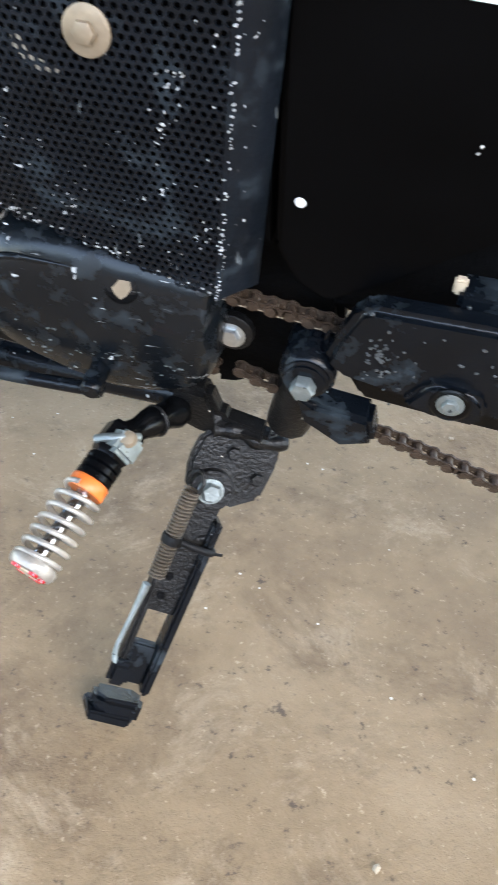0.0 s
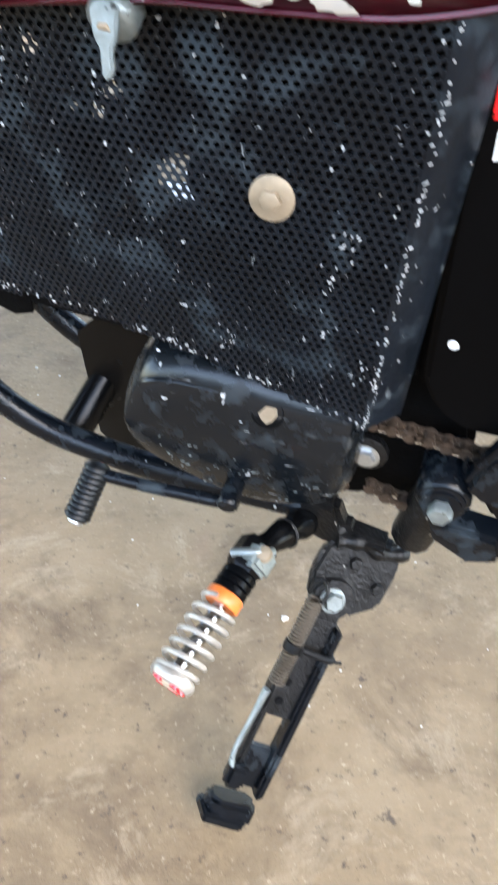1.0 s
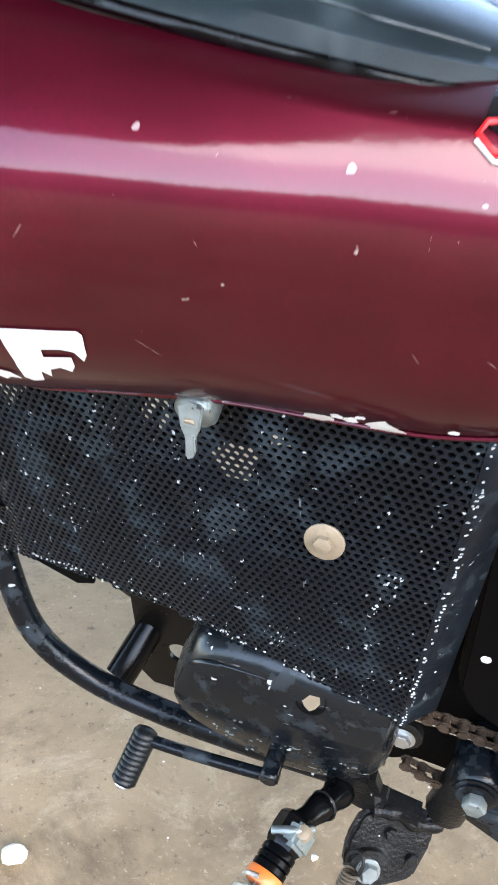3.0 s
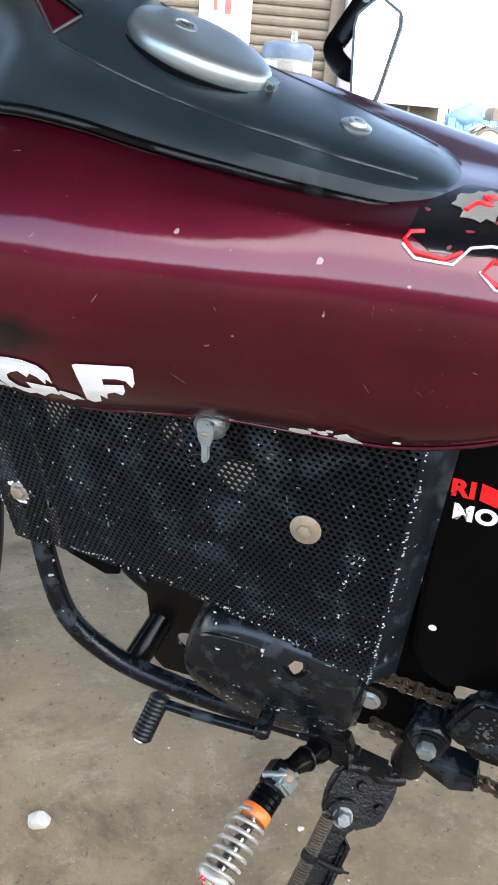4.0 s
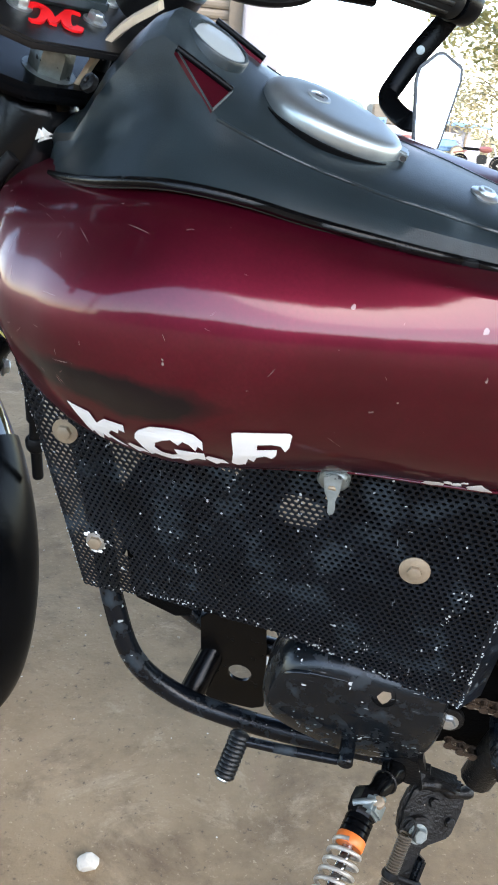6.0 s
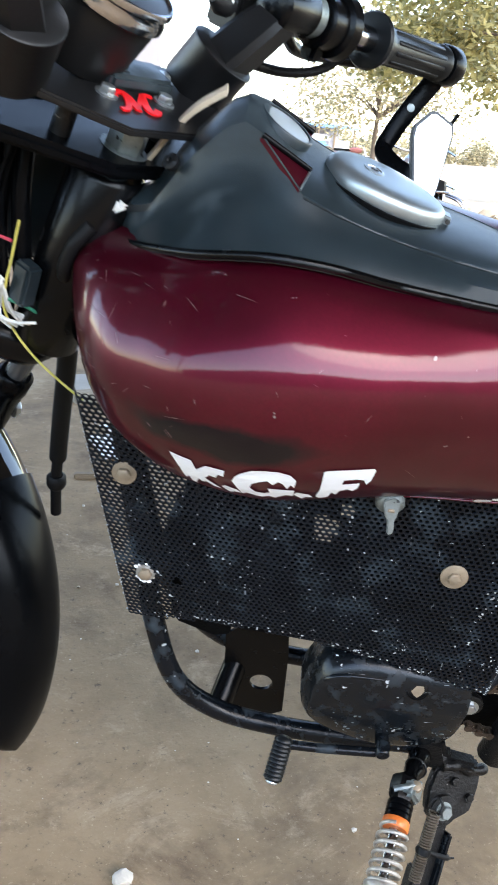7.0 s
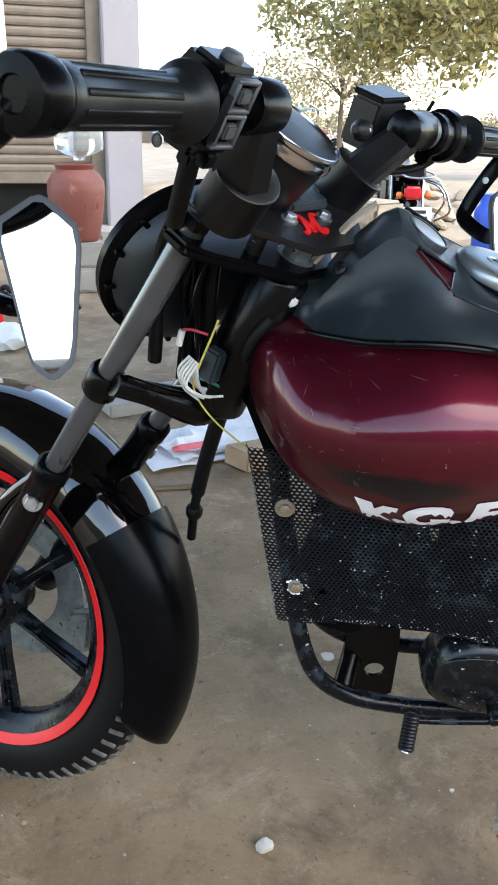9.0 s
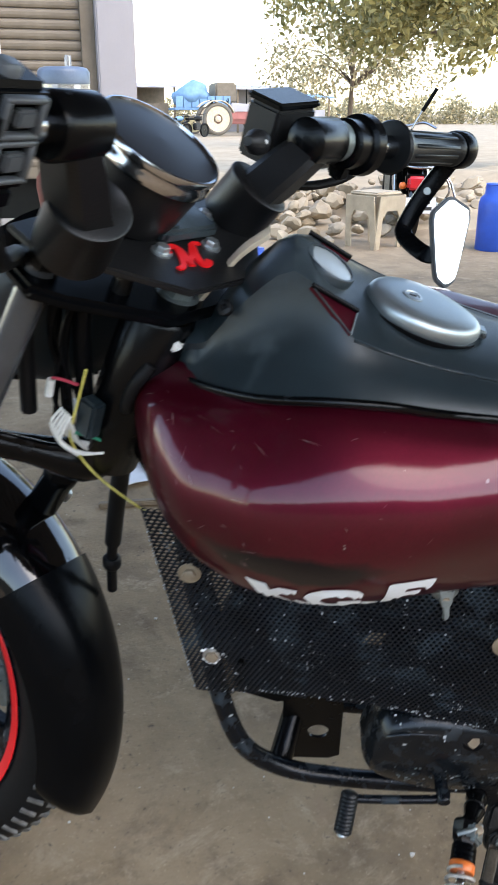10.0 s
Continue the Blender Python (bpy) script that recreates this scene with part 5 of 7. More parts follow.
part("lug_bolt", hexbolt(0.0055, 0.005, lb, 0.0088), M_ALLOY, swing, "grey bolt with washer")
part("arm_bracket", box(0.05, 0.022, 0.014, 0.003), M_BLACK, swing, "", pose(-0.222, 0.050, 0.430))
part("bracket_edge", tube([(-0.2045, 0.061, 0.436), (-0.2065, 0.061, 0.4285), (-0.222, 0.061, 0.4285), (-0.245, 0.061, 0.4285)], 0.0012, 6, 2), M_ALLOY, swing, "bare worn edge")
part("bracket_clip", box(0.008, 0.006, 0.012, 0.0015, pose(-0.197, 0.052, 0.437)), M_CREAM, swing, "cream plastic clip")
flk = random.Random(71)
part("scraped_paint", flakes([((-0.150 - abs(flk.gauss(0, 0.012)), 0.0803, 0.400 + flk.gauss(0, 0.012)), (0, 1, 0), (1, 0, flk.uniform(-0.6, 0.6)), flk.uniform(0.7, 2)) for k in range(46)] + [((-0.18 - 0.05 * flk.random(), 0.0803, 0.41 + flk.gauss(0, 0.01)), (0, 1, 0), (1, 0, 0.2), flk.uniform(0.7, 2.2)) for k in range(8)], 0.0011, 8), M_WORN, swing, "dull grey scraped paint")["kind"] = "stuff"
part("frame_lug", plate([(-0.008, 0.318), (-0.04, 0.312), (-0.048, 0.285), (-0.085, 0.276), (-0.085, 0.262), (-0.03, 0.264), (-0.006, 0.276)], 0.044, 0.064, 0.005), M_GREASE, fr)
part("frame_post", tube([(-0.098, 0.05, 0.285), (-0.106, 0.05, 0.325), (-0.116, 0.045, 0.36)], 0.017, 12), M_GREASE, fr)
part("rear_plate", plate([(-0.10, 0.345), (-0.12, 0.33), (-0.16, 0.325), (-0.165, 0.30), (-0.14, 0.29), (-0.11, 0.31)], 0.045, 0.07, 0.004), M_BLACK, fr)
part("sprocket", lathe([(0.015, 0), (0.015, 0.006), (0.010, 0.008)], 15), M_GREASE, engine, "greasy drive sprocket", frame_to((-0.056, 0.046, 0.368), (-0.056, 0.06, 0.369)))
part("sprocket_bolt", hexbolt(0.007, 0.006, frame_to((-0.056, 0.053, 0.368), (-0.056, 0.07, 0.37)), 0.01), M_ZINC, engine)
# chain: one link built, then its mesh shared by the rest
chain = empty("drive_chain")
chain.parent = bike
chain["label"] = "rusty greasy drive chain"
bm = bmesh.new()
for y in (-0.005, 0.004):
    lathe([(0.0052, 0), (0.0052, 0.0014)], 8, pose(-0.0063, y + 0.0014, 0, 90, 0, 0), bm)
    lathe([(0.0052, 0), (0.0052, 0.0014)], 8, pose(0.0063, y + 0.0014, 0, 90, 0, 0), bm)
    bx = box(0.0126, 0.0014, 0.007, 0, pose(0, y + 0.0007, -0.0035))
    tmp = bpy.data.meshes.new("t")
    bx.to_mesh(tmp)
    bx.free()
    bm.from_mesh(tmp)
    bpy.data.meshes.remove(tmp)
lathe([(0.0036, 0), (0.0036, 0.011)], 8, pose(-0.0063, 0.006, 0, 90, 0, 0), bm)
lathe([(0.0036, 0), (0.0036, 0.011)], 8, pose(0.0063, 0.006, 0, 90, 0, 0), bm)
first = part("chain_link", bm, M_CHAIN, chain)
runs = [((-0.046, 0.052, 0.405), (-0.60, 0.052, 0.36)), ((-0.062, 0.052, 0.334), (-0.60, 0.052, 0.17))]
k = 0
for a, b in runs:
    a, b = Vector(a), Vector(b)
    d = (b - a).normalized()
    num = int((b - a).length / 0.0127)
    for i in range(num):
        ob = first if k == 0 else new("chain_link", first.data)
        ob.parent = chain
        sag = -0.012 * math.sin(math.pi * i / num)
        x = d
        y = Vector((0, 1, 0))
        m = Matrix((x, y * (1 if i % 2 else 0.8), x.cross(y))).transposed().to_4x4()
        m.translation = a + d * 0.0127 * (i + 0.5) + Vector((0, 0, sag))
        ob.matrix_local = m
        k += 1
for i in range(4):
    t_ = radians(-60 + i * 40)
    ob = new("chain_link", first.data)
    ob.parent = chain
    m = pose(-0.056 + 0.039 * math.cos(t_) * -1 * -1, 0.052, 0.370 + 0.039 * math.sin(t_), 0, -math.degrees(t_) - 90, 0)
    ob.matrix_local = m

panel = part("side_panel", plate([(-0.086, 0.452), (-0.098, 0.428), (-0.119, 0.415), (-0.130, 0.421), (-0.160, 0.440), (-0.182, 0.458), (-0.210, 0.478), (-0.25, 0.51), (-0.34, 0.52), (-0.40, 0.60), (-0.40, 0.70), (-0.30, 0.735), (-0.10, 0.715), (-0.088, 0.66)], 0.045, 0.058, 0.004), M_PANEL, bike, "black plastic side panel with lettering")
rnd = random.Random(2)
# lettering on the panel: a name and a number, shown as bars
for x0, x1, z0, z1, mt in ((-0.117, -0.130, 0.627, 0.642, M_RED), (-0.135, -0.165, 0.627, 0.642, M_STICKER), (-0.143, -0.215, 0.607, 0.619, M_STICKER)):
    part("panel_bar", plate([(x0, z0), (x1, z0 - 0.004), (x1, z1 - 0.004), (x0, z1)], 0.0585, 0.0592), mt, panel)
ri = text_mesh("RI", 0.0205, 1.05, 0.0009)
for v in ri.verts:
    v.co = Vector((-0.096 - v.co.x, 0.0588, 0.627 + v.co.y))
part("panel_letters", ri, M_RED, panel, "red letters RI", smooth=0)
mo = text_mesh("MO", 0.0195, 1.08, 0.0009)
for v in mo.verts:
    v.co = Vector((-0.100 - v.co.x, 0.0588, 0.606 + v.co.y))
part("panel_letters", mo, M_STICKER, panel, "white letters MO", smooth=0)
# dark block added to fill the black space behind the panel
part("tool_box", box(0.34, 0.07, 0.34, 0.02), M_SOOT_SHADE, fr, "dark block filling the black space behind the side panel", pose(-0.27, -0.015, 0.36))
part("inner_frame", plate([(-0.085, 0.44), (-0.10, 0.44), (-0.11, 0.68), (-0.085, 0.68)], -0.04, 0.04, 0.002), M_MATTE, fr)
part("panel_chip", lathe([(0.0035, 0), (0.002, 0.0006)], 9), M_STICKER, panel, "", frame_to((-0.1, 0.0585, 0.487), (-0.1, 0.07, 0.487)))

# ---- steering: plate, crown, forks, bars ----
steer = empty("steering")
steer.parent = bike
steer["label"] = "steering head with black top plate and flat bars"
part("top_plate", prism([(-0.046, 0.042), (-0.046, -0.042), (0.0, -0.095), (0.022, -0.128), (0.06, -0.128), (0.072, -0.06), (0.072, 0.06), (0.06, 0.128), (0.022, 0.128), (0.0, 0.095)], -0.006, 0.0, 0.0015), M_CAST, steer, "satin black top plate", ST)
part("fork_crown", prism([(-0.034, 0.028), (-0.034, -0.028), (0.012, -0.10), (0.033, -0.122), (0.064, -0.118), (0.070, -0.095), (0.06, -0.05), (0.06, 0.05), (0.070, 0.095), (0.064, 0.118), (0.033, 0.122), (0.012, 0.10)], -0.048, -0.036, 0.004), M_MATTE, steer, "", ST)
part("stem_nut", hexbolt(0.0150, 0.020, ST @ pose(-0.006, 0, -0.037), 0.019), M_ALLOY, steer, "scuffed grey stem nut")
for x, y in ((-0.02, 0.05), (-0.02, -0.05)):
    part("plate_spacer", rod(st(x + 0.03, y, -0.037), st(x + 0.03, y, -0.005), 0.008, 12), M_GREASE, steer)
for x, y in ((0.002, 0.028), (-0.001, -0.028), (0.031, 0.026), (0.038, -0.062)):
    part("plate_bolt", hexbolt(0.006, 0.0065, ST @ pose(x, y, 0, 0, 0, 20), 0.0085), M_ZINC, steer)
# red monogram on the plate
for pts, wd in (([(-0.95, 0.35), (-0.98, 0.68), (-0.72, 0.88), (-0.46, 0.72), (-0.40, 0.3), (-0.44, -0.3), (-0.56, -0.68), (-0.86, -0.74)], 0.13), ([(-0.62, 0.86), (-0.34, 0.5), (-0.1, -0.35), (-0.02, -0.7)], 0.16), ([(-0.04, -0.66), (0.18, 0.1), (0.42, 0.74), (0.66, 0.9), (0.95, 0.8)], 0.10), ([(0.46, 0.84), (0.42, 0.2), (0.46, -0.35), (0.62, -0.72), (0.92, -0.68), (0.99, -0.44)], 0.17)):
    part("monogram", ribbon([(-0.009 - 0.001 * x + 0.0165 * y, 0.008 - 0.0195 * x - 0.010 * y) for x, y in pts], lambda u, w=wd: 0.0205 * (w * (0.75 + 0.25 * math.sin(math.pi * u))), 0.0003, 0.0018), M_RED, steer, "red monogram emblem", ST)
for s in (1, -1):
    top, bot = st(0.049, 0.096 * s, -0.032), wh(-0.030, 0.086 * s, 0.02)
    d = (bot - top)
    L_ = d.length
    FM = frame_to(top, bot, (0, 1, 0))
    low = 0.375
    part("fork_tube", lathe([(0.0122, -0.006), (0.0132, -0.002), (0.0132, low), ], 24), M_GREYPOLE, steer, "grey painted fork tube", FM)
    part("fork_cap", lathe([(0.014, -0.016), (0.0145, -0.012), (0.0145, -0.004)], 6), M_GREASE, steer, "", FM)
    part("fork_slider", lathe([(0.0175, low - 0.014), (0.0215, low - 0.010), (0.0215, low + 0.010), (0.0198, low + 0.014), (0.0205, L_ - 0.05), (0.026, L_ - 0.03), (0.026, L_ + 0.02), (0.018, L_ + 0.03)], 22), M_MATTE, steer, "black fork slider", FM)
    part("fender_bolt", hexbolt(0.009, 0.008, frame_to(FM @ Vector((0.0, 0.0, low + 0.055)), FM @ Vector((0.0, 0.0, low + 0.055)) + (WH.to_3x3() @ Vector((-0.5, s, 0))) * 0.03) @ Matrix.Translation((0, 0, 0.021)), 0.012), M_ZINC, steer)
    part("lower_clamp", lathe([(0.0175, 0), (0.0195, 0.003), (0.0195, 0.030), (0.0175, 0.033)], 22), M_SATIN, steer, "", FM @ Matrix.Translation((0, 0, 0.195)))
part("lower_yoke", tube([st(0.066, 0.094, -0.224), st(0.045, 0.055, -0.232), st(0.015, 0.0, -0.240), st(0.045, -0.055, -0.236), st(0.074, -0.094, -0.238)], lambda u: 0.0130 + 0.010 * math.exp(-((u - 0.5) / 0.16) ** 2), 14, 6), M_SATIN, steer, "black lower fork yoke")
part("yoke_rib", tube([st(0.058, 0.088, -0.212), st(0.036, 0.055, -0.219), st(0.020, 0.03, -0.222)], 0.004, 8, 5), M_SATIN, steer)
# meter
MM = ST @ Matrix.Translation((0.042, 0.022, 0.067)) @ pose(0, 0, 0, 5, -10, 0)
meter = part("speedometer", lathe([(0.030, -0.064), (0.036, -0.062), (0.0415, -0.048), (0.0455, -0.020), (0.0468, -0.004)], 44), M_CAST, steer, "deep round speedometer with chrome ring", MM)
part("chrome_ring", lathe([(0.0465, -0.015), (0.0490, -0.013), (0.0492, -0.008), (0.0478, -0.006), (0.0478, -0.003), (0.0500, -0.001), (0.0500, 0.002), (0.0490, 0.0038), (0.0474, 0.0040), (0.0464, 0.001)], 56, cap=False), M_CHROME, meter, "chrome ring", MM)
part("meter_glass", lathe([(0.0470, -0.002), (0.0468, 0.002), (0.03, 0.0035), (0.0, 0.0042)], 40), M_DIAL, meter, "", MM)
part("meter_bracket", prism([(-0.004, 0.032), (-0.004, -0.032), (0.03, -0.036), (0.03, 0.036)], 0.001, 0.012, 0.003), M_COVER, meter, "", ST @ pose(0.012, -0.012, 0))
part("bracket_screw", hexbolt(0.005, 0.004, ST @ pose(0.02, 0.004, 0.012), 0.007), M_COVER, meter)
# risers, bars, grips
for s in (1, -1):
    foot, knee, top = st(0.031, -0.092, -0.001), st(0.021, -0.098, 0.037), st(0.003, -0.122, 0.086)
    if s > 0:
        foot, knee, top = st(0.024, 0.100, -0.001), st(0.010, 0.110, 0.042), st(-0.005, 0.162, 0.103)
    hk = (knee - foot).length
    riser = part("riser", lathe([(0.0275, 0), (0.0285, 0.002), (0.0285, hk - 0.003), (0.0292, hk - 0.002), (0.0292, hk), (0.0280, hk + 0.001), (0.010, hk + 0.001)], 36), M_CAST, steer, "black handlebar riser", frame_to(foot, knee))
    rows = []
    for u, wx, wy in ((0.0, 0.020, 0.020), (0.25, 0.021, 0.021), (0.8, 0.019, 0.018), (1.0, 0.0165, 0.015)):
        q = foot.lerp(knee, 0.5).lerp(top, u)
        rows.append([q + ST.to_3x3() @ Vector((wx * cx, wy * cyy * s, 0.25 * wy * cyy)) for cx, cyy in ((1, 0.7), (0.7, 1), (-0.7, 1), (-1, 0.7), (-1, -0.7), (-0.7, -1), (0.7, -1), (1, -0.7))])
    part("riser_arm", loft(rows), M_CAST, riser, "angular cast arm", smooth=30)
    part("bar_clamp", lathe([(0.016, 0), (0.0195, 0.003), (0.0195, 0.040), (0.0175, 0.043)], 26), M_SATIN, riser, "", frame_to(st(0.004, -0.106, 0.087), st(0.001, -0.20, 0.090)) if s < 0 else frame_to(st(-0.003, 0.143, 0.105), st(-0.011, 0.205, 0.1085)))
    if s < 0:
        part("bare_sleeve", lathe([(0.0145, 0), (0.0168, 0.001), (0.0168, 0.014), (0.0145, 0.015)], 24), M_ALLOY, riser, "bare metal sleeve", frame_to(st(0.003, 0.146 * s, 0.0875), st(0.0, 0.21 * s, 0.089)))
    inner, outer_ = (st(-0.002, 0.145, 0.105), st(-0.035, 0.385, 0.1185)) if s > 0 else (st(0.004, -0.128, 0.084), st(-0.014, -0.375, 0.084))
    part("handlebar", rod(inner, outer_, 0.0112, 16), M_CHROME, steer, "chrome handlebar tube")
    GM = frame_to(inner, outer_, SF)
    gl = (outer_ - inner).length
    pr = [(0.0130, gl - 0.132), (0.0235, gl - 0.130), (0.0250, gl - 0.127), (0.0235, gl - 0.123), (0.0195, gl - 0.120), (0.0178, gl - 0.112)]
    pr += [(0.0158, gl - 0.105), (0.0152, gl - 0.05), (0.0158, gl - 0.012), (0.0172, gl - 0.010), (0.0172, gl - 0.002), (0.015, gl)]
    grip = part("handlebar_grip", lathe(pr, 28), M_GRIP, steer, "dark rubber handlebar grip", GM)
    for k in range(10):
        a = 2 * math.pi * k / 10
        part("grip_rib", box(0.0022, 0.004, 0.088, 0.0006, None, 1), M_GRIP, grip, "", GM @ Matrix.Rotation(a, 4, "Z") @ Matrix.Translation((0.0154, 0, gl - 0.102)))
    part("bar_end", lathe([(0.011, gl), (0.0185, gl + 0.001), (0.0195, gl + 0.004), (0.0195, gl + 0.020), (0.018, gl + 0.023), (0.009, gl + 0.024), (0.008, gl + 0.022), (0.0, gl + 0.022)], 26), M_MATTE, steer, "black bar-end clamp", GM)
    # mirror on an arm that sweeps forward and down from the bar end
    mc = st(0.010, 0.300, -0.037) if s > 0 else BIKE.inverted() @ Vector((-0.159, 0.860, 0.886))
    nrm = (BIKE.inverted().to_3x3() @ Vector((-0.12, -0.97, 0.20) if s > 0 else (-0.22, -0.93, 0.16))).normalized()
    upv = BIKE.inverted().to_3x3() @ Vector((0, 0, 1))
    xx = upv.cross(nrm).normalized()
    MR = Matrix((xx, nrm.cross(xx), nrm)).transposed().to_4x4()
    MR.translation = mc
    hang = st(-0.037, 0.397, 0.119) if s > 0 else st(-0.016, -0.384, 0.084)
    if s > 0:
        arm = [hang, st(-0.022, 0.412, 0.082), st(0.022, 0.425, 0.025), st(0.06, 0.40, -0.02), MR @ Vector((-0.03, -0.01, -0.035)), MR @ Vector((0.0, -0.01, -0.010))]
    else:
        arm = [hang, st(-0.013, -0.382, 0.060), st(-0.012, -0.372, 0.034), st(-0.014, -0.360, 0.004), st(-0.022, -0.350, -0.012), MR @ Vector((-0.024, -0.012, -0.014)), MR @ Vector((-0.006, -0.012, -0.010))]
    if s > 0:
        mirror = part("bar_end_mirror", tube(arm, lambda u: 0.0088 - 0.002 * u, 10), M_MATTE, steer, "hexagonal bar-end mirror")
    else:
        line = smooth_path(arm, 5)
        rows = []
        for i, q in enumerate(line):
            d = (line[min(i + 1, len(line) - 1)] - line[max(i - 1, 0)]).normalized()
            nb = (nrm - d * nrm.dot(d)).normalized()
            sb_ = d.cross(nb)
            w_ = 0.0105 - 0.002 * i / len(line)
            rows.append([q + sb_ * a_ * w_ + nb * b_ * 0.0028 for a_, b_ in ((1, 0.6), (0.85, 1), (-0.85, 1), (-1, 0.6), (-1, -0.6), (-0.85, -1), (0.85, -1), (1, -0.6))])
        mirror = part("bar_end_mirror", loft(rows), M_MATTE, steer, "hexagonal bar-end mirror on a flat bracket", smooth=40)
        part("bracket_hole", lathe([(0.0042, 0), (0.0040, 0.0008)], 14), M_ALLOY, mirror, "", frame_to(st(-0.012, -0.372, 0.034) + nrm * 0.0026, st(-0.012, -0.372, 0.034) + nrm * 0.01))
    out = [(0.003, 0.061), (0.028, 0.038), (0.020, -0.049), (0.006, -0.062), (-0.008, -0.051), (-0.026, 0.042)]
    k = 1.0 if s > 0 else 0.76
    out = [tuple(q) for q in np.array([np.array(out[i]) * (1 - t_) + np.array(out[(i + 1) % 6]) * t_ for i in range(6) for t_ in (0.12, 0.88)])]
    part("mirror_shell", prism([(x * s * k * 1.09, y * k * 1.05) for x, y in out][::s], -0.012, 0.0, 0.003), M_SWITCH, mirror, "", MR)
    part("mirror_rim", prism([(x * s * k * 1.055, y * k * 1.025) for x, y in out][::s], 0.0, 0.0012, 0.0005), M_SWITCH, mirror, "", MR)
    part("mirror_pane", prism([(x * s * k * 0.95, y * k * 0.96) for x, y in out][::s], 0.0012, 0.0022), M_MIRROR, mirror, "mirror glass", MR, 0)
# left switch cluster
SW = frame_to(st(-0.009, 0.200, 0.104), st(-0.017, 0.260, 0.1075), SF) @ Matrix.Diagonal((0.94, 0.94, 0.98, 1))
switch = part("switch_box", prism([(-0.012, -0.034), (0.018, -0.036), (0.026, -0.018), (0.026, 0.018), (0.016, 0.030), (-0.010, 0.030), (-0.016, 0.018), (-0.016, -0.026)], 0, 0.048, 0.004, SW), M_MATTE, steer, "black handlebar switch box with grey switch frames")
for y, hh in ((-0.019, 0.020), (0.006, 0.022)):
    for dy, sy, z0, sz in ((-hh / 2, 0.0035, 0.010, 0.030), (hh / 2, 0.0035, 0.010, 0.030), (0, hh, 0.010, 0.004), (0, hh, 0.036, 0.004)):
        part("switch_frame", box(0.006, sy, sz, 0.001, None, 1), M_SWITCH, switch, "grey plastic switch frame", SW @ pose(-0.0185, y + dy, z0))
    part("switch_key", box(0.006, hh * 0.5, 0.014, 0.0015), M_SWITCH, switch, "", SW @ pose(-0.0185, y, 0.016))
part("horn_button", lathe([(0.008, 0), (0.008, 0.005), (0.006, 0.007)], 16), M_SWITCH, switch, "", SW @ pose(0.0, -0.034, 0.024) @ pose(0, 0, 0, 90, 0, 0))
part("switch_lug", box(0.016, 0.012, 0.014, 0.002), M_MATTE, switch, "", SW @ pose(-0.004, 0.034, 0.006))
part("switch_lug", box(0.012, 0.010, 0.010, 0.002), M_MATTE, switch, "", SW @ pose(-0.004, 0.034, 0.030))
part("switch_screw", lathe([(0.006, 0), (0.006, 0.002), (0.003, 0.003)], 14), M_ALLOY, switch, "", frame_to(st(-0.012, 0.200, 0.090), st(-0.032, 0.194, 0.091)))
part("clutch_perch", prism([(-0.02, -0.02), (0.02, -0.02), (0.02, 0.022), (-0.01, 0.026), (-0.02, 0.02)], 0, 0.022, 0.005, frame_to(st(-0.013, 0.232, 0.109), st(-0.018, 0.268, 0.111), SF)), M_MATTE, steer)
# brake reservoir and lever on the right
RV = frame_to(st(0.044, -0.134, 0.050), st(0.040, -0.140, 0.14), SF)
RV = Matrix.Translation(RV.translation) @ Matrix.Rotation(radians(13), 4, "Y") @ Matrix.Translation(-RV.translation) @ RV
resv = part("brake_reservoir", box(0.034, 0.056, 0.048, 0.003), M_CAST, steer, "black brake fluid reservoir", RV)
part("reservoir_lid", box(0.037, 0.059, 0.006, 0.002), M_MATTE, resv, "", RV @ Matrix.Translation((0, 0, 0.048)))
part("brake_bolt", lathe([(0.010, 0), (0.0105, 0.003), (0.0105, 0.010), (0.007, 0.016), (0.004, 0.022)], 12), M_ENGINE, resv, "", frame_to(st(0.034, -0.094, 0.070), st(0.03, -0.03, 0.078)))
part("brake_lever", tube([st(0.02, -0.16, 0.065), st(0.03, -0.20, 0.05), st(0.045, -0.27, 0.045), st(0.04, -0.34, 0.05)], 0.0055, 10), M_MATTE, steer)
part("throttle_case", lathe([(0.018, 0), (0.0215, 0.002), (0.0215, 0.020), (0.026, 0.022), (0.027, 0.032), (0.021, 0.036)], 26), M_SATIN, steer, "", frame_to(st(0.001, -0.164, 0.086), st(-0.006, -0.25, 0.085)))
part("throttle_clamp", box(0.016, 0.05, 0.016, 0.003), M_MATTE, steer, "", frame_to(st(-0.002, -0.166, 0.080), st(-0.006, -0.25, 0.083), SF))
part("brake_hose", tube([st(0.004, -0.236, 0.066), st(0.012, -0.222, 0.044), st(0.022, -0.190, 0.032), st(0.032, -0.150, 0.030), st(0.036, -0.115, 0.036)], 0.0045, 8), M_RUBBER, steer)
part("clutch_cable", tube([st(-0.004, 0.212, 0.068), st(0.022, 0.165, 0.0), st(0.06, 0.11, -0.03), st(0.085, 0.07, -0.09), st(0.06, 0.05, -0.2)], 0.0075, 8), M_RUBBER, steer)

# headlamp shell, seen from behind
HM = frame_to(st(0.082, 0.004, -0.120), st(0.176, -0.034, -0.113), (0, 1, 0)) @ Matrix.Scale(0.94, 4)
lamp = part("headlamp_shell", lathe([(0.04, -0.022), (0.066, -0.018), (0.084, -0.002), (0.092, 0.014)], 48), M_COVER, steer, "round black headlamp shell", HM)
part("lamp_rim", lathe([(0.091, 0.013), (0.097, 0.015), (0.104, 0.02), (0.1045, 0.03), (0.098, 0.034), (0.085, 0.036)], 48), M_MATTE, lamp, "", HM)
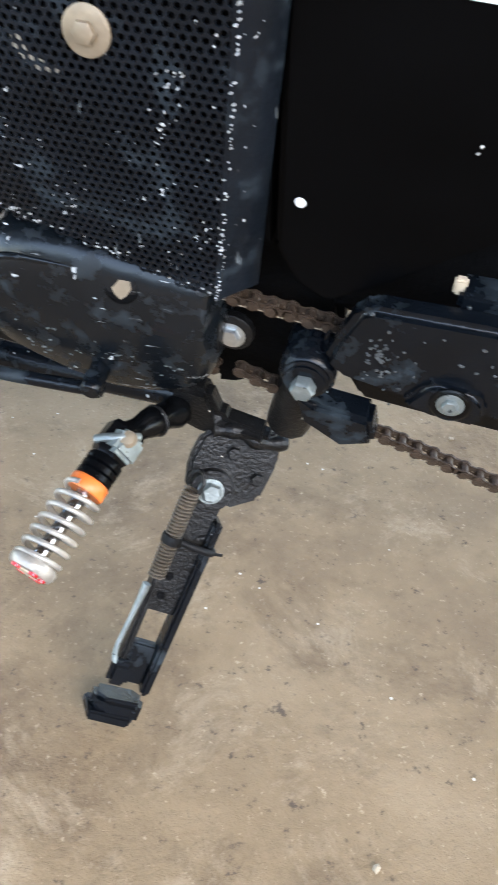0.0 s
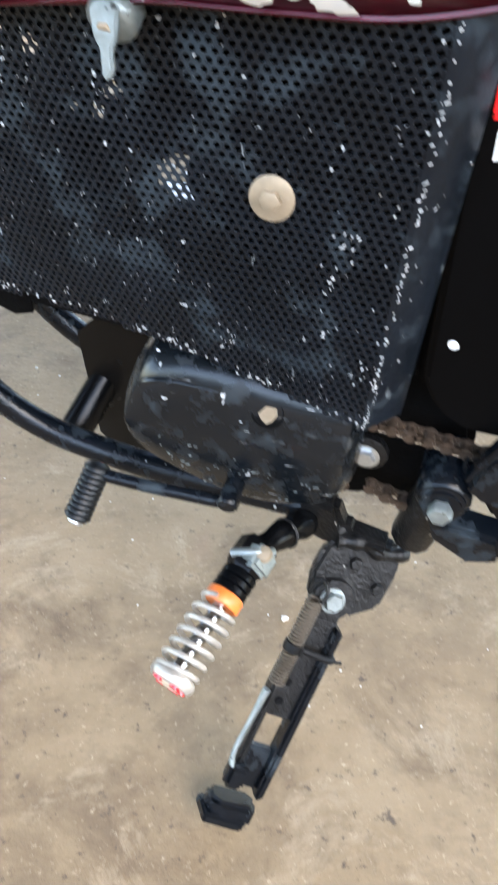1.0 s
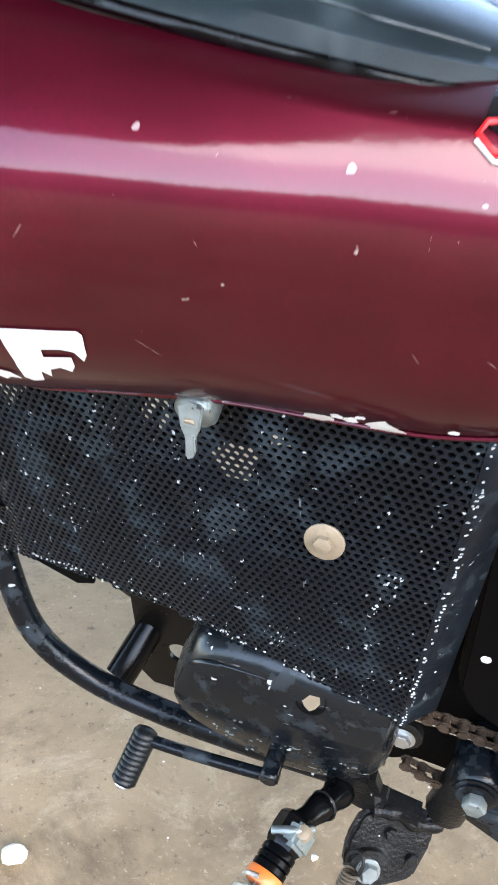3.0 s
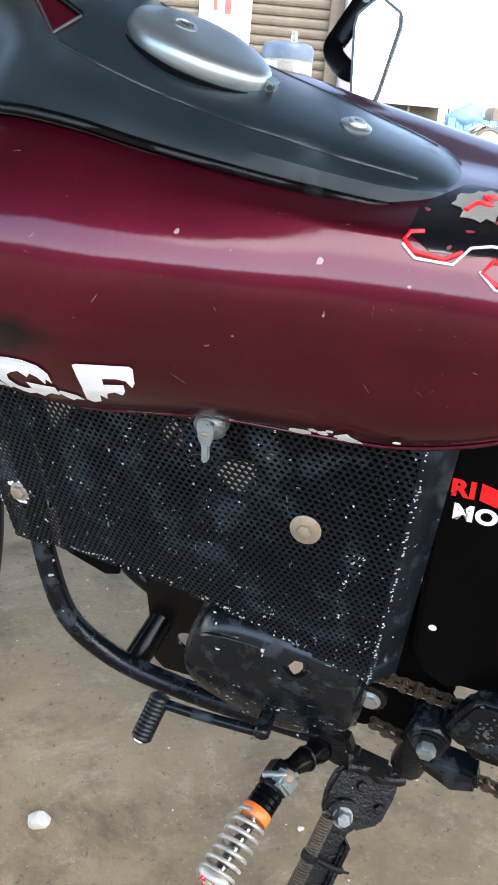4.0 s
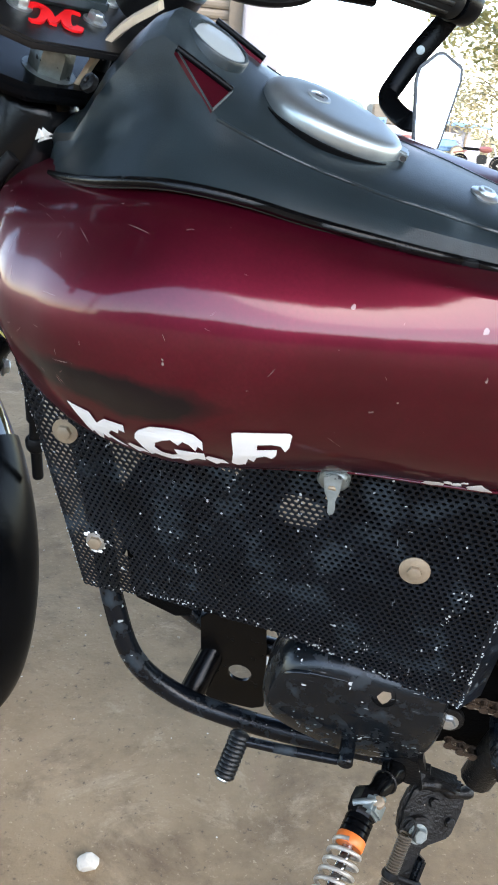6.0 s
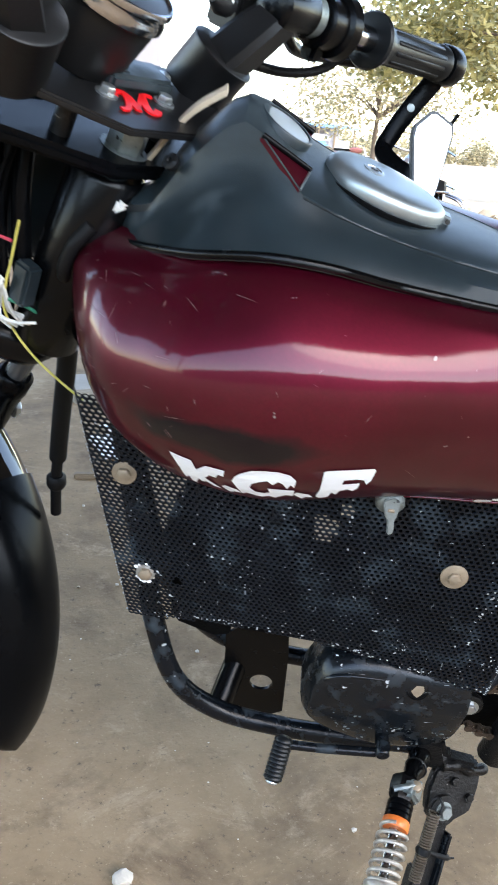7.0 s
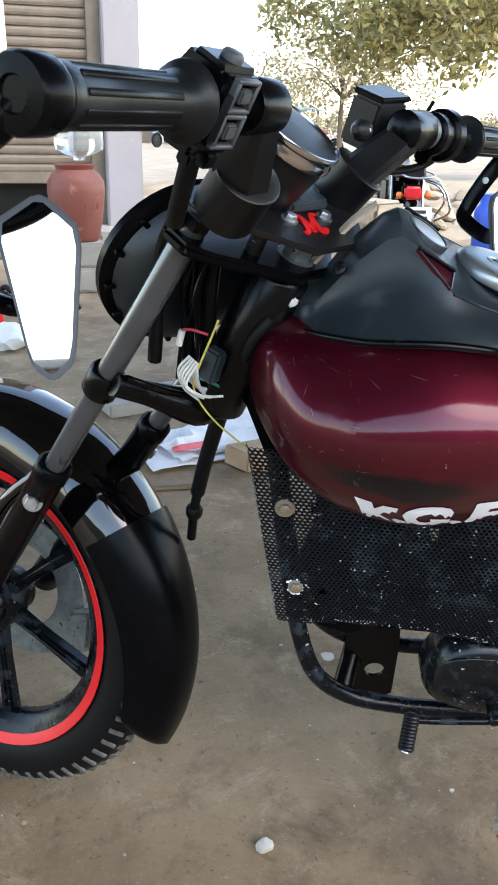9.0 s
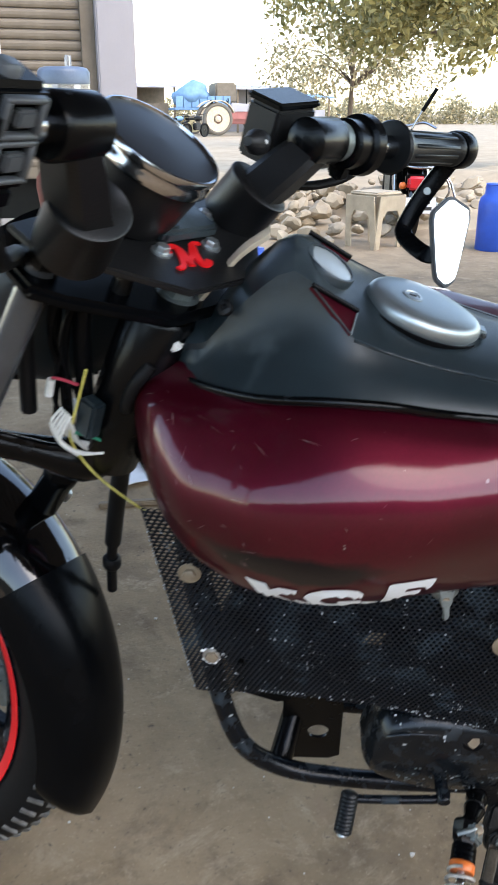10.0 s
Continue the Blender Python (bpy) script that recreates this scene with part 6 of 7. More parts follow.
for k in range(14):
    a = 2 * math.pi * k / 14
    part("lamp_tab", box(0.012, 0.006, 0.006, 0.001, None, 1), M_MATTE, lamp, "", HM @ Matrix.Rotation(a, 4, "Z") @ Matrix.Translation((0.094, 0, 0.008)))
part("lamp_clip", box(0.028, 0.004, 0.004, 0.001, None, 1), M_ALLOY, lamp, "", HM @ Matrix.Rotation(radians(75), 4, "Z") @ Matrix.Translation((0.086, 0, 0.006)))

# ---- wiring at the steering head ----
loom = empty("wiring")
loom.parent = bike
loom["label"] = "loose wiring and connectors at the steering head"
part("loom_sleeve", tube([st(0.06, 0.035, -0.05), st(0.04, 0.04, -0.10), st(0.022, 0.034, -0.15), st(0.012, 0.026, -0.19)], 0.008, 10), M_MATTE, loom)
part("loom_sleeve", tube([st(0.09, 0.02, -0.06), st(0.06, 0.036, -0.12), st(0.032, 0.04, -0.17), st(0.02, 0.03, -0.21)], 0.005, 10), M_MATTE, loom)
part("connector_block", box(0.020, 0.016, 0.036, 0.003), M_COVER, loom, "", ST @ pose(0.0, 0.040, -0.182, 0, 8, 0))
part("yellow_wire", tube([st(0.003, 0.066, -0.105), st(0.006, 0.058, -0.145), st(0.007, 0.055, -0.165), st(0.009, 0.047, -0.192), st(-0.002, 0.036, -0.212), st(-0.022, 0.024, -0.226), st(-0.044, 0.010, -0.236), st(-0.064, -0.004, -0.244)], 0.0011, 8), M_WIRE_Y, loom)
for k in range(6):
    part("pale_wire", tube([st(0.014 - 0.001 * k, 0.056, -0.168), st(0.018 - 0.003 * k, 0.052 - 0.002 * k, -0.186 - 0.0015 * k), st(0.008 - 0.002 * k, 0.040 - 0.003 * k, -0.196 - 0.002 * k), st(-0.004 - 0.002 * k, 0.022 - 0.002 * k, -0.198 + 0.003 * (k % 3))], 0.0015, 6), M_WIRE_W, loom)
for k in range(5):
    part("pale_wire", tube([st(0.020 - 0.003 * k, 0.058, -0.162), st(0.024 - 0.004 * k, 0.060, -0.182 - 0.002 * k), st(0.014 - 0.006 * k, 0.052, -0.200 + 0.002 * k), st(0.000 - 0.006 * k, 0.040, -0.208 + 0.006 * k)], 0.0013, 6), M_WIRE_W, loom)
part("green_wire", tube([st(0.004, 0.050, -0.180), st(-0.006, 0.034, -0.184), st(-0.014, 0.018, -0.192)], 0.0015, 6), M_WIRE_G, loom)
part("red_wire", tube([st(0.036, 0.062, -0.140), st(0.024, 0.064, -0.132), st(0.010, 0.060, -0.128)], 0.0014, 6), M_WIRE_R, loom)
part("crimp_sleeve", rod(st(0.037, 0.062, -0.142), st(0.034, 0.062, -0.158), 0.0035, 8), M_WIRE_W, loom)
rnd = random.Random(6)
for k in range(6):
    x0, y0 = rnd.uniform(0.045, 0.075), rnd.uniform(0.03, 0.06)
    part("black_wire", tube([st(x0, y0, -0.06), st(x0 - 0.01, y0 + rnd.uniform(-0.01, 0.012), -0.11), st(x0 - 0.03 + rnd.uniform(-0.01, 0.01), y0 + rnd.uniform(-0.015, 0.01), -0.16), st(rnd.uniform(0.0, 0.03), rnd.uniform(0.02, 0.05), -0.2)], rnd.uniform(0.0016, 0.003), 6), M_MATTE, loom)
part("white_plug", box(0.032, 0.012, 0.010, 0.002), M_WIRE_W, loom, "white plastic connector", Matrix.Translation((0.318, 0.020, 0.868)) @ pose(0, 0, 0, 10, 25, -12))
part("tank_hose", tube([(0.33, 0.03, 0.862), (0.345, 0.035, 0.845), (0.355, 0.03, 0.82), (0.352, 0.0, 0.80)], 0.006, 10), M_RUBBER, loom)

# ---- front wheel, fender ----
wheel = empty("front_wheel")
wheel.parent = bike
wheel["label"] = "front wheel with black alloy spokes and red rim stripe"
WM = WH @ pose(0, 0, 0, -90, 0, 0)
sec = [(0.226, 0.030), (0.236, 0.036), (0.252, 0.040), (0.270, 0.039), (0.284, 0.033), (0.294, 0.021), (0.2995, 0.008), (0.300, 0.0)]
part("tyre", lathe(sec[:-1] + [(r, -z) for r, z in sec[::-1]], 96, cap=False), M_RUBBER, wheel, "worn black tyre with tread grooves", WM)
bm = bmesh.new()
part("tyre_inner", lathe([(0.226, 0.030), (0.222, 0.0), (0.226, -0.030)], 64, cap=False), M_RUBBER, wheel, "", WM)
tread = bpy.data.meshes.new("tread_block")
tb = prism([(-0.0055, -0.004), (0.0055, -0.004), (0.0075, 0.024), (-0.0025, 0.024)], -0.001, 0.0032, 0.0006, None, 1)
tb.to_mesh(tread)
tb.free()
tread.materials.append(M_TREAD)
for k in range(72):
    a = 2 * math.pi * k / 72
    for s in (1, -1):
        ob = new("tread_block", tread)
        ob.parent = wheel
        q = WM @ Matrix.Rotation(a + (0.5 * math.pi / 72 if s < 0 else 0), 4, "Z") @ Matrix.Translation((0.2945, 0, 0.0145 * s))
        ob.matrix_local = q @ Matrix(((0, 0, 1, 0), (1, 0, 0, 0), (0, s, 0, 0), (0, 0, 0, 1))) @ pose(0, 0, 0, -38, 0, 0) @ Matrix.Translation((0, -0.008, -0.001))
bar_mesh = bpy.data.meshes.new("tread_bar")
tb = prism([(-0.0042, -0.011), (0.0030, -0.011), (0.0042, 0.011), (-0.0030, 0.011)], -0.001, 0.0030, 0.0006, None, 1)
tb.to_mesh(bar_mesh)
tb.free()
bar_mesh.materials.append(M_TREAD)
for k in range(66):
    for s in (1, -1):
        ob = new("tread_bar", bar_mesh)
        ob.parent = wheel
        q = WM @ Matrix.Rotation(2 * math.pi * (k + (0.5 if s < 0 else 0)) / 66, 4, "Z") @ Matrix.Translation((0.2835, 0, 0.0325 * s))
        ob.matrix_local = q @ Matrix(((0, 0, 1, 0), (1, 0, 0, 0), (0, s, 0, 0), (0, 0, 0, 1))) @ pose(0, 0, 0, -62, 0, 12)
rim = part("rim", lathe([(0.222, 0.034), (0.229, 0.036), (0.231, 0.030), (0.222, 0.026), (0.205, 0.014), (0.200, 0.0), (0.205, -0.014), (0.222, -0.026), (0.231, -0.030), (0.229, -0.036), (0.222, -0.034), (0.205, -0.024), (0.190, -0.014), (0.186, 0.0), (0.190, 0.014), (0.205, 0.024), (0.222, 0.034)], 72, cap=False), M_BLACK, wheel, "black alloy rim", WM)
for s in (1, -1):
    part("rim_stripe", lathe([(0.2135, 0.0302 * s), (0.2145, 0.0312 * s), (0.2285, 0.0372 * s), (0.2295, 0.0362 * s)], 72, cap=False), M_RED, rim, "red rim stripe", WM)
part("hub", lathe([(0.02, 0.05), (0.036, 0.046), (0.036, 0.02), (0.048, 0.016), (0.048, -0.016), (0.036, -0.02), (0.036, -0.046), (0.02, -0.05)], 32), M_BLACK, wheel, "", WM)
part("axle", rod((0, 0, -0.1), (0, 0, 0.1), 0.008, 12), M_ZINC, wheel, "", WM)
for k in range(6):
    a = radians(60 * k + 38)
    sp = prism([(0.04, -0.012), (0.10, -0.0095), (0.192, -0.013), (0.192, 0.013), (0.10, 0.0095), (0.04, 0.012)], -0.011, 0.011, 0.004)
    spoke = part("spoke", sp, M_BLACK, wheel, "", WM @ Matrix.Rotation(a, 4, "Z"))
    part("spoke_ridge", prism([(0.06, -0.003), (0.18, -0.003), (0.18, 0.003), (0.06, 0.003)], 0.0108, 0.0150, 0.0012, WM @ Matrix.Rotation(a, 4, "Z"), 1), M_BLACK, spoke)
disc = part("brake_disc", lathe([(0.07, -0.058), (0.12, -0.058), (0.12, -0.062), (0.07, -0.062), (0.07, -0.058)], 48, cap=False), M_ALLOY, wheel, "steel brake disc", WM)
part("brake_caliper", prism([(-0.10, 0.015), (-0.145, 0.0), (-0.14, 0.075), (-0.105, 0.09), (-0.085, 0.06)], -0.045, -0.085, 0.008, WM), M_ALLOY, wheel, "grey brake caliper")

fender = empty("front_fender")
fender.parent = bike
fender["label"] = "gloss black front fender with matte rear flap"


def fender_strip(a0, a1, r, half, drop, steps, thick=0.003, taper=None):
    rings_ = []
    for i in range(steps + 1):
        t = i / steps
        a = radians(a0 + (a1 - a0) * t)
        hw = half * (taper(t) if taper else 1)
        ring = []
        for side, rr in ((1, r), (-1, r - thick)):
            prof_ = []
            for j in range(17):
                u = -1 + 2 * j / 16
                x = hw * math.sin(u * math.pi / 2 * 0.98)
                d = drop * (hw / half) * (1 - math.cos(u * math.pi / 2)) ** 1.25
                q = rr - d
                prof_.append(wh(q * math.cos(a), x, q * math.sin(a)))
            ring += prof_ if side > 0 else prof_[::-1]
        rings_.append(ring)
    return loft(rings_)


part("fender_shell", fender_strip(40, 147, 0.346, 0.070, 0.072, 40), M_GLOSS, fender, "gloss black shell", smooth=60)
part("fender_flap", fender_strip(144, 204, 0.349, 0.072, 0.070, 48, 0.003, lambda t: (1 - 0.20 * t ** 1.3) * (1 if t < 0.84 else max(0.10, math.sqrt(max(0.0, 1 - ((t - 0.84) / 0.1603) ** 2.4))))), M_MATTE, fender, "matte black rear flap", smooth=60)
for s in (1, -1):
    part("fender_stay", tube([wh(-0.05, 0.075 * s, 0.13), wh(-0.09, 0.073 * s, 0.20), wh(-0.16, 0.066 * s, 0.26)], 0.011, 10), M_GLOSS, fender)
    part("leg_stripe", lathe([(0.0232, 0.0), (0.0234, 0.0004), (0.0234, 0.006), (0.0232, 0.0064)], 22, cap=False), M_RED, fender, "", frame_to(wh(-0.043, 0.087 * s, 0.125), wh(-0.036, 0.0865 * s, 0.07)))
    part("fender_lug", box(0.05, 0.012, 0.05, 0.005), M_MATTE, fender, "", WH @ pose(-0.055, 0.074 * s, 0.10))
part("hanging_strut", tube([(0.378, -0.045, 0.72), (0.391, -0.068, 0.665), (0.408, -0.090, 0.59), (0.420, -0.104, 0.53)], 0.0098, 12), M_RUBBER, bike, "black rubber-sleeved cable with boot")
part("cable_end", tube([(0.419, -0.103, 0.535), (0.426, -0.108, 0.495), (0.432, -0.112, 0.44)], 0.0065, 10), M_RUBBER, bike)
part("cable_boot", lathe([(0.008, 0), (0.0115, 0.004), (0.0115, 0.014), (0.0095, 0.018), (0.008, 0.02)], 14), M_RUBBER, bike, "", frame_to((0.425, -0.107, 0.502), (0.428, -0.110, 0.47)))


# ---- ground ----
def ground_height(x, y):
    d = math.hypot(x + 0.2, y - 1.0)
    h = 0.004 * noise.noise(Vector((x * 2.5, y * 2.5, 0))) + 0.0025 * noise.noise(Vector((x * 9, y * 9, 5)))
    if d > 4:
        h += min(1, (d - 4) / 6) * 0.12 * noise.noise(Vector((x * 0.35, y * 0.35, 2)))
    if d > 40:
        h *= max(0, 1 - (d - 40) / 20)
    return h


bm = bmesh.new()
xs = sorted({round(s * v, 3) for v in [0.05 * k for k in range(41)] + [2.2, 2.5, 2.9, 3.4, 4, 4.8, 5.8, 7, 8.5, 10, 12, 15, 19, 24, 30, 40, 60, 100, 200, 500, 1500] for s in (1, -1)})
ys = sorted({round(1 + s * v, 3) for v in [0.05 * k for k in range(41)] + [2.2, 2.5, 2.9, 3.4, 4, 4.8, 5.8, 7, 8.5, 10, 12, 15, 19, 24, 30, 40, 60, 100, 200, 500, 1500] for s in (1, -1)})
grid_ = [[bm.verts.new((x - 0.2, y, ground_height(x - 0.2, y))) for y in ys] for x in xs]
for i in range(len(xs) - 1):
    for j in range(len(ys) - 1):
        bm.faces.new((grid_[i][j], grid_[i + 1][j], grid_[i + 1][j + 1], grid_[i][j + 1]))
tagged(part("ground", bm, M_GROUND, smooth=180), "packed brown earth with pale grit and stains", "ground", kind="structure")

# ---- unseen tin roof added to cut the sky light, open on all sides ----
roof = empty("ceiling", Matrix.Translation((0, 1.0, 2.9)))
tagged(roof, "unseen tin roof on posts, added to screen the sky over the yard", "roof", kind="structure")
bm = bmesh.new()
nx = 160
up_, dn = [], []
for i in range(nx + 1):
    x = -6 + 12 * i / nx
    z = 0.02 * math.sin(i * math.pi / 2)
    up_.append((bm.verts.new((x, -3.0, z - 0.06)), bm.verts.new((x, 2.2, z + 0.25))))
    dn.append((bm.verts.new((x, -3.0, z - 0.064)), bm.verts.new((x, 2.2, z + 0.246))))
for a, b in ((up_, up_), (dn, dn)):
    for i in range(nx):
        bm.faces.new((a[i][0], a[i + 1][0], a[i + 1][1], a[i][1]))
part("roof_sheet", bm, M_ROOF, roof)
for y in (-2.8, -1.2, 0.4, 2.0):
    part("purlin", box(12, 0.06, 0.08, 0.004), M_ROOF, roof, "", Matrix.Translation((0, y, -0.165 + 0.06 * (y + 3))))
for x in (-5.8, 5.8):
    for y in (-2.8, 2.0):
        part("post", box(0.08, 0.08, 2.8, 0.004), M_ROOF, roof, "", Matrix.Translation((x, y, -2.95)))

# ---- shop front with pillar and rolling shutter ----
shop = empty("wall_north", Matrix.Translation((0, 7.4, 0)))
tagged(shop, "whitewashed shop front with rolling shutter", "wall", kind="structure")


def at(x, y, z):
    return Matrix.Translation((x, y, z))


part("pillar", box(0.30, 0.34, 4.2, 0.012), M_WALL, shop, "whitewashed square pillar", at(0.375, 0.17, 0.0))
part("pillar", box(0.30, 0.34, 4.2, 0.012), M_WALL, shop, "whitewashed square pillar", at(-2.62, 0.17, 0.0))
part("side_wall", box(0.18, 4.0, 4.2, 0.0), M_WALL, shop, "", at(0.42, 2.36, 0.0))
part("lintel", box(2.70, 0.30, 0.5, 0.01), M_WALL, shop, "", at(-1.125, 0.2, 3.7))
part("back_wall", box(6.0, 0.2, 4.2, 0.0), M_WALL, shop, "", at(-2.4, 4.5, 0.0))
part("wall_panel", box(2.2, 0.24, 4.2, 0.0), M_WALL, shop, "", at(-3.88, 0.2, 0.0))
part("shutter_guide", box(0.11, 0.08, 3.7, 0.004), M_SHUT, shop, "grey steel shutter guide", at(0.17, 0.16, 0.0))
part("shutter_guide", box(0.11, 0.08, 3.7, 0.004), M_SHUT, shop, "grey steel shutter guide", at(-2.42, 0.16, 0.0))
slat = bpy.data.meshes.new("shutter_slat")
sb = bmesh.new()
prof = [(0.0, -0.037), (-0.012, -0.030), (-0.018, -0.012), (-0.018, 0.010), (-0.010, 0.028), (0.0, 0.036), (0.004, 0.036), (0.004, -0.037)]
loft([[(x, a, b) for a, b in prof] for x in (-1.24, 1.24)], bm=sb)
sb.to_mesh(slat)
sb.free()
slat.materials.append(M_SHUT)
for k in range(43):
    o = new("shutter_slat", slat)
    o.parent = shop
    o.matrix_local = at(-1.125, 0.2, 0.62 + 0.0745 * k)
part("bottom_rail", box(2.48, 0.05, 0.09, 0.006), M_SHUT, shop, "", at(-1.125, 0.2, 0.50))
# a dark box stands in for the unlit space under the shutter
part("dark_opening", box(2.6, 0.1, 0.55, 0), M_DARK, shop, "", at(-1.125, 0.9, 0.0))
part("plinth", box(3.6, 1.1, 0.16, 0.02), M_CONC, shop, "rough concrete step", at(-1.1, -0.1, 0.0))

part("notice_panel", box(0.42, 0.02, 2.2, 0.003), M_PAPER, shop, "white notice panel with red marks", at(-0.72, 0.16, 0.9))
for k, (x, z, w, h) in enumerate(((-0.80, 1.28, 0.02, 0.16), (-0.72, 1.30, 0.02, 0.14), (-0.65, 1.24, 0.03, 0.10), (-0.80, 1.62, 0.03, 0.16), (-0.70, 1.60, 0.05, 0.12))):
    part("notice_mark", box(w, 0.004, h, 0.001), M_REDFAR, shop, "", at(x, 0.147, z))
# unseen wall added to the south to darken and narrow sky reflections
south = empty("wall_south", Matrix.Translation((0, -6.0, 0)))
tagged(south, "plain unseen wall added across the yard to cut low sky light", "wall", kind="structure")
part("wall_face", box(26, 0.24, 1.7, 0.01), M_SHUT, south)
part("coping", box(26.2, 0.34, 0.08, 0.01), M_CONC, south, "", Matrix.Translation((0, 0, 1.7)))

# ---- water pot on blocks ----
for k, (x, y, z, sx, sy, rot) in enumerate(((-0.27, 5.38, 0.0, 0.40, 0.32, 4), (-0.26, 5.40, 0.15, 0.36, 0.30, -3), (0.06, 5.85, 0.0, 0.30, 0.26, 8), (0.07, 5.88, 0.15, 0.27, 0.22, 2))):
    tagged(part("concrete_block", box(sx, sy, 0.15, 0.018), M_CONC, None, "", pose(x, y, z, 0, 0, rot)), "pale worn concrete block of a low stack", "block", "stacked blocks")
PX, PY = -0.235, 5.40
pot = part("clay_pot", lathe([(0.115, 0), (0.125, 0.008), (0.135, 0.03), (0.152, 0.12), (0.166, 0.22), (0.176, 0.30), (0.170, 0.355), (0.145, 0.395), (0.118, 0.415), (0.112, 0.425), (0.120, 0.440), (0.124, 0.452), (0.112, 0.458), (0.095, 0.45)], 44), M_CLAY, None, "", at(PX, PY, 0.30))
tagged(pot, "red clay water pot with a rounded shoulder on blocks", "pot")
for k in range(4):
    part("raised_mark", box(0.014, 0.006, 0.035, 0.002), M_CLAY, pot, "", at(PX + 0.03 + 0.026 * k, PY - 0.162 + 0.012 * k, 0.50))
jar = part("water_jar", lathe([(0.03, 0.0), (0.035, 0.02), (0.09, 0.035), (0.140, 0.06), (0.148, 0.09), (0.146, 0.20), (0.141, 0.21), (0.146, 0.22), (0.148, 0.34), (0.147, 0.40)], 40, cap=False), M_JAR, None, "", at(PX + 0.03, PY, 0.775))
tagged(jar, "upturned clear plastic water jar with blue base on the pot", "water jar")
part("jar_base", lathe([(0.1485, 0.39), (0.1495, 0.405), (0.1485, 0.455), (0.135, 0.475), (0.11, 0.482), (0.0, 0.476)], 40), M_JARTOP, jar, "dusty blue base", at(PX + 0.03, PY, 0.775))
part("jar_spout", lathe([(0.02, 0.47), (0.02, 0.535), (0.016, 0.545), (0.0, 0.545)], 18), M_JAR, jar, "", at(PX + 0.06, PY, 0.775))

# ---- things on the ground behind the motorcycle ----
def sheet(name, label, w, h, x, y, rot, material, seed, crumple=0.02, z=0.004):
    bm = bmesh.new()
    n = 10
    g = [[bm.verts.new(((i / n - 0.5) * w, (j / n - 0.5) * h, z + crumple * (0.6 + noise.noise(Vector((i * 0.5, j * 0.5, seed)))) * (0.4 + abs(noise.noise(Vector((seed, i * 0.9, j * 0.9))))))) for j in range(n + 1)] for i in range(n + 1)]
    for i in range(n):
        for j in range(n):
            bm.faces.new((g[i][j], g[i + 1][j], g[i + 1][j + 1], g[i][j + 1]))
    ob = part(name, bm, material, None, "", pose(x, y, 0, 0, 0, rot), 30)
    ob.modifiers.new("thick", "SOLIDIFY").thickness = 0.001
    return tagged(ob, label, name.replace("_", " "))


sheet("newspaper", "crumpled white printed paper on the dirt", 0.42, 0.26, -0.10, 2.50, 20, M_PAPER, 3, 0.05)
sheet("newspaper", "crumpled white printed paper on the dirt", 0.30, 0.22, 0.12, 2.62, -30, M_PAPER, 8, 0.06)
p_ = sheet("paper_sheet", "white sheet with a red print on the dirt", 0.30, 0.2, -0.22, 2.40, 10, M_PAPER, 5, 0.02)
part("red_print", box(0.14, 0.05, 0.001), M_RED, p_, "", pose(-0.2, 2.39, 0.036, 0, 0, 10))
tagged(part("cardboard_piece", box(0.16, 0.11, 0.06, 0.004), M_CARD, None, "", pose(-0.03, 2.28, 0.0, 0, 6, 25)), "folded brown cardboard piece on the ground", "cardboard")
tagged(part("grey_board", box(0.36, 0.2, 0.05, 0.006), M_CONC, None, "", pose(-0.25, 2.95, 0.0, 0, 0, 12)), "grey board lying on the ground", "board")
tagged(part("stick", box(0.2, 0.022, 0.015, 0.003), M_WOOD, None, "", pose(-0.34, 2.16, 0.0, 0, 0, -6)), "short weathered stick on the dirt", "stick")


def stone(r, x, y, seed, material, label, flat=0.7, cat="stone", group=""):
    ob = part("stone", lump(r, seed, 0.4, flat), material, None, "", pose(x, y, r * flat * 0.55, 0, 0, seed * 37), 30)
    return tagged(ob, label, cat, group)


stone(0.0155, -0.451, 0.845, 3, M_PALE, "small pale broken stone on the dirt", 0.8)
tagged(part("plaster_flake", lump(0.016, 12, 0.5, 0.25), M_PALE, None, "", pose(-0.19, 1.26, 0.006, 0, 0, 40), 30), "white plaster flake on the dirt", "flake")
rnd = random.Random(21)
for k in range(46):
    x, y = rnd.uniform(-1.1, 0.6), rnd.uniform(0.25, 2.2)
    tagged(part("pebble", lump(rnd.uniform(0.0022, 0.006), 50 + k, 0.4, 0.7, 1), rnd.choice((M_PALE, M_STONE, M_STONE)), None, "", pose(x, y, 0.003), 30), "tiny pebble on the packed earth", "pebble", "scattered pebbles")
# parts heap by the blocks
for k in range(16):
    x, y = -0.62 + rnd.uniform(-0.25, 0.3), 4.85 + rnd.uniform(-0.25, 0.25)
    a = Vector((x, y, 0.02 + rnd.uniform(0, 0.05)))
    b = a + Vector((rnd.uniform(-0.14, 0.14), rnd.uniform(-0.1, 0.1), rnd.uniform(0, 0.06)))
    tagged(part("scrap_part", tube([a, a.lerp(b, 0.5) + Vector((0, 0, 0.03)), b], rnd.uniform(0.006, 0.02), 8, 4), rnd.choice((M_GREASE, M_RUBBER, M_ENGINE)), None), "greasy scrap motorcycle part in a heap", "scrap", "scrap heap")
tagged(part("plastic_funnel", lathe([(0.012, 0), (0.014, 0.04), (0.05, 0.10), (0.052, 0.102), (0.048, 0.1)], 20), M_PINK, None, "", pose(-0.44, 4.7, 0.045, 0, 92, 150)), "magenta plastic funnel lying by the scrap", "funnel")
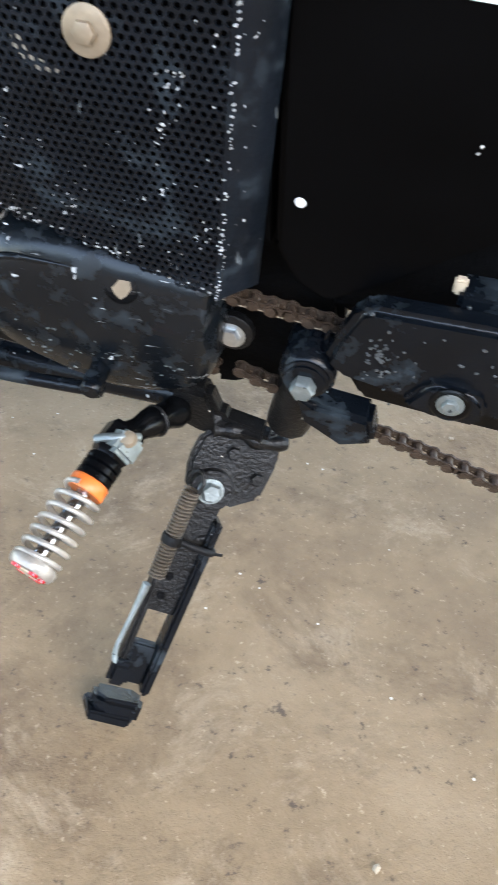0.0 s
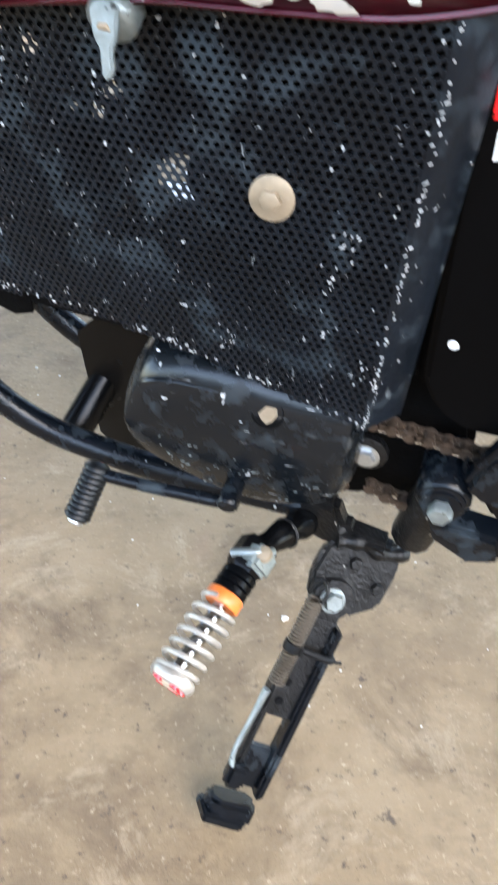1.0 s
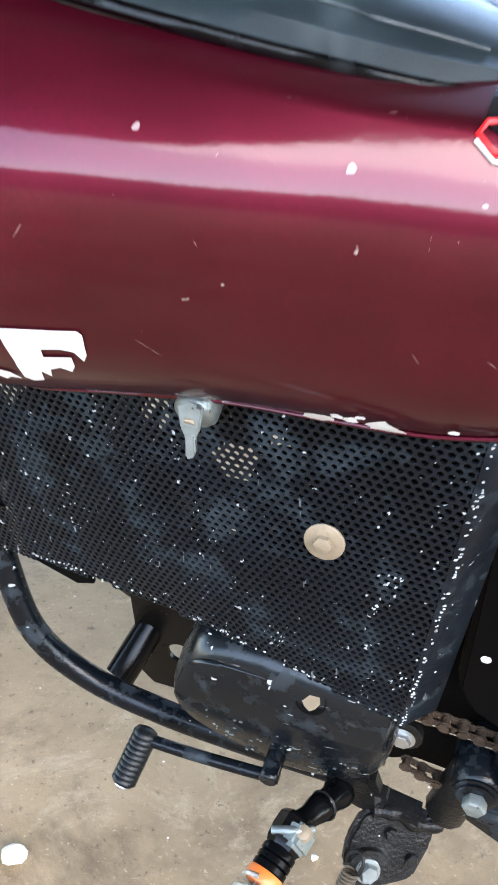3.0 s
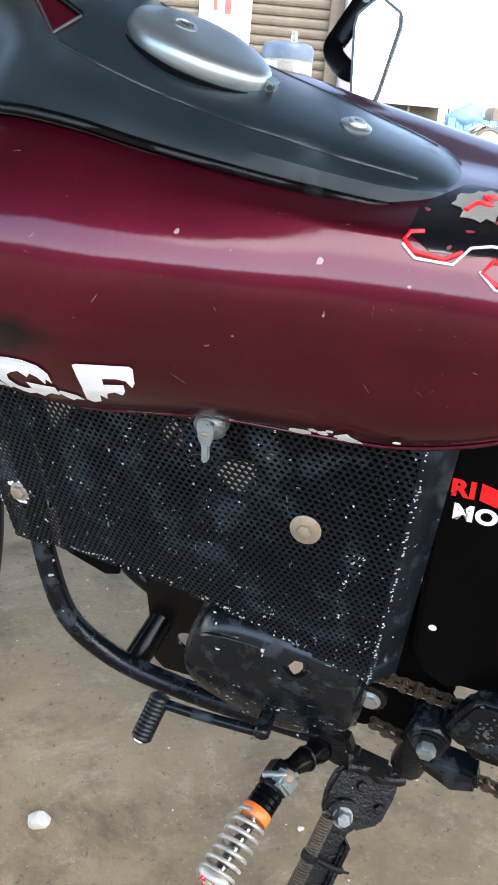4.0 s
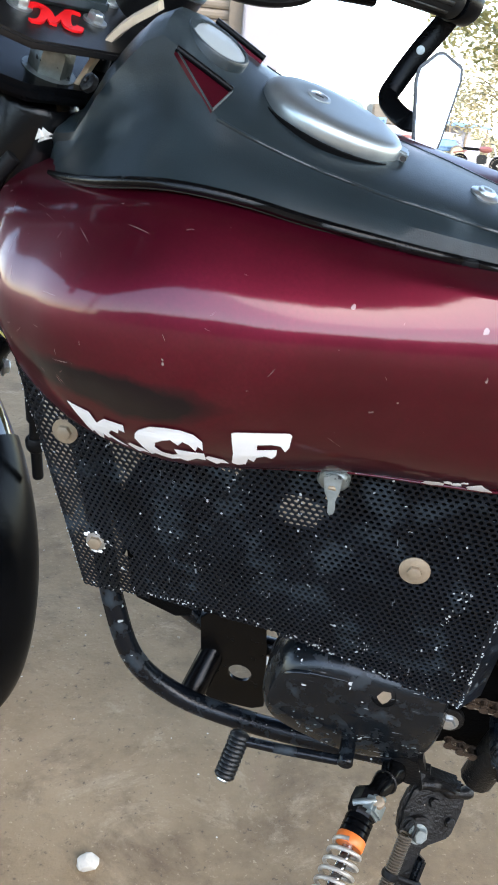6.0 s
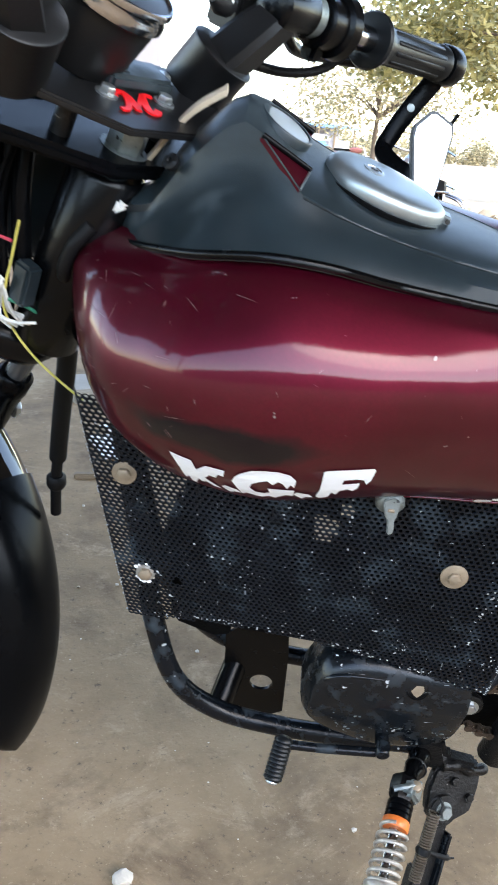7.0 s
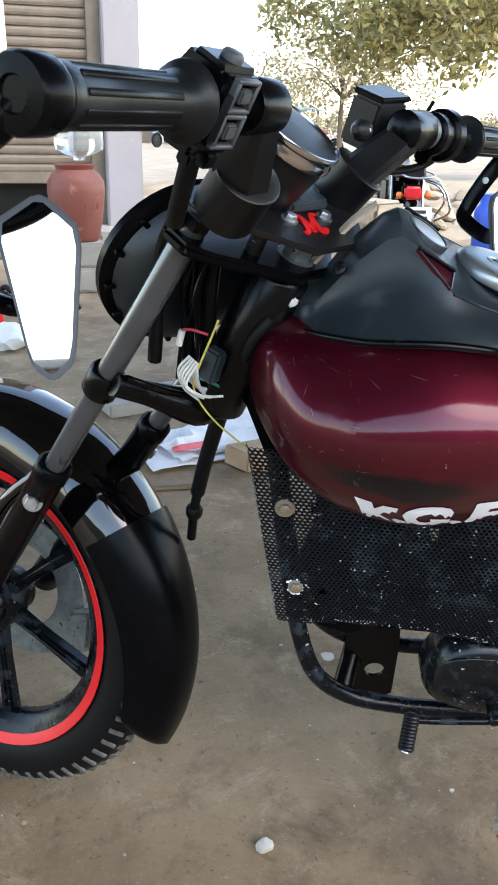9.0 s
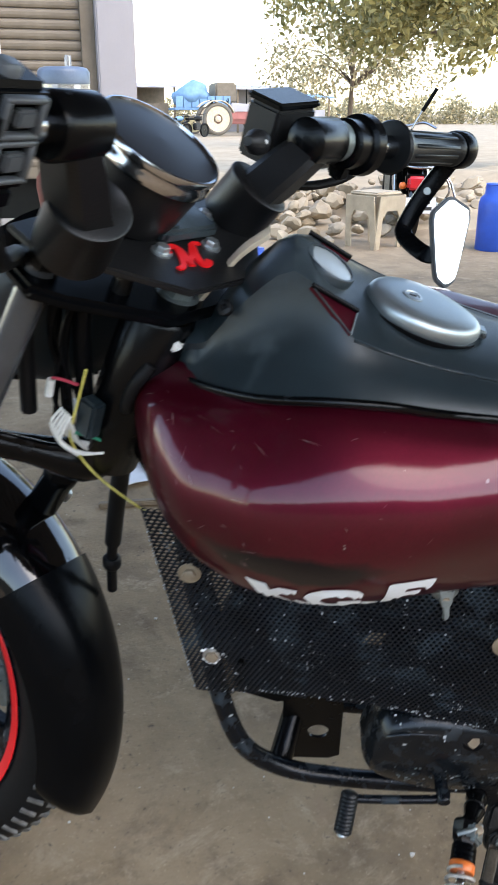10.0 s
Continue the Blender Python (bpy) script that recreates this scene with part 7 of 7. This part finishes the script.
bag = part("plastic_bag", lump(0.12, 31, 1.0, 0.55, 3), M_PAPER, None, "", pose(-0.74, 3.95, 0.05), 60)
tagged(bag, "crumpled white plastic bag on the ground", "bag")
tagged(part("red_box", box(0.22, 0.14, 0.10, 0.005), M_RED, None, "", pose(-0.86, 4.4, 0.0, 0, 0, 20)), "small red carton on the ground", "box")

# ---- stool, blue drum, cream roll ----
stool = empty("plastic_stool", Matrix.Translation((2.25, 6.45, 0)) @ pose(0, 0, 0, 0, 0, 24))
tagged(stool, "dirty beige plastic stool with arched sides", "stool")
part("seat", box(0.30, 0.30, 0.03, 0.012, None, 3), M_STOOL, stool, "", at(0, 0, 0.41))
for i in range(4):
    m = Matrix.Rotation(math.pi / 2 * i, 4, "Z")
    arch = [(-0.17, 0), (-0.105, 0), (-0.10, 0.24), (-0.06, 0.30), (0.06, 0.30), (0.10, 0.24), (0.105, 0), (0.17, 0), (0.148, 0.415), (-0.148, 0.415)]
    part("side", prism([(x, z) for x, z in arch], -0.006, 0.006, 0.002, m @ Matrix.Translation((0, -0.152, 0)) @ pose(0, 0, 0, 94, 0, 0)), M_STOOL, stool)
drum = part("blue_drum", lathe([(0.13, 0), (0.14, 0.01), (0.14, 0.36), (0.13, 0.40), (0.10, 0.43), (0.095, 0.50), (0.10, 0.505), (0.09, 0.51)], 36), M_BLUE, None, "", at(3.10, 6.05, 0))
tagged(drum, "blue plastic drum standing on the dirt", "drum")
can = part("blue_jerrycan", box(0.26, 0.20, 0.36, 0.03, None, 3), M_BLUE, None, "", pose(0.56, 4.34, 0, 0, 0, 20))
tagged(can, "blue plastic jerrycan with a white cap on the dirt", "jerrycan")
part("neck", lathe([(0.06, 0.35), (0.035, 0.39), (0.032, 0.42)], 20), M_BLUE, can, "", pose(0.56, 4.34, 0, 0, 0, 20) @ at(0.05, 0, 0))
part("cap", lathe([(0.036, 0.41), (0.036, 0.44), (0.03, 0.445)], 20), M_STICKER, can, "white screw cap", pose(0.56, 4.34, 0, 0, 0, 20) @ at(0.05, 0, 0))

# ---- rubble and dirt bank ----
rnd = random.Random(5)
for k in range(210):
    t = rnd.random()
    x, y = 1.3 + 3.4 * t + rnd.uniform(-0.3, 0.5), 7.0 + 1.6 * t + rnd.uniform(-0.5, 1.3)
    r = rnd.uniform(0.04, 0.12)
    hgt = max(0, 0.32 * math.sin(min(1, max(0, (y - 6.7) / 1.6)) * math.pi / 2)) * rnd.uniform(0.3, 1)
    ob = part("rubble_stone", lump(r, k, 0.9, rnd.uniform(0.45, 0.8)), M_STONE, None, "", pose(x, y, hgt + 0.04, rnd.uniform(-30, 30), rnd.uniform(-30, 30), rnd.uniform(0, 360)), 25)
    tagged(ob, "broken tan building stone in a rubble heap", "stone", "rubble heap")
bm = bmesh.new()
g = []
for i in range(41):
    rowv = []
    for j in range(21):
        x, y = -0.2 + 11 * i / 40, 7.0 + 7 * j / 20
        u = j / 20
        h = 0.36 * math.sin(math.pi * min(1, u * 1.15)) ** 0.8 if u * 1.15 < 1 else 0
        h = (h + 0.1 * noise.noise(Vector((x * 1.1, y * 1.1, 7))) * (1 if 0.05 < u < 0.9 else 0) + 0.05 * noise.noise(Vector((x * 4, y * 4, 9)))) * min(1, i / 4) * min(1, (40 - i) / 6)
        rowv.append(bm.verts.new((x, y, max(-0.15, h - 0.03))))
    g.append(rowv)
for i in range(40):
    for j in range(20):
        bm.faces.new((g[i][j], g[i + 1][j], g[i + 1][j + 1], g[i][j + 1]))
tagged(part("dirt_bank", bm, M_SAND, smooth=180), "low bank of dry tan earth and rubble", "earth bank", kind="structure")


# ---- trees ----
def leaf_cloud(name, clumps, size, material, seed, per, parent):
    """Many small folded leaves round clump centres, as one mesh."""
    r = random.Random(seed)
    V, Fc = [], []
    for (cx, cy, cz, cr) in clumps:
        for _ in range(int(per * cr * cr)):
            d = Vector((r.gauss(0, 1), r.gauss(0, 1), r.gauss(0, 0.8)))
            d = d.normalized() * cr * r.random() ** 0.45
            c = Vector((cx, cy, cz)) + d
            a = Vector((r.uniform(-1, 1), r.uniform(-1, 1), r.uniform(-1.2, 0.4))).normalized()
            b = a.cross(Vector((r.uniform(-1, 1), r.uniform(-1, 1), r.uniform(-1, 1)))).normalized()
            nrm = a.cross(b)
            s = size * r.uniform(0.6, 1.25)
            o = len(V)
            V += [c - a * s * 0.5, c + b * s * 0.27 - a * s * 0.05 + nrm * s * 0.1, c + a * s * 0.5, c - b * s * 0.27 - a * s * 0.05 + nrm * s * 0.1]
            Fc += [(o, o + 1, o + 2), (o, o + 2, o + 3)]
    me = bpy.data.meshes.new(name)
    me.from_pydata([tuple(v) for v in V], [], Fc)
    me.materials.append(material)
    ob = new(name, me)
    ob.parent = parent
    return ob


def tree(x, y, h, crown, spread, label, leafsize, per, seed, material, clump_list=None, trunk_r=0.2):
    t = empty("tree", Matrix.Translation((x, y, 0)))
    tagged(t, label, "tree")
    r = random.Random(seed)
    part("trunk", tube([(0, 0, -0.1), (r.uniform(-0.1, 0.1), 0.05, h * 0.3), (r.uniform(-0.2, 0.2), r.uniform(-0.2, 0.2), h * 0.6), (0.1, 0.1, h)], lambda u: trunk_r * (1 - 0.6 * u), 12), M_BARK, t)
    clumps = clump_list or []
    if not clumps:
        for k in range(crown):
            a = r.uniform(0, 6.28)
            rad = spread * math.sqrt(r.random())
            clumps.append((rad * math.cos(a), rad * math.sin(a), h * r.uniform(0.55, 1.15) * (1 - 0.18 * (rad / spread) ** 2), r.uniform(0.16, 0.3) * spread))
    for k, c in enumerate(clumps[::max(1, len(clumps) // 14)]):
        p1 = Vector(c[:3])
        part("limb", tube([(0.05, 0, h * 0.5), Vector((0, 0, h * 0.62)).lerp(p1, 0.45) + Vector((0, 0, 0.15)), p1], lambda u: trunk_r * 0.38 * (1 - 0.85 * u), 7, 4), M_BARK, t)
    leaf_cloud("crown", clumps, leafsize, material, seed, per, t)
    return t


rnd = random.Random(77)
near = []
for k in range(120):
    near.append((-6.7 + 6.6 * rnd.random(), -2.2 + 5 * rnd.random(), 2.5 + 2.4 * rnd.random(), rnd.uniform(0.45, 0.8)))
for k in range(30):
    x = rnd.uniform(-3.6, -0.8)
    near.append((x - 2.8, rnd.uniform(-2.0, 1.5), rnd.uniform(1.75, 2.6) + 0.12 * (x + 4), rnd.uniform(0.35, 0.6)))
tree(11.4, 13.5, 3.6, 0, 0, "broad dusty green tree with hanging boughs", 0.15, 420, 5, M_LEAF, near, 0.24)
far_c = []
for k in range(60):
    far_c.append((rnd.uniform(-2.3, 3.6), rnd.uniform(-2, 2), rnd.uniform(1.7, 4.6), rnd.uniform(0.6, 1.0)))
tree(10.2, 26.5, 3.6, 0, 0, "grey-green tree beyond the road, paled for haze", 0.16, 190, 9, M_LEAF_FAR, far_c, 0.10)


# ---- another motorcycle parked with its tail this way ----
def wheel_parts(parent, c, r, w, rim_mat, tyre_mat, side, rim_r=0.72):
    """A wheel at c whose axle lies along side: tyre, rim, hub and spokes."""
    m = frame_to(c, Vector(c) + Vector(side))
    tyre = part("tyre", lathe([(r * 0.78, w * 0.42), (r * 0.86, w * 0.5), (r * 0.96, w * 0.42), (r, w * 0.16), (r, -w * 0.16), (r * 0.96, -w * 0.42), (r * 0.86, -w * 0.5), (r * 0.78, -w * 0.42), (r * 0.76, 0), (r * 0.78, w * 0.42)], 40, cap=False), tyre_mat, parent, "", m)
    part("rim", lathe([(r * 0.79, w * 0.36), (r * rim_r, w * 0.3), (r * rim_r, -w * 0.3), (r * 0.79, -w * 0.36)], 36, cap=False), rim_mat, tyre, "", m)
    part("hub", lathe([(r * 0.1, w * 0.6), (r * 0.2, w * 0.4), (r * 0.2, -w * 0.4), (r * 0.1, -w * 0.6)], 20), rim_mat, tyre, "", m)
    for k in range(8):
        a = math.pi * k / 4
        part("spoke", rod((0.12 * r * math.cos(a), 0.12 * r * math.sin(a), 0), (0.77 * r * math.cos(a), 0.77 * r * math.sin(a), 0), r * 0.018, 6), rim_mat, tyre, "", m)
    return tyre


other = empty("motorcycle", Matrix.Translation((2.74, 6.72, -0.02)) @ pose(0, 0, 0, 0, 0, -16))
tagged(other, "parked black motorcycle with chrome carrier and red tail lamp", "motorcycle")
wheel_parts(other, (0, 0.30, 0.30), 0.30, 0.10, M_GREASE, M_RUBBER, (1, 0, 0))
wheel_parts(other, (0.02, 1.55, 0.30), 0.30, 0.09, M_GREASE, M_RUBBER, (1, 0, 0))
part("rear_fender", loft([[(x, 0.30 - 0.34 * math.cos(a) * k, 0.30 + 0.34 * math.sin(a) * k) for x, k in ((-0.07, 0.93), (-0.05, 1.0), (0.0, 1.02), (0.05, 1.0), (0.07, 0.93), (0.0, 0.96))] for a in [radians(10 + 9 * i) for i in range(14)]]), M_GLOSS, other)
tail_ = part("tail_lamp", box(0.15, 0.08, 0.11, 0.02, None, 3), M_LENS2, other, "red tail lamp", pose(-0.02, -0.06, 0.44))
part("lamp_base", box(0.17, 0.05, 0.13, 0.015), M_MATTE, tail_, "", pose(-0.02, -0.005, 0.43))
plate_ = part("number_plate", box(0.27, 0.008, 0.13, 0.003), M_STICKER, other, "white number plate with dark bars", pose(0.02, -0.07, 0.25, -10, 0, 0))
for z, w in ((0.075, 0.17), (0.025, 0.20)):
    part("plate_bar", box(w, 0.003, 0.028, 0), M_DARK, plate_, "", pose(0.02, -0.07, 0.25, -10, 0, 0) @ at(0, -0.006, z))
for s in (1, -1):
    part("indicator", lathe([(0.012, 0), (0.028, 0.02), (0.028, 0.05), (0.018, 0.06)], 14), M_ORANGE, other, "orange indicator", frame_to((0.09 * s, 0.0, 0.47), (0.2 * s, -0.02, 0.47)))
    part("shock_absorber", tube([(0.13 * s, 0.28, 0.30), (0.13 * s, 0.36, 0.62)], 0.03, 10, 2), M_CHROME, other)
    part("silencer" if s > 0 else "swing_arm", tube([(0.16 * s, 0.05, 0.30), (0.16 * s, 0.5, 0.26), (0.13 * s, 0.9, 0.28)], 0.042 if s > 0 else 0.02, 12, 4), M_CHROME if s > 0 else M_BLACK, other)
part("carrier", tube([(-0.12, 0.3, 0.66), (-0.13, 0.0, 0.65), (-0.06, -0.10, 0.62), (0.10, -0.10, 0.62), (0.16, 0.0, 0.64), (0.14, 0.3, 0.66)], 0.009, 8), M_CHROME, other, "chrome carrier rail")
part("leg_guard", tube([(0.12, 0.25, 0.60), (0.25, 0.10, 0.55), (0.31, 0.05, 0.44), (0.33, 0.06, 0.32), (0.24, 0.2, 0.24)], 0.010, 8), M_CHROME, other, "chrome side guard rail")
part("leg_guard", tube([(0.15, 0.4, 0.58), (0.29, 0.32, 0.52), (0.34, 0.30, 0.40), (0.28, 0.4, 0.25)], 0.010, 8), M_CHROME, other)
part("saddle", loft([[(x, y, z + dz) for x, dz in ((-0.13 * k, 0.0), (-0.12 * k, 0.07), (0, 0.09), (0.12 * k, 0.07), (0.13 * k, 0.0), (0, -0.02))] for y, z, k in ((0.0, 0.63, 0.6), (0.1, 0.62, 0.9), (0.4, 0.60, 1.0), (0.8, 0.59, 0.8), (0.85, 0.60, 0.5))]), M_RUBBER, other, "black saddle", smooth=60)
part("fuel_tank", loft([[(0.15 * k * math.cos(a), y, 0.68 + 0.13 * k * math.sin(a)) for a in [2 * math.pi * i / 20 for i in range(20)]] for y, k in ((0.80, 0.4), (0.86, 0.8), (1.0, 1.0), (1.2, 1.0), (1.3, 0.7), (1.34, 0.3))]), M_GLOSS, other, "", smooth=60)
part("engine_block", box(0.22, 0.4, 0.32, 0.04), M_ENGINE, other, "", pose(0, 0.95, 0.26))
part("side_cover", box(0.26, 0.35, 0.24, 0.05), M_PANEL, other, "", pose(0, 0.42, 0.38))
part("fork", tube([(0.02, 1.52, 0.3), (0.0, 1.34, 0.88)], 0.04, 10, 2), M_CHROME, other)
part("handlebar", tube([(-0.36, 1.14, 0.90), (-0.25, 1.22, 0.95), (-0.1, 1.30, 0.92), (0.1, 1.30, 0.92), (0.25, 1.22, 0.95), (0.36, 1.14, 0.90)], 0.012, 8), M_CHROME, other)
part("headlamp", lathe([(0.03, 0), (0.085, 0.05), (0.09, 0.12), (0.08, 0.13)], 24), M_CHROME, other, "", frame_to((0.0, 1.36, 0.80), (0.0, 1.5, 0.80)))
# mirror stalk without its mirror, set to stand up above the tail
part("stand_rod", tube([(-0.16, 0.04, 0.70), (-0.10, 0.02, 0.86), (-0.02, 0.0, 1.02), (0.10, -0.02, 1.22)], 0.010, 8), M_CHROME, other, "bent chrome mirror stalk set at the tail")
part("rod_grip", tube([(0.0, 0.0, 1.05), (0.06, -0.01, 1.15), (0.10, -0.02, 1.22)], 0.016, 8), M_MATTE, other)


# ---- far vehicles and sheds across the road ----
def small_bike(x, y, rot, label, paint):
    o = empty("motorcycle", Matrix.Translation((x, y, 0)) @ pose(0, 0, 0, 0, 0, rot))
    tagged(o, label, "motorcycle", "parked motorcycles")
    for cx in (-0.65, 0.65):
        m = frame_to((cx, 0, 0.3), (cx, 1, 0.3))
        part("wheel", lathe([(0.22, 0.03), (0.29, 0.045), (0.30, 0), (0.29, -0.045), (0.22, -0.03), (0.22, 0.03)], 24, cap=False), M_RUBBER, o, "", m)
        part("rim", lathe([(0.222, 0.015), (0.05, 0.02), (0.05, -0.02), (0.222, -0.015)], 8, cap=False), M_GREASE, o, "", m)
    part("tank", loft([[(cx, 0.13 * k * math.cos(a), 0.78 + 0.11 * k * math.sin(a)) for a in [2 * math.pi * i / 14 for i in range(14)]] for cx, k in ((-0.05, 0.5), (0.05, 0.9), (0.25, 1.0), (0.38, 0.5))]), paint, o, "", smooth=60)
    part("saddle", box(0.6, 0.22, 0.09, 0.03), M_RUBBER, o, "", pose(-0.33, 0, 0.72))
    part("engine", box(0.36, 0.2, 0.3, 0.04), M_ENGINE, o, "", pose(0.08, 0, 0.3))
    part("fork", tube([(0.65, 0.05, 0.3), (0.42, 0.0, 0.9)], 0.03, 8, 2), M_CHROME, o)
    part("handlebar", tube([(0.30, -0.36, 0.98), (0.42, -0.1, 0.96), (0.42, 0.1, 0.96), (0.30, 0.36, 0.98)], 0.015, 6), M_BLACK, o)
    part("fender", box(0.5, 0.12, 0.05, 0.02), paint, o, "", pose(-0.68, 0, 0.62, 0, -12, 0))
    return o


small_bike(7.0, 38.5, 35, "dusty motorcycle parked across the road", M_BLUEFAR)
small_bike(7.9, 38.8, 40, "dusty dark motorcycle parked across the road", M_RUBBER)
small_bike(10.6, 29.6, -20, "dusty red motorcycle parked by the far tree", M_REDFAR)


def tractor(x, y, rot, label, paint, rimpaint):
    o = empty("tractor", Matrix.Translation((x, y, 0)) @ pose(0, 0, 0, 0, 0, rot))
    tagged(o, label, "tractor")
    for s in (1, -1):
        wheel_parts(o, (0, 0.75 * s, 0.74), 0.74, 0.36, rimpaint, M_TYRE2, (0, 1, 0), 0.30)
        wheel_parts(o, (2.25, 0.6 * s, 0.42), 0.42, 0.2, rimpaint, M_TYRE2, (0, 1, 0), 0.35)
        fnd = [[(0.86 * k * math.cos(a), (0.52 + dy) * s, 0.74 + 0.86 * k * math.sin(a)) for dy, k in ((0, 1.0), (0.42, 1.0), (0.42, 0.96), (0, 0.96))] for a in [radians(20 + 12 * i) for i in range(11)]]
        part("fender", loft(fnd), M_CREAM, o, "cream mudguard")
    part("bonnet", prism([(0.75, 1.02), (2.45, 1.02), (2.5, 1.15), (2.4, 1.38), (0.8, 1.48)], -0.3, 0.3, 0.06, YZ), M_GREYFAR, o, "faded grey bonnet")
    part("chassis", box(2.3, 0.42, 0.42, 0.05), paint, o, "", pose(1.3, 0, 0.5))
    part("engine_block", box(1.5, 0.64, 0.42, 0.06), paint, o, "", pose(1.5, 0, 0.66))
    part("axle", rod((2.25, -0.6, 0.42), (2.25, 0.6, 0.42), 0.07, 10), paint, o)
    part("seat", box(0.45, 0.45, 0.12, 0.04), M_RUBBER, o, "", pose(0.1, 0, 1.15))
    part("backrest", box(0.1, 0.45, 0.4, 0.04), M_RUBBER, o, "", pose(-0.12, 0, 1.2))
    part("steering_wheel", tube([Vector((0.68 + 0.05 * math.sin(a), 0.2 * math.cos(a), 1.55 + 0.2 * math.sin(a) * 0.6)) for a in [2 * math.pi * i / 16 for i in range(17)]], 0.018, 6, 2), M_MATTE, o)
    part("steering_column", rod((0.85, 0, 1.2), (0.68, 0, 1.55), 0.03, 8), M_MATTE, o)
    part("exhaust", rod((1.7, 0.15, 1.4), (1.7, 0.15, 2.1), 0.04, 10), M_MATTE, o)
    return o


tractor(9.75, 43.0, 0, "old tractor with red chassis and cream mudguards", M_REDFAR, M_CREAM)
tractor(12.9, 45.8, 0, "blue tractor with yellow wheel rims", M_BLUEFAR, M_YELLOW)

trailer = empty("trailer", Matrix.Translation((9.5, 46.0, 0)))
tagged(trailer, "blue farm trailer with a blue tarpaulin heap", "trailer")
part("bed", box(2.9, 1.9, 0.12, 0.02), M_BLUEFAR, trailer, "", at(0.2, 0, 1.15))
for k in range(7):
    part("board", box(0.38, 0.05, 0.55, 0.01), M_BLUEFAR, trailer, "", at(-1.02 + 0.41 * k, -0.93, 1.27))
part("tarpaulin", lump(1.15, 6, 0.5, 0.62, 3), M_BLUEFAR, trailer, "crumpled blue tarpaulin", at(-0.2, 0, 1.95), 60)
part("load", box(1.1, 1.6, 0.95, 0.08), M_SHUT, trailer, "brown covered load", at(1.45, 0, 1.5))
for s in (1, -1):
    wheel_parts(trailer, (-0.3, 0.95 * s, 0.45), 0.45, 0.22, M_YELLOW, M_TYRE2, (0, 1, 0), 0.35)


def shed(x, y, w, d, h, label, roof_mat, wall_mat, open_front=True):
    o = empty("shed", Matrix.Translation((x, y, 0)))
    tagged(o, label, "shed", "far sheds")
    part("roof", prism([(-d / 2 - 0.3, h + 0.1), (d / 2 + 0.2, h + 0.35), (d / 2 + 0.2, h + 0.42), (-d / 2 - 0.3, h + 0.17)], -w / 2 - 0.2, w / 2 + 0.2, 0.01, Matrix(((0, 0, 1, 0), (1, 0, 0, 0), (0, 1, 0, 0), (0, 0, 0, 1)))), roof_mat, o)
    part("back_wall", box(w, 0.1, h + 0.3, 0), wall_mat, o, "", at(0, d / 2, 0))
    for k in range(3):
        part("post", box(0.1, 0.1, h + 0.12, 0.01), M_WOOD, o, "", at(-w / 2 + w * k / 2, -d / 2, 0))
    if not open_front:
        part("front_wall", box(w * 0.55, 0.1, h * 0.7, 0), wall_mat, o, "", at(w * 0.15, -d / 2 + 0.2, 0))
    return o


shed(13.9, 49.5, 3.2, 3.0, 2.1, "pale open shed with a thin tin roof", M_GREYFAR, M_WALL)
shed(6.6, 49.0, 4.2, 3.0, 2.15, "low dusty shed with a flat grey roof", M_GREYFAR, M_SHUT, False)
shed(16.9, 50.5, 2.4, 2.6, 1.7, "blue-grey tin shed among the trees", M_BLUEFAR, M_GREYFAR, False)
pole = empty("utility_pole", Matrix.Translation((13.4, 49.0, 0)))
tagged(pole, "thin grey utility pole across the road", "pole")
part("shaft", rod((0, 0, 0), (0, 0, 3.7), 0.05, 10, 0.03), M_GREYFAR, pole)
part("crossarm", box(0.5, 0.05, 0.05, 0.01), M_GREYFAR, pole, "", at(0, 0, 3.4))
pole2 = empty("utility_pole", Matrix.Translation((0.95, 12.0, 0)))
tagged(pole2, "slim grey pole beside the shop", "pole")
part("shaft", rod((0, 0, 0), (0, 0, 4.5), 0.028, 10), M_GREYFAR, pole2)
part("clamp", box(0.09, 0.07, 0.05, 0.01), M_GREYFAR, pole2, "", at(0, 0, 2.1))

# far shrubs along the fields
rnd = random.Random(31)
hedge = empty("far_shrubs", Matrix.Translation((30, 82, 0)))
tagged(hedge, "hazy pale green shrubs along the far field", "shrubs", kind="stuff")
cl = [(rnd.uniform(-30, 34), rnd.uniform(-4, 5), rnd.uniform(0.3, 1.7), rnd.uniform(0.8, 1.6)) for k in range(150)]
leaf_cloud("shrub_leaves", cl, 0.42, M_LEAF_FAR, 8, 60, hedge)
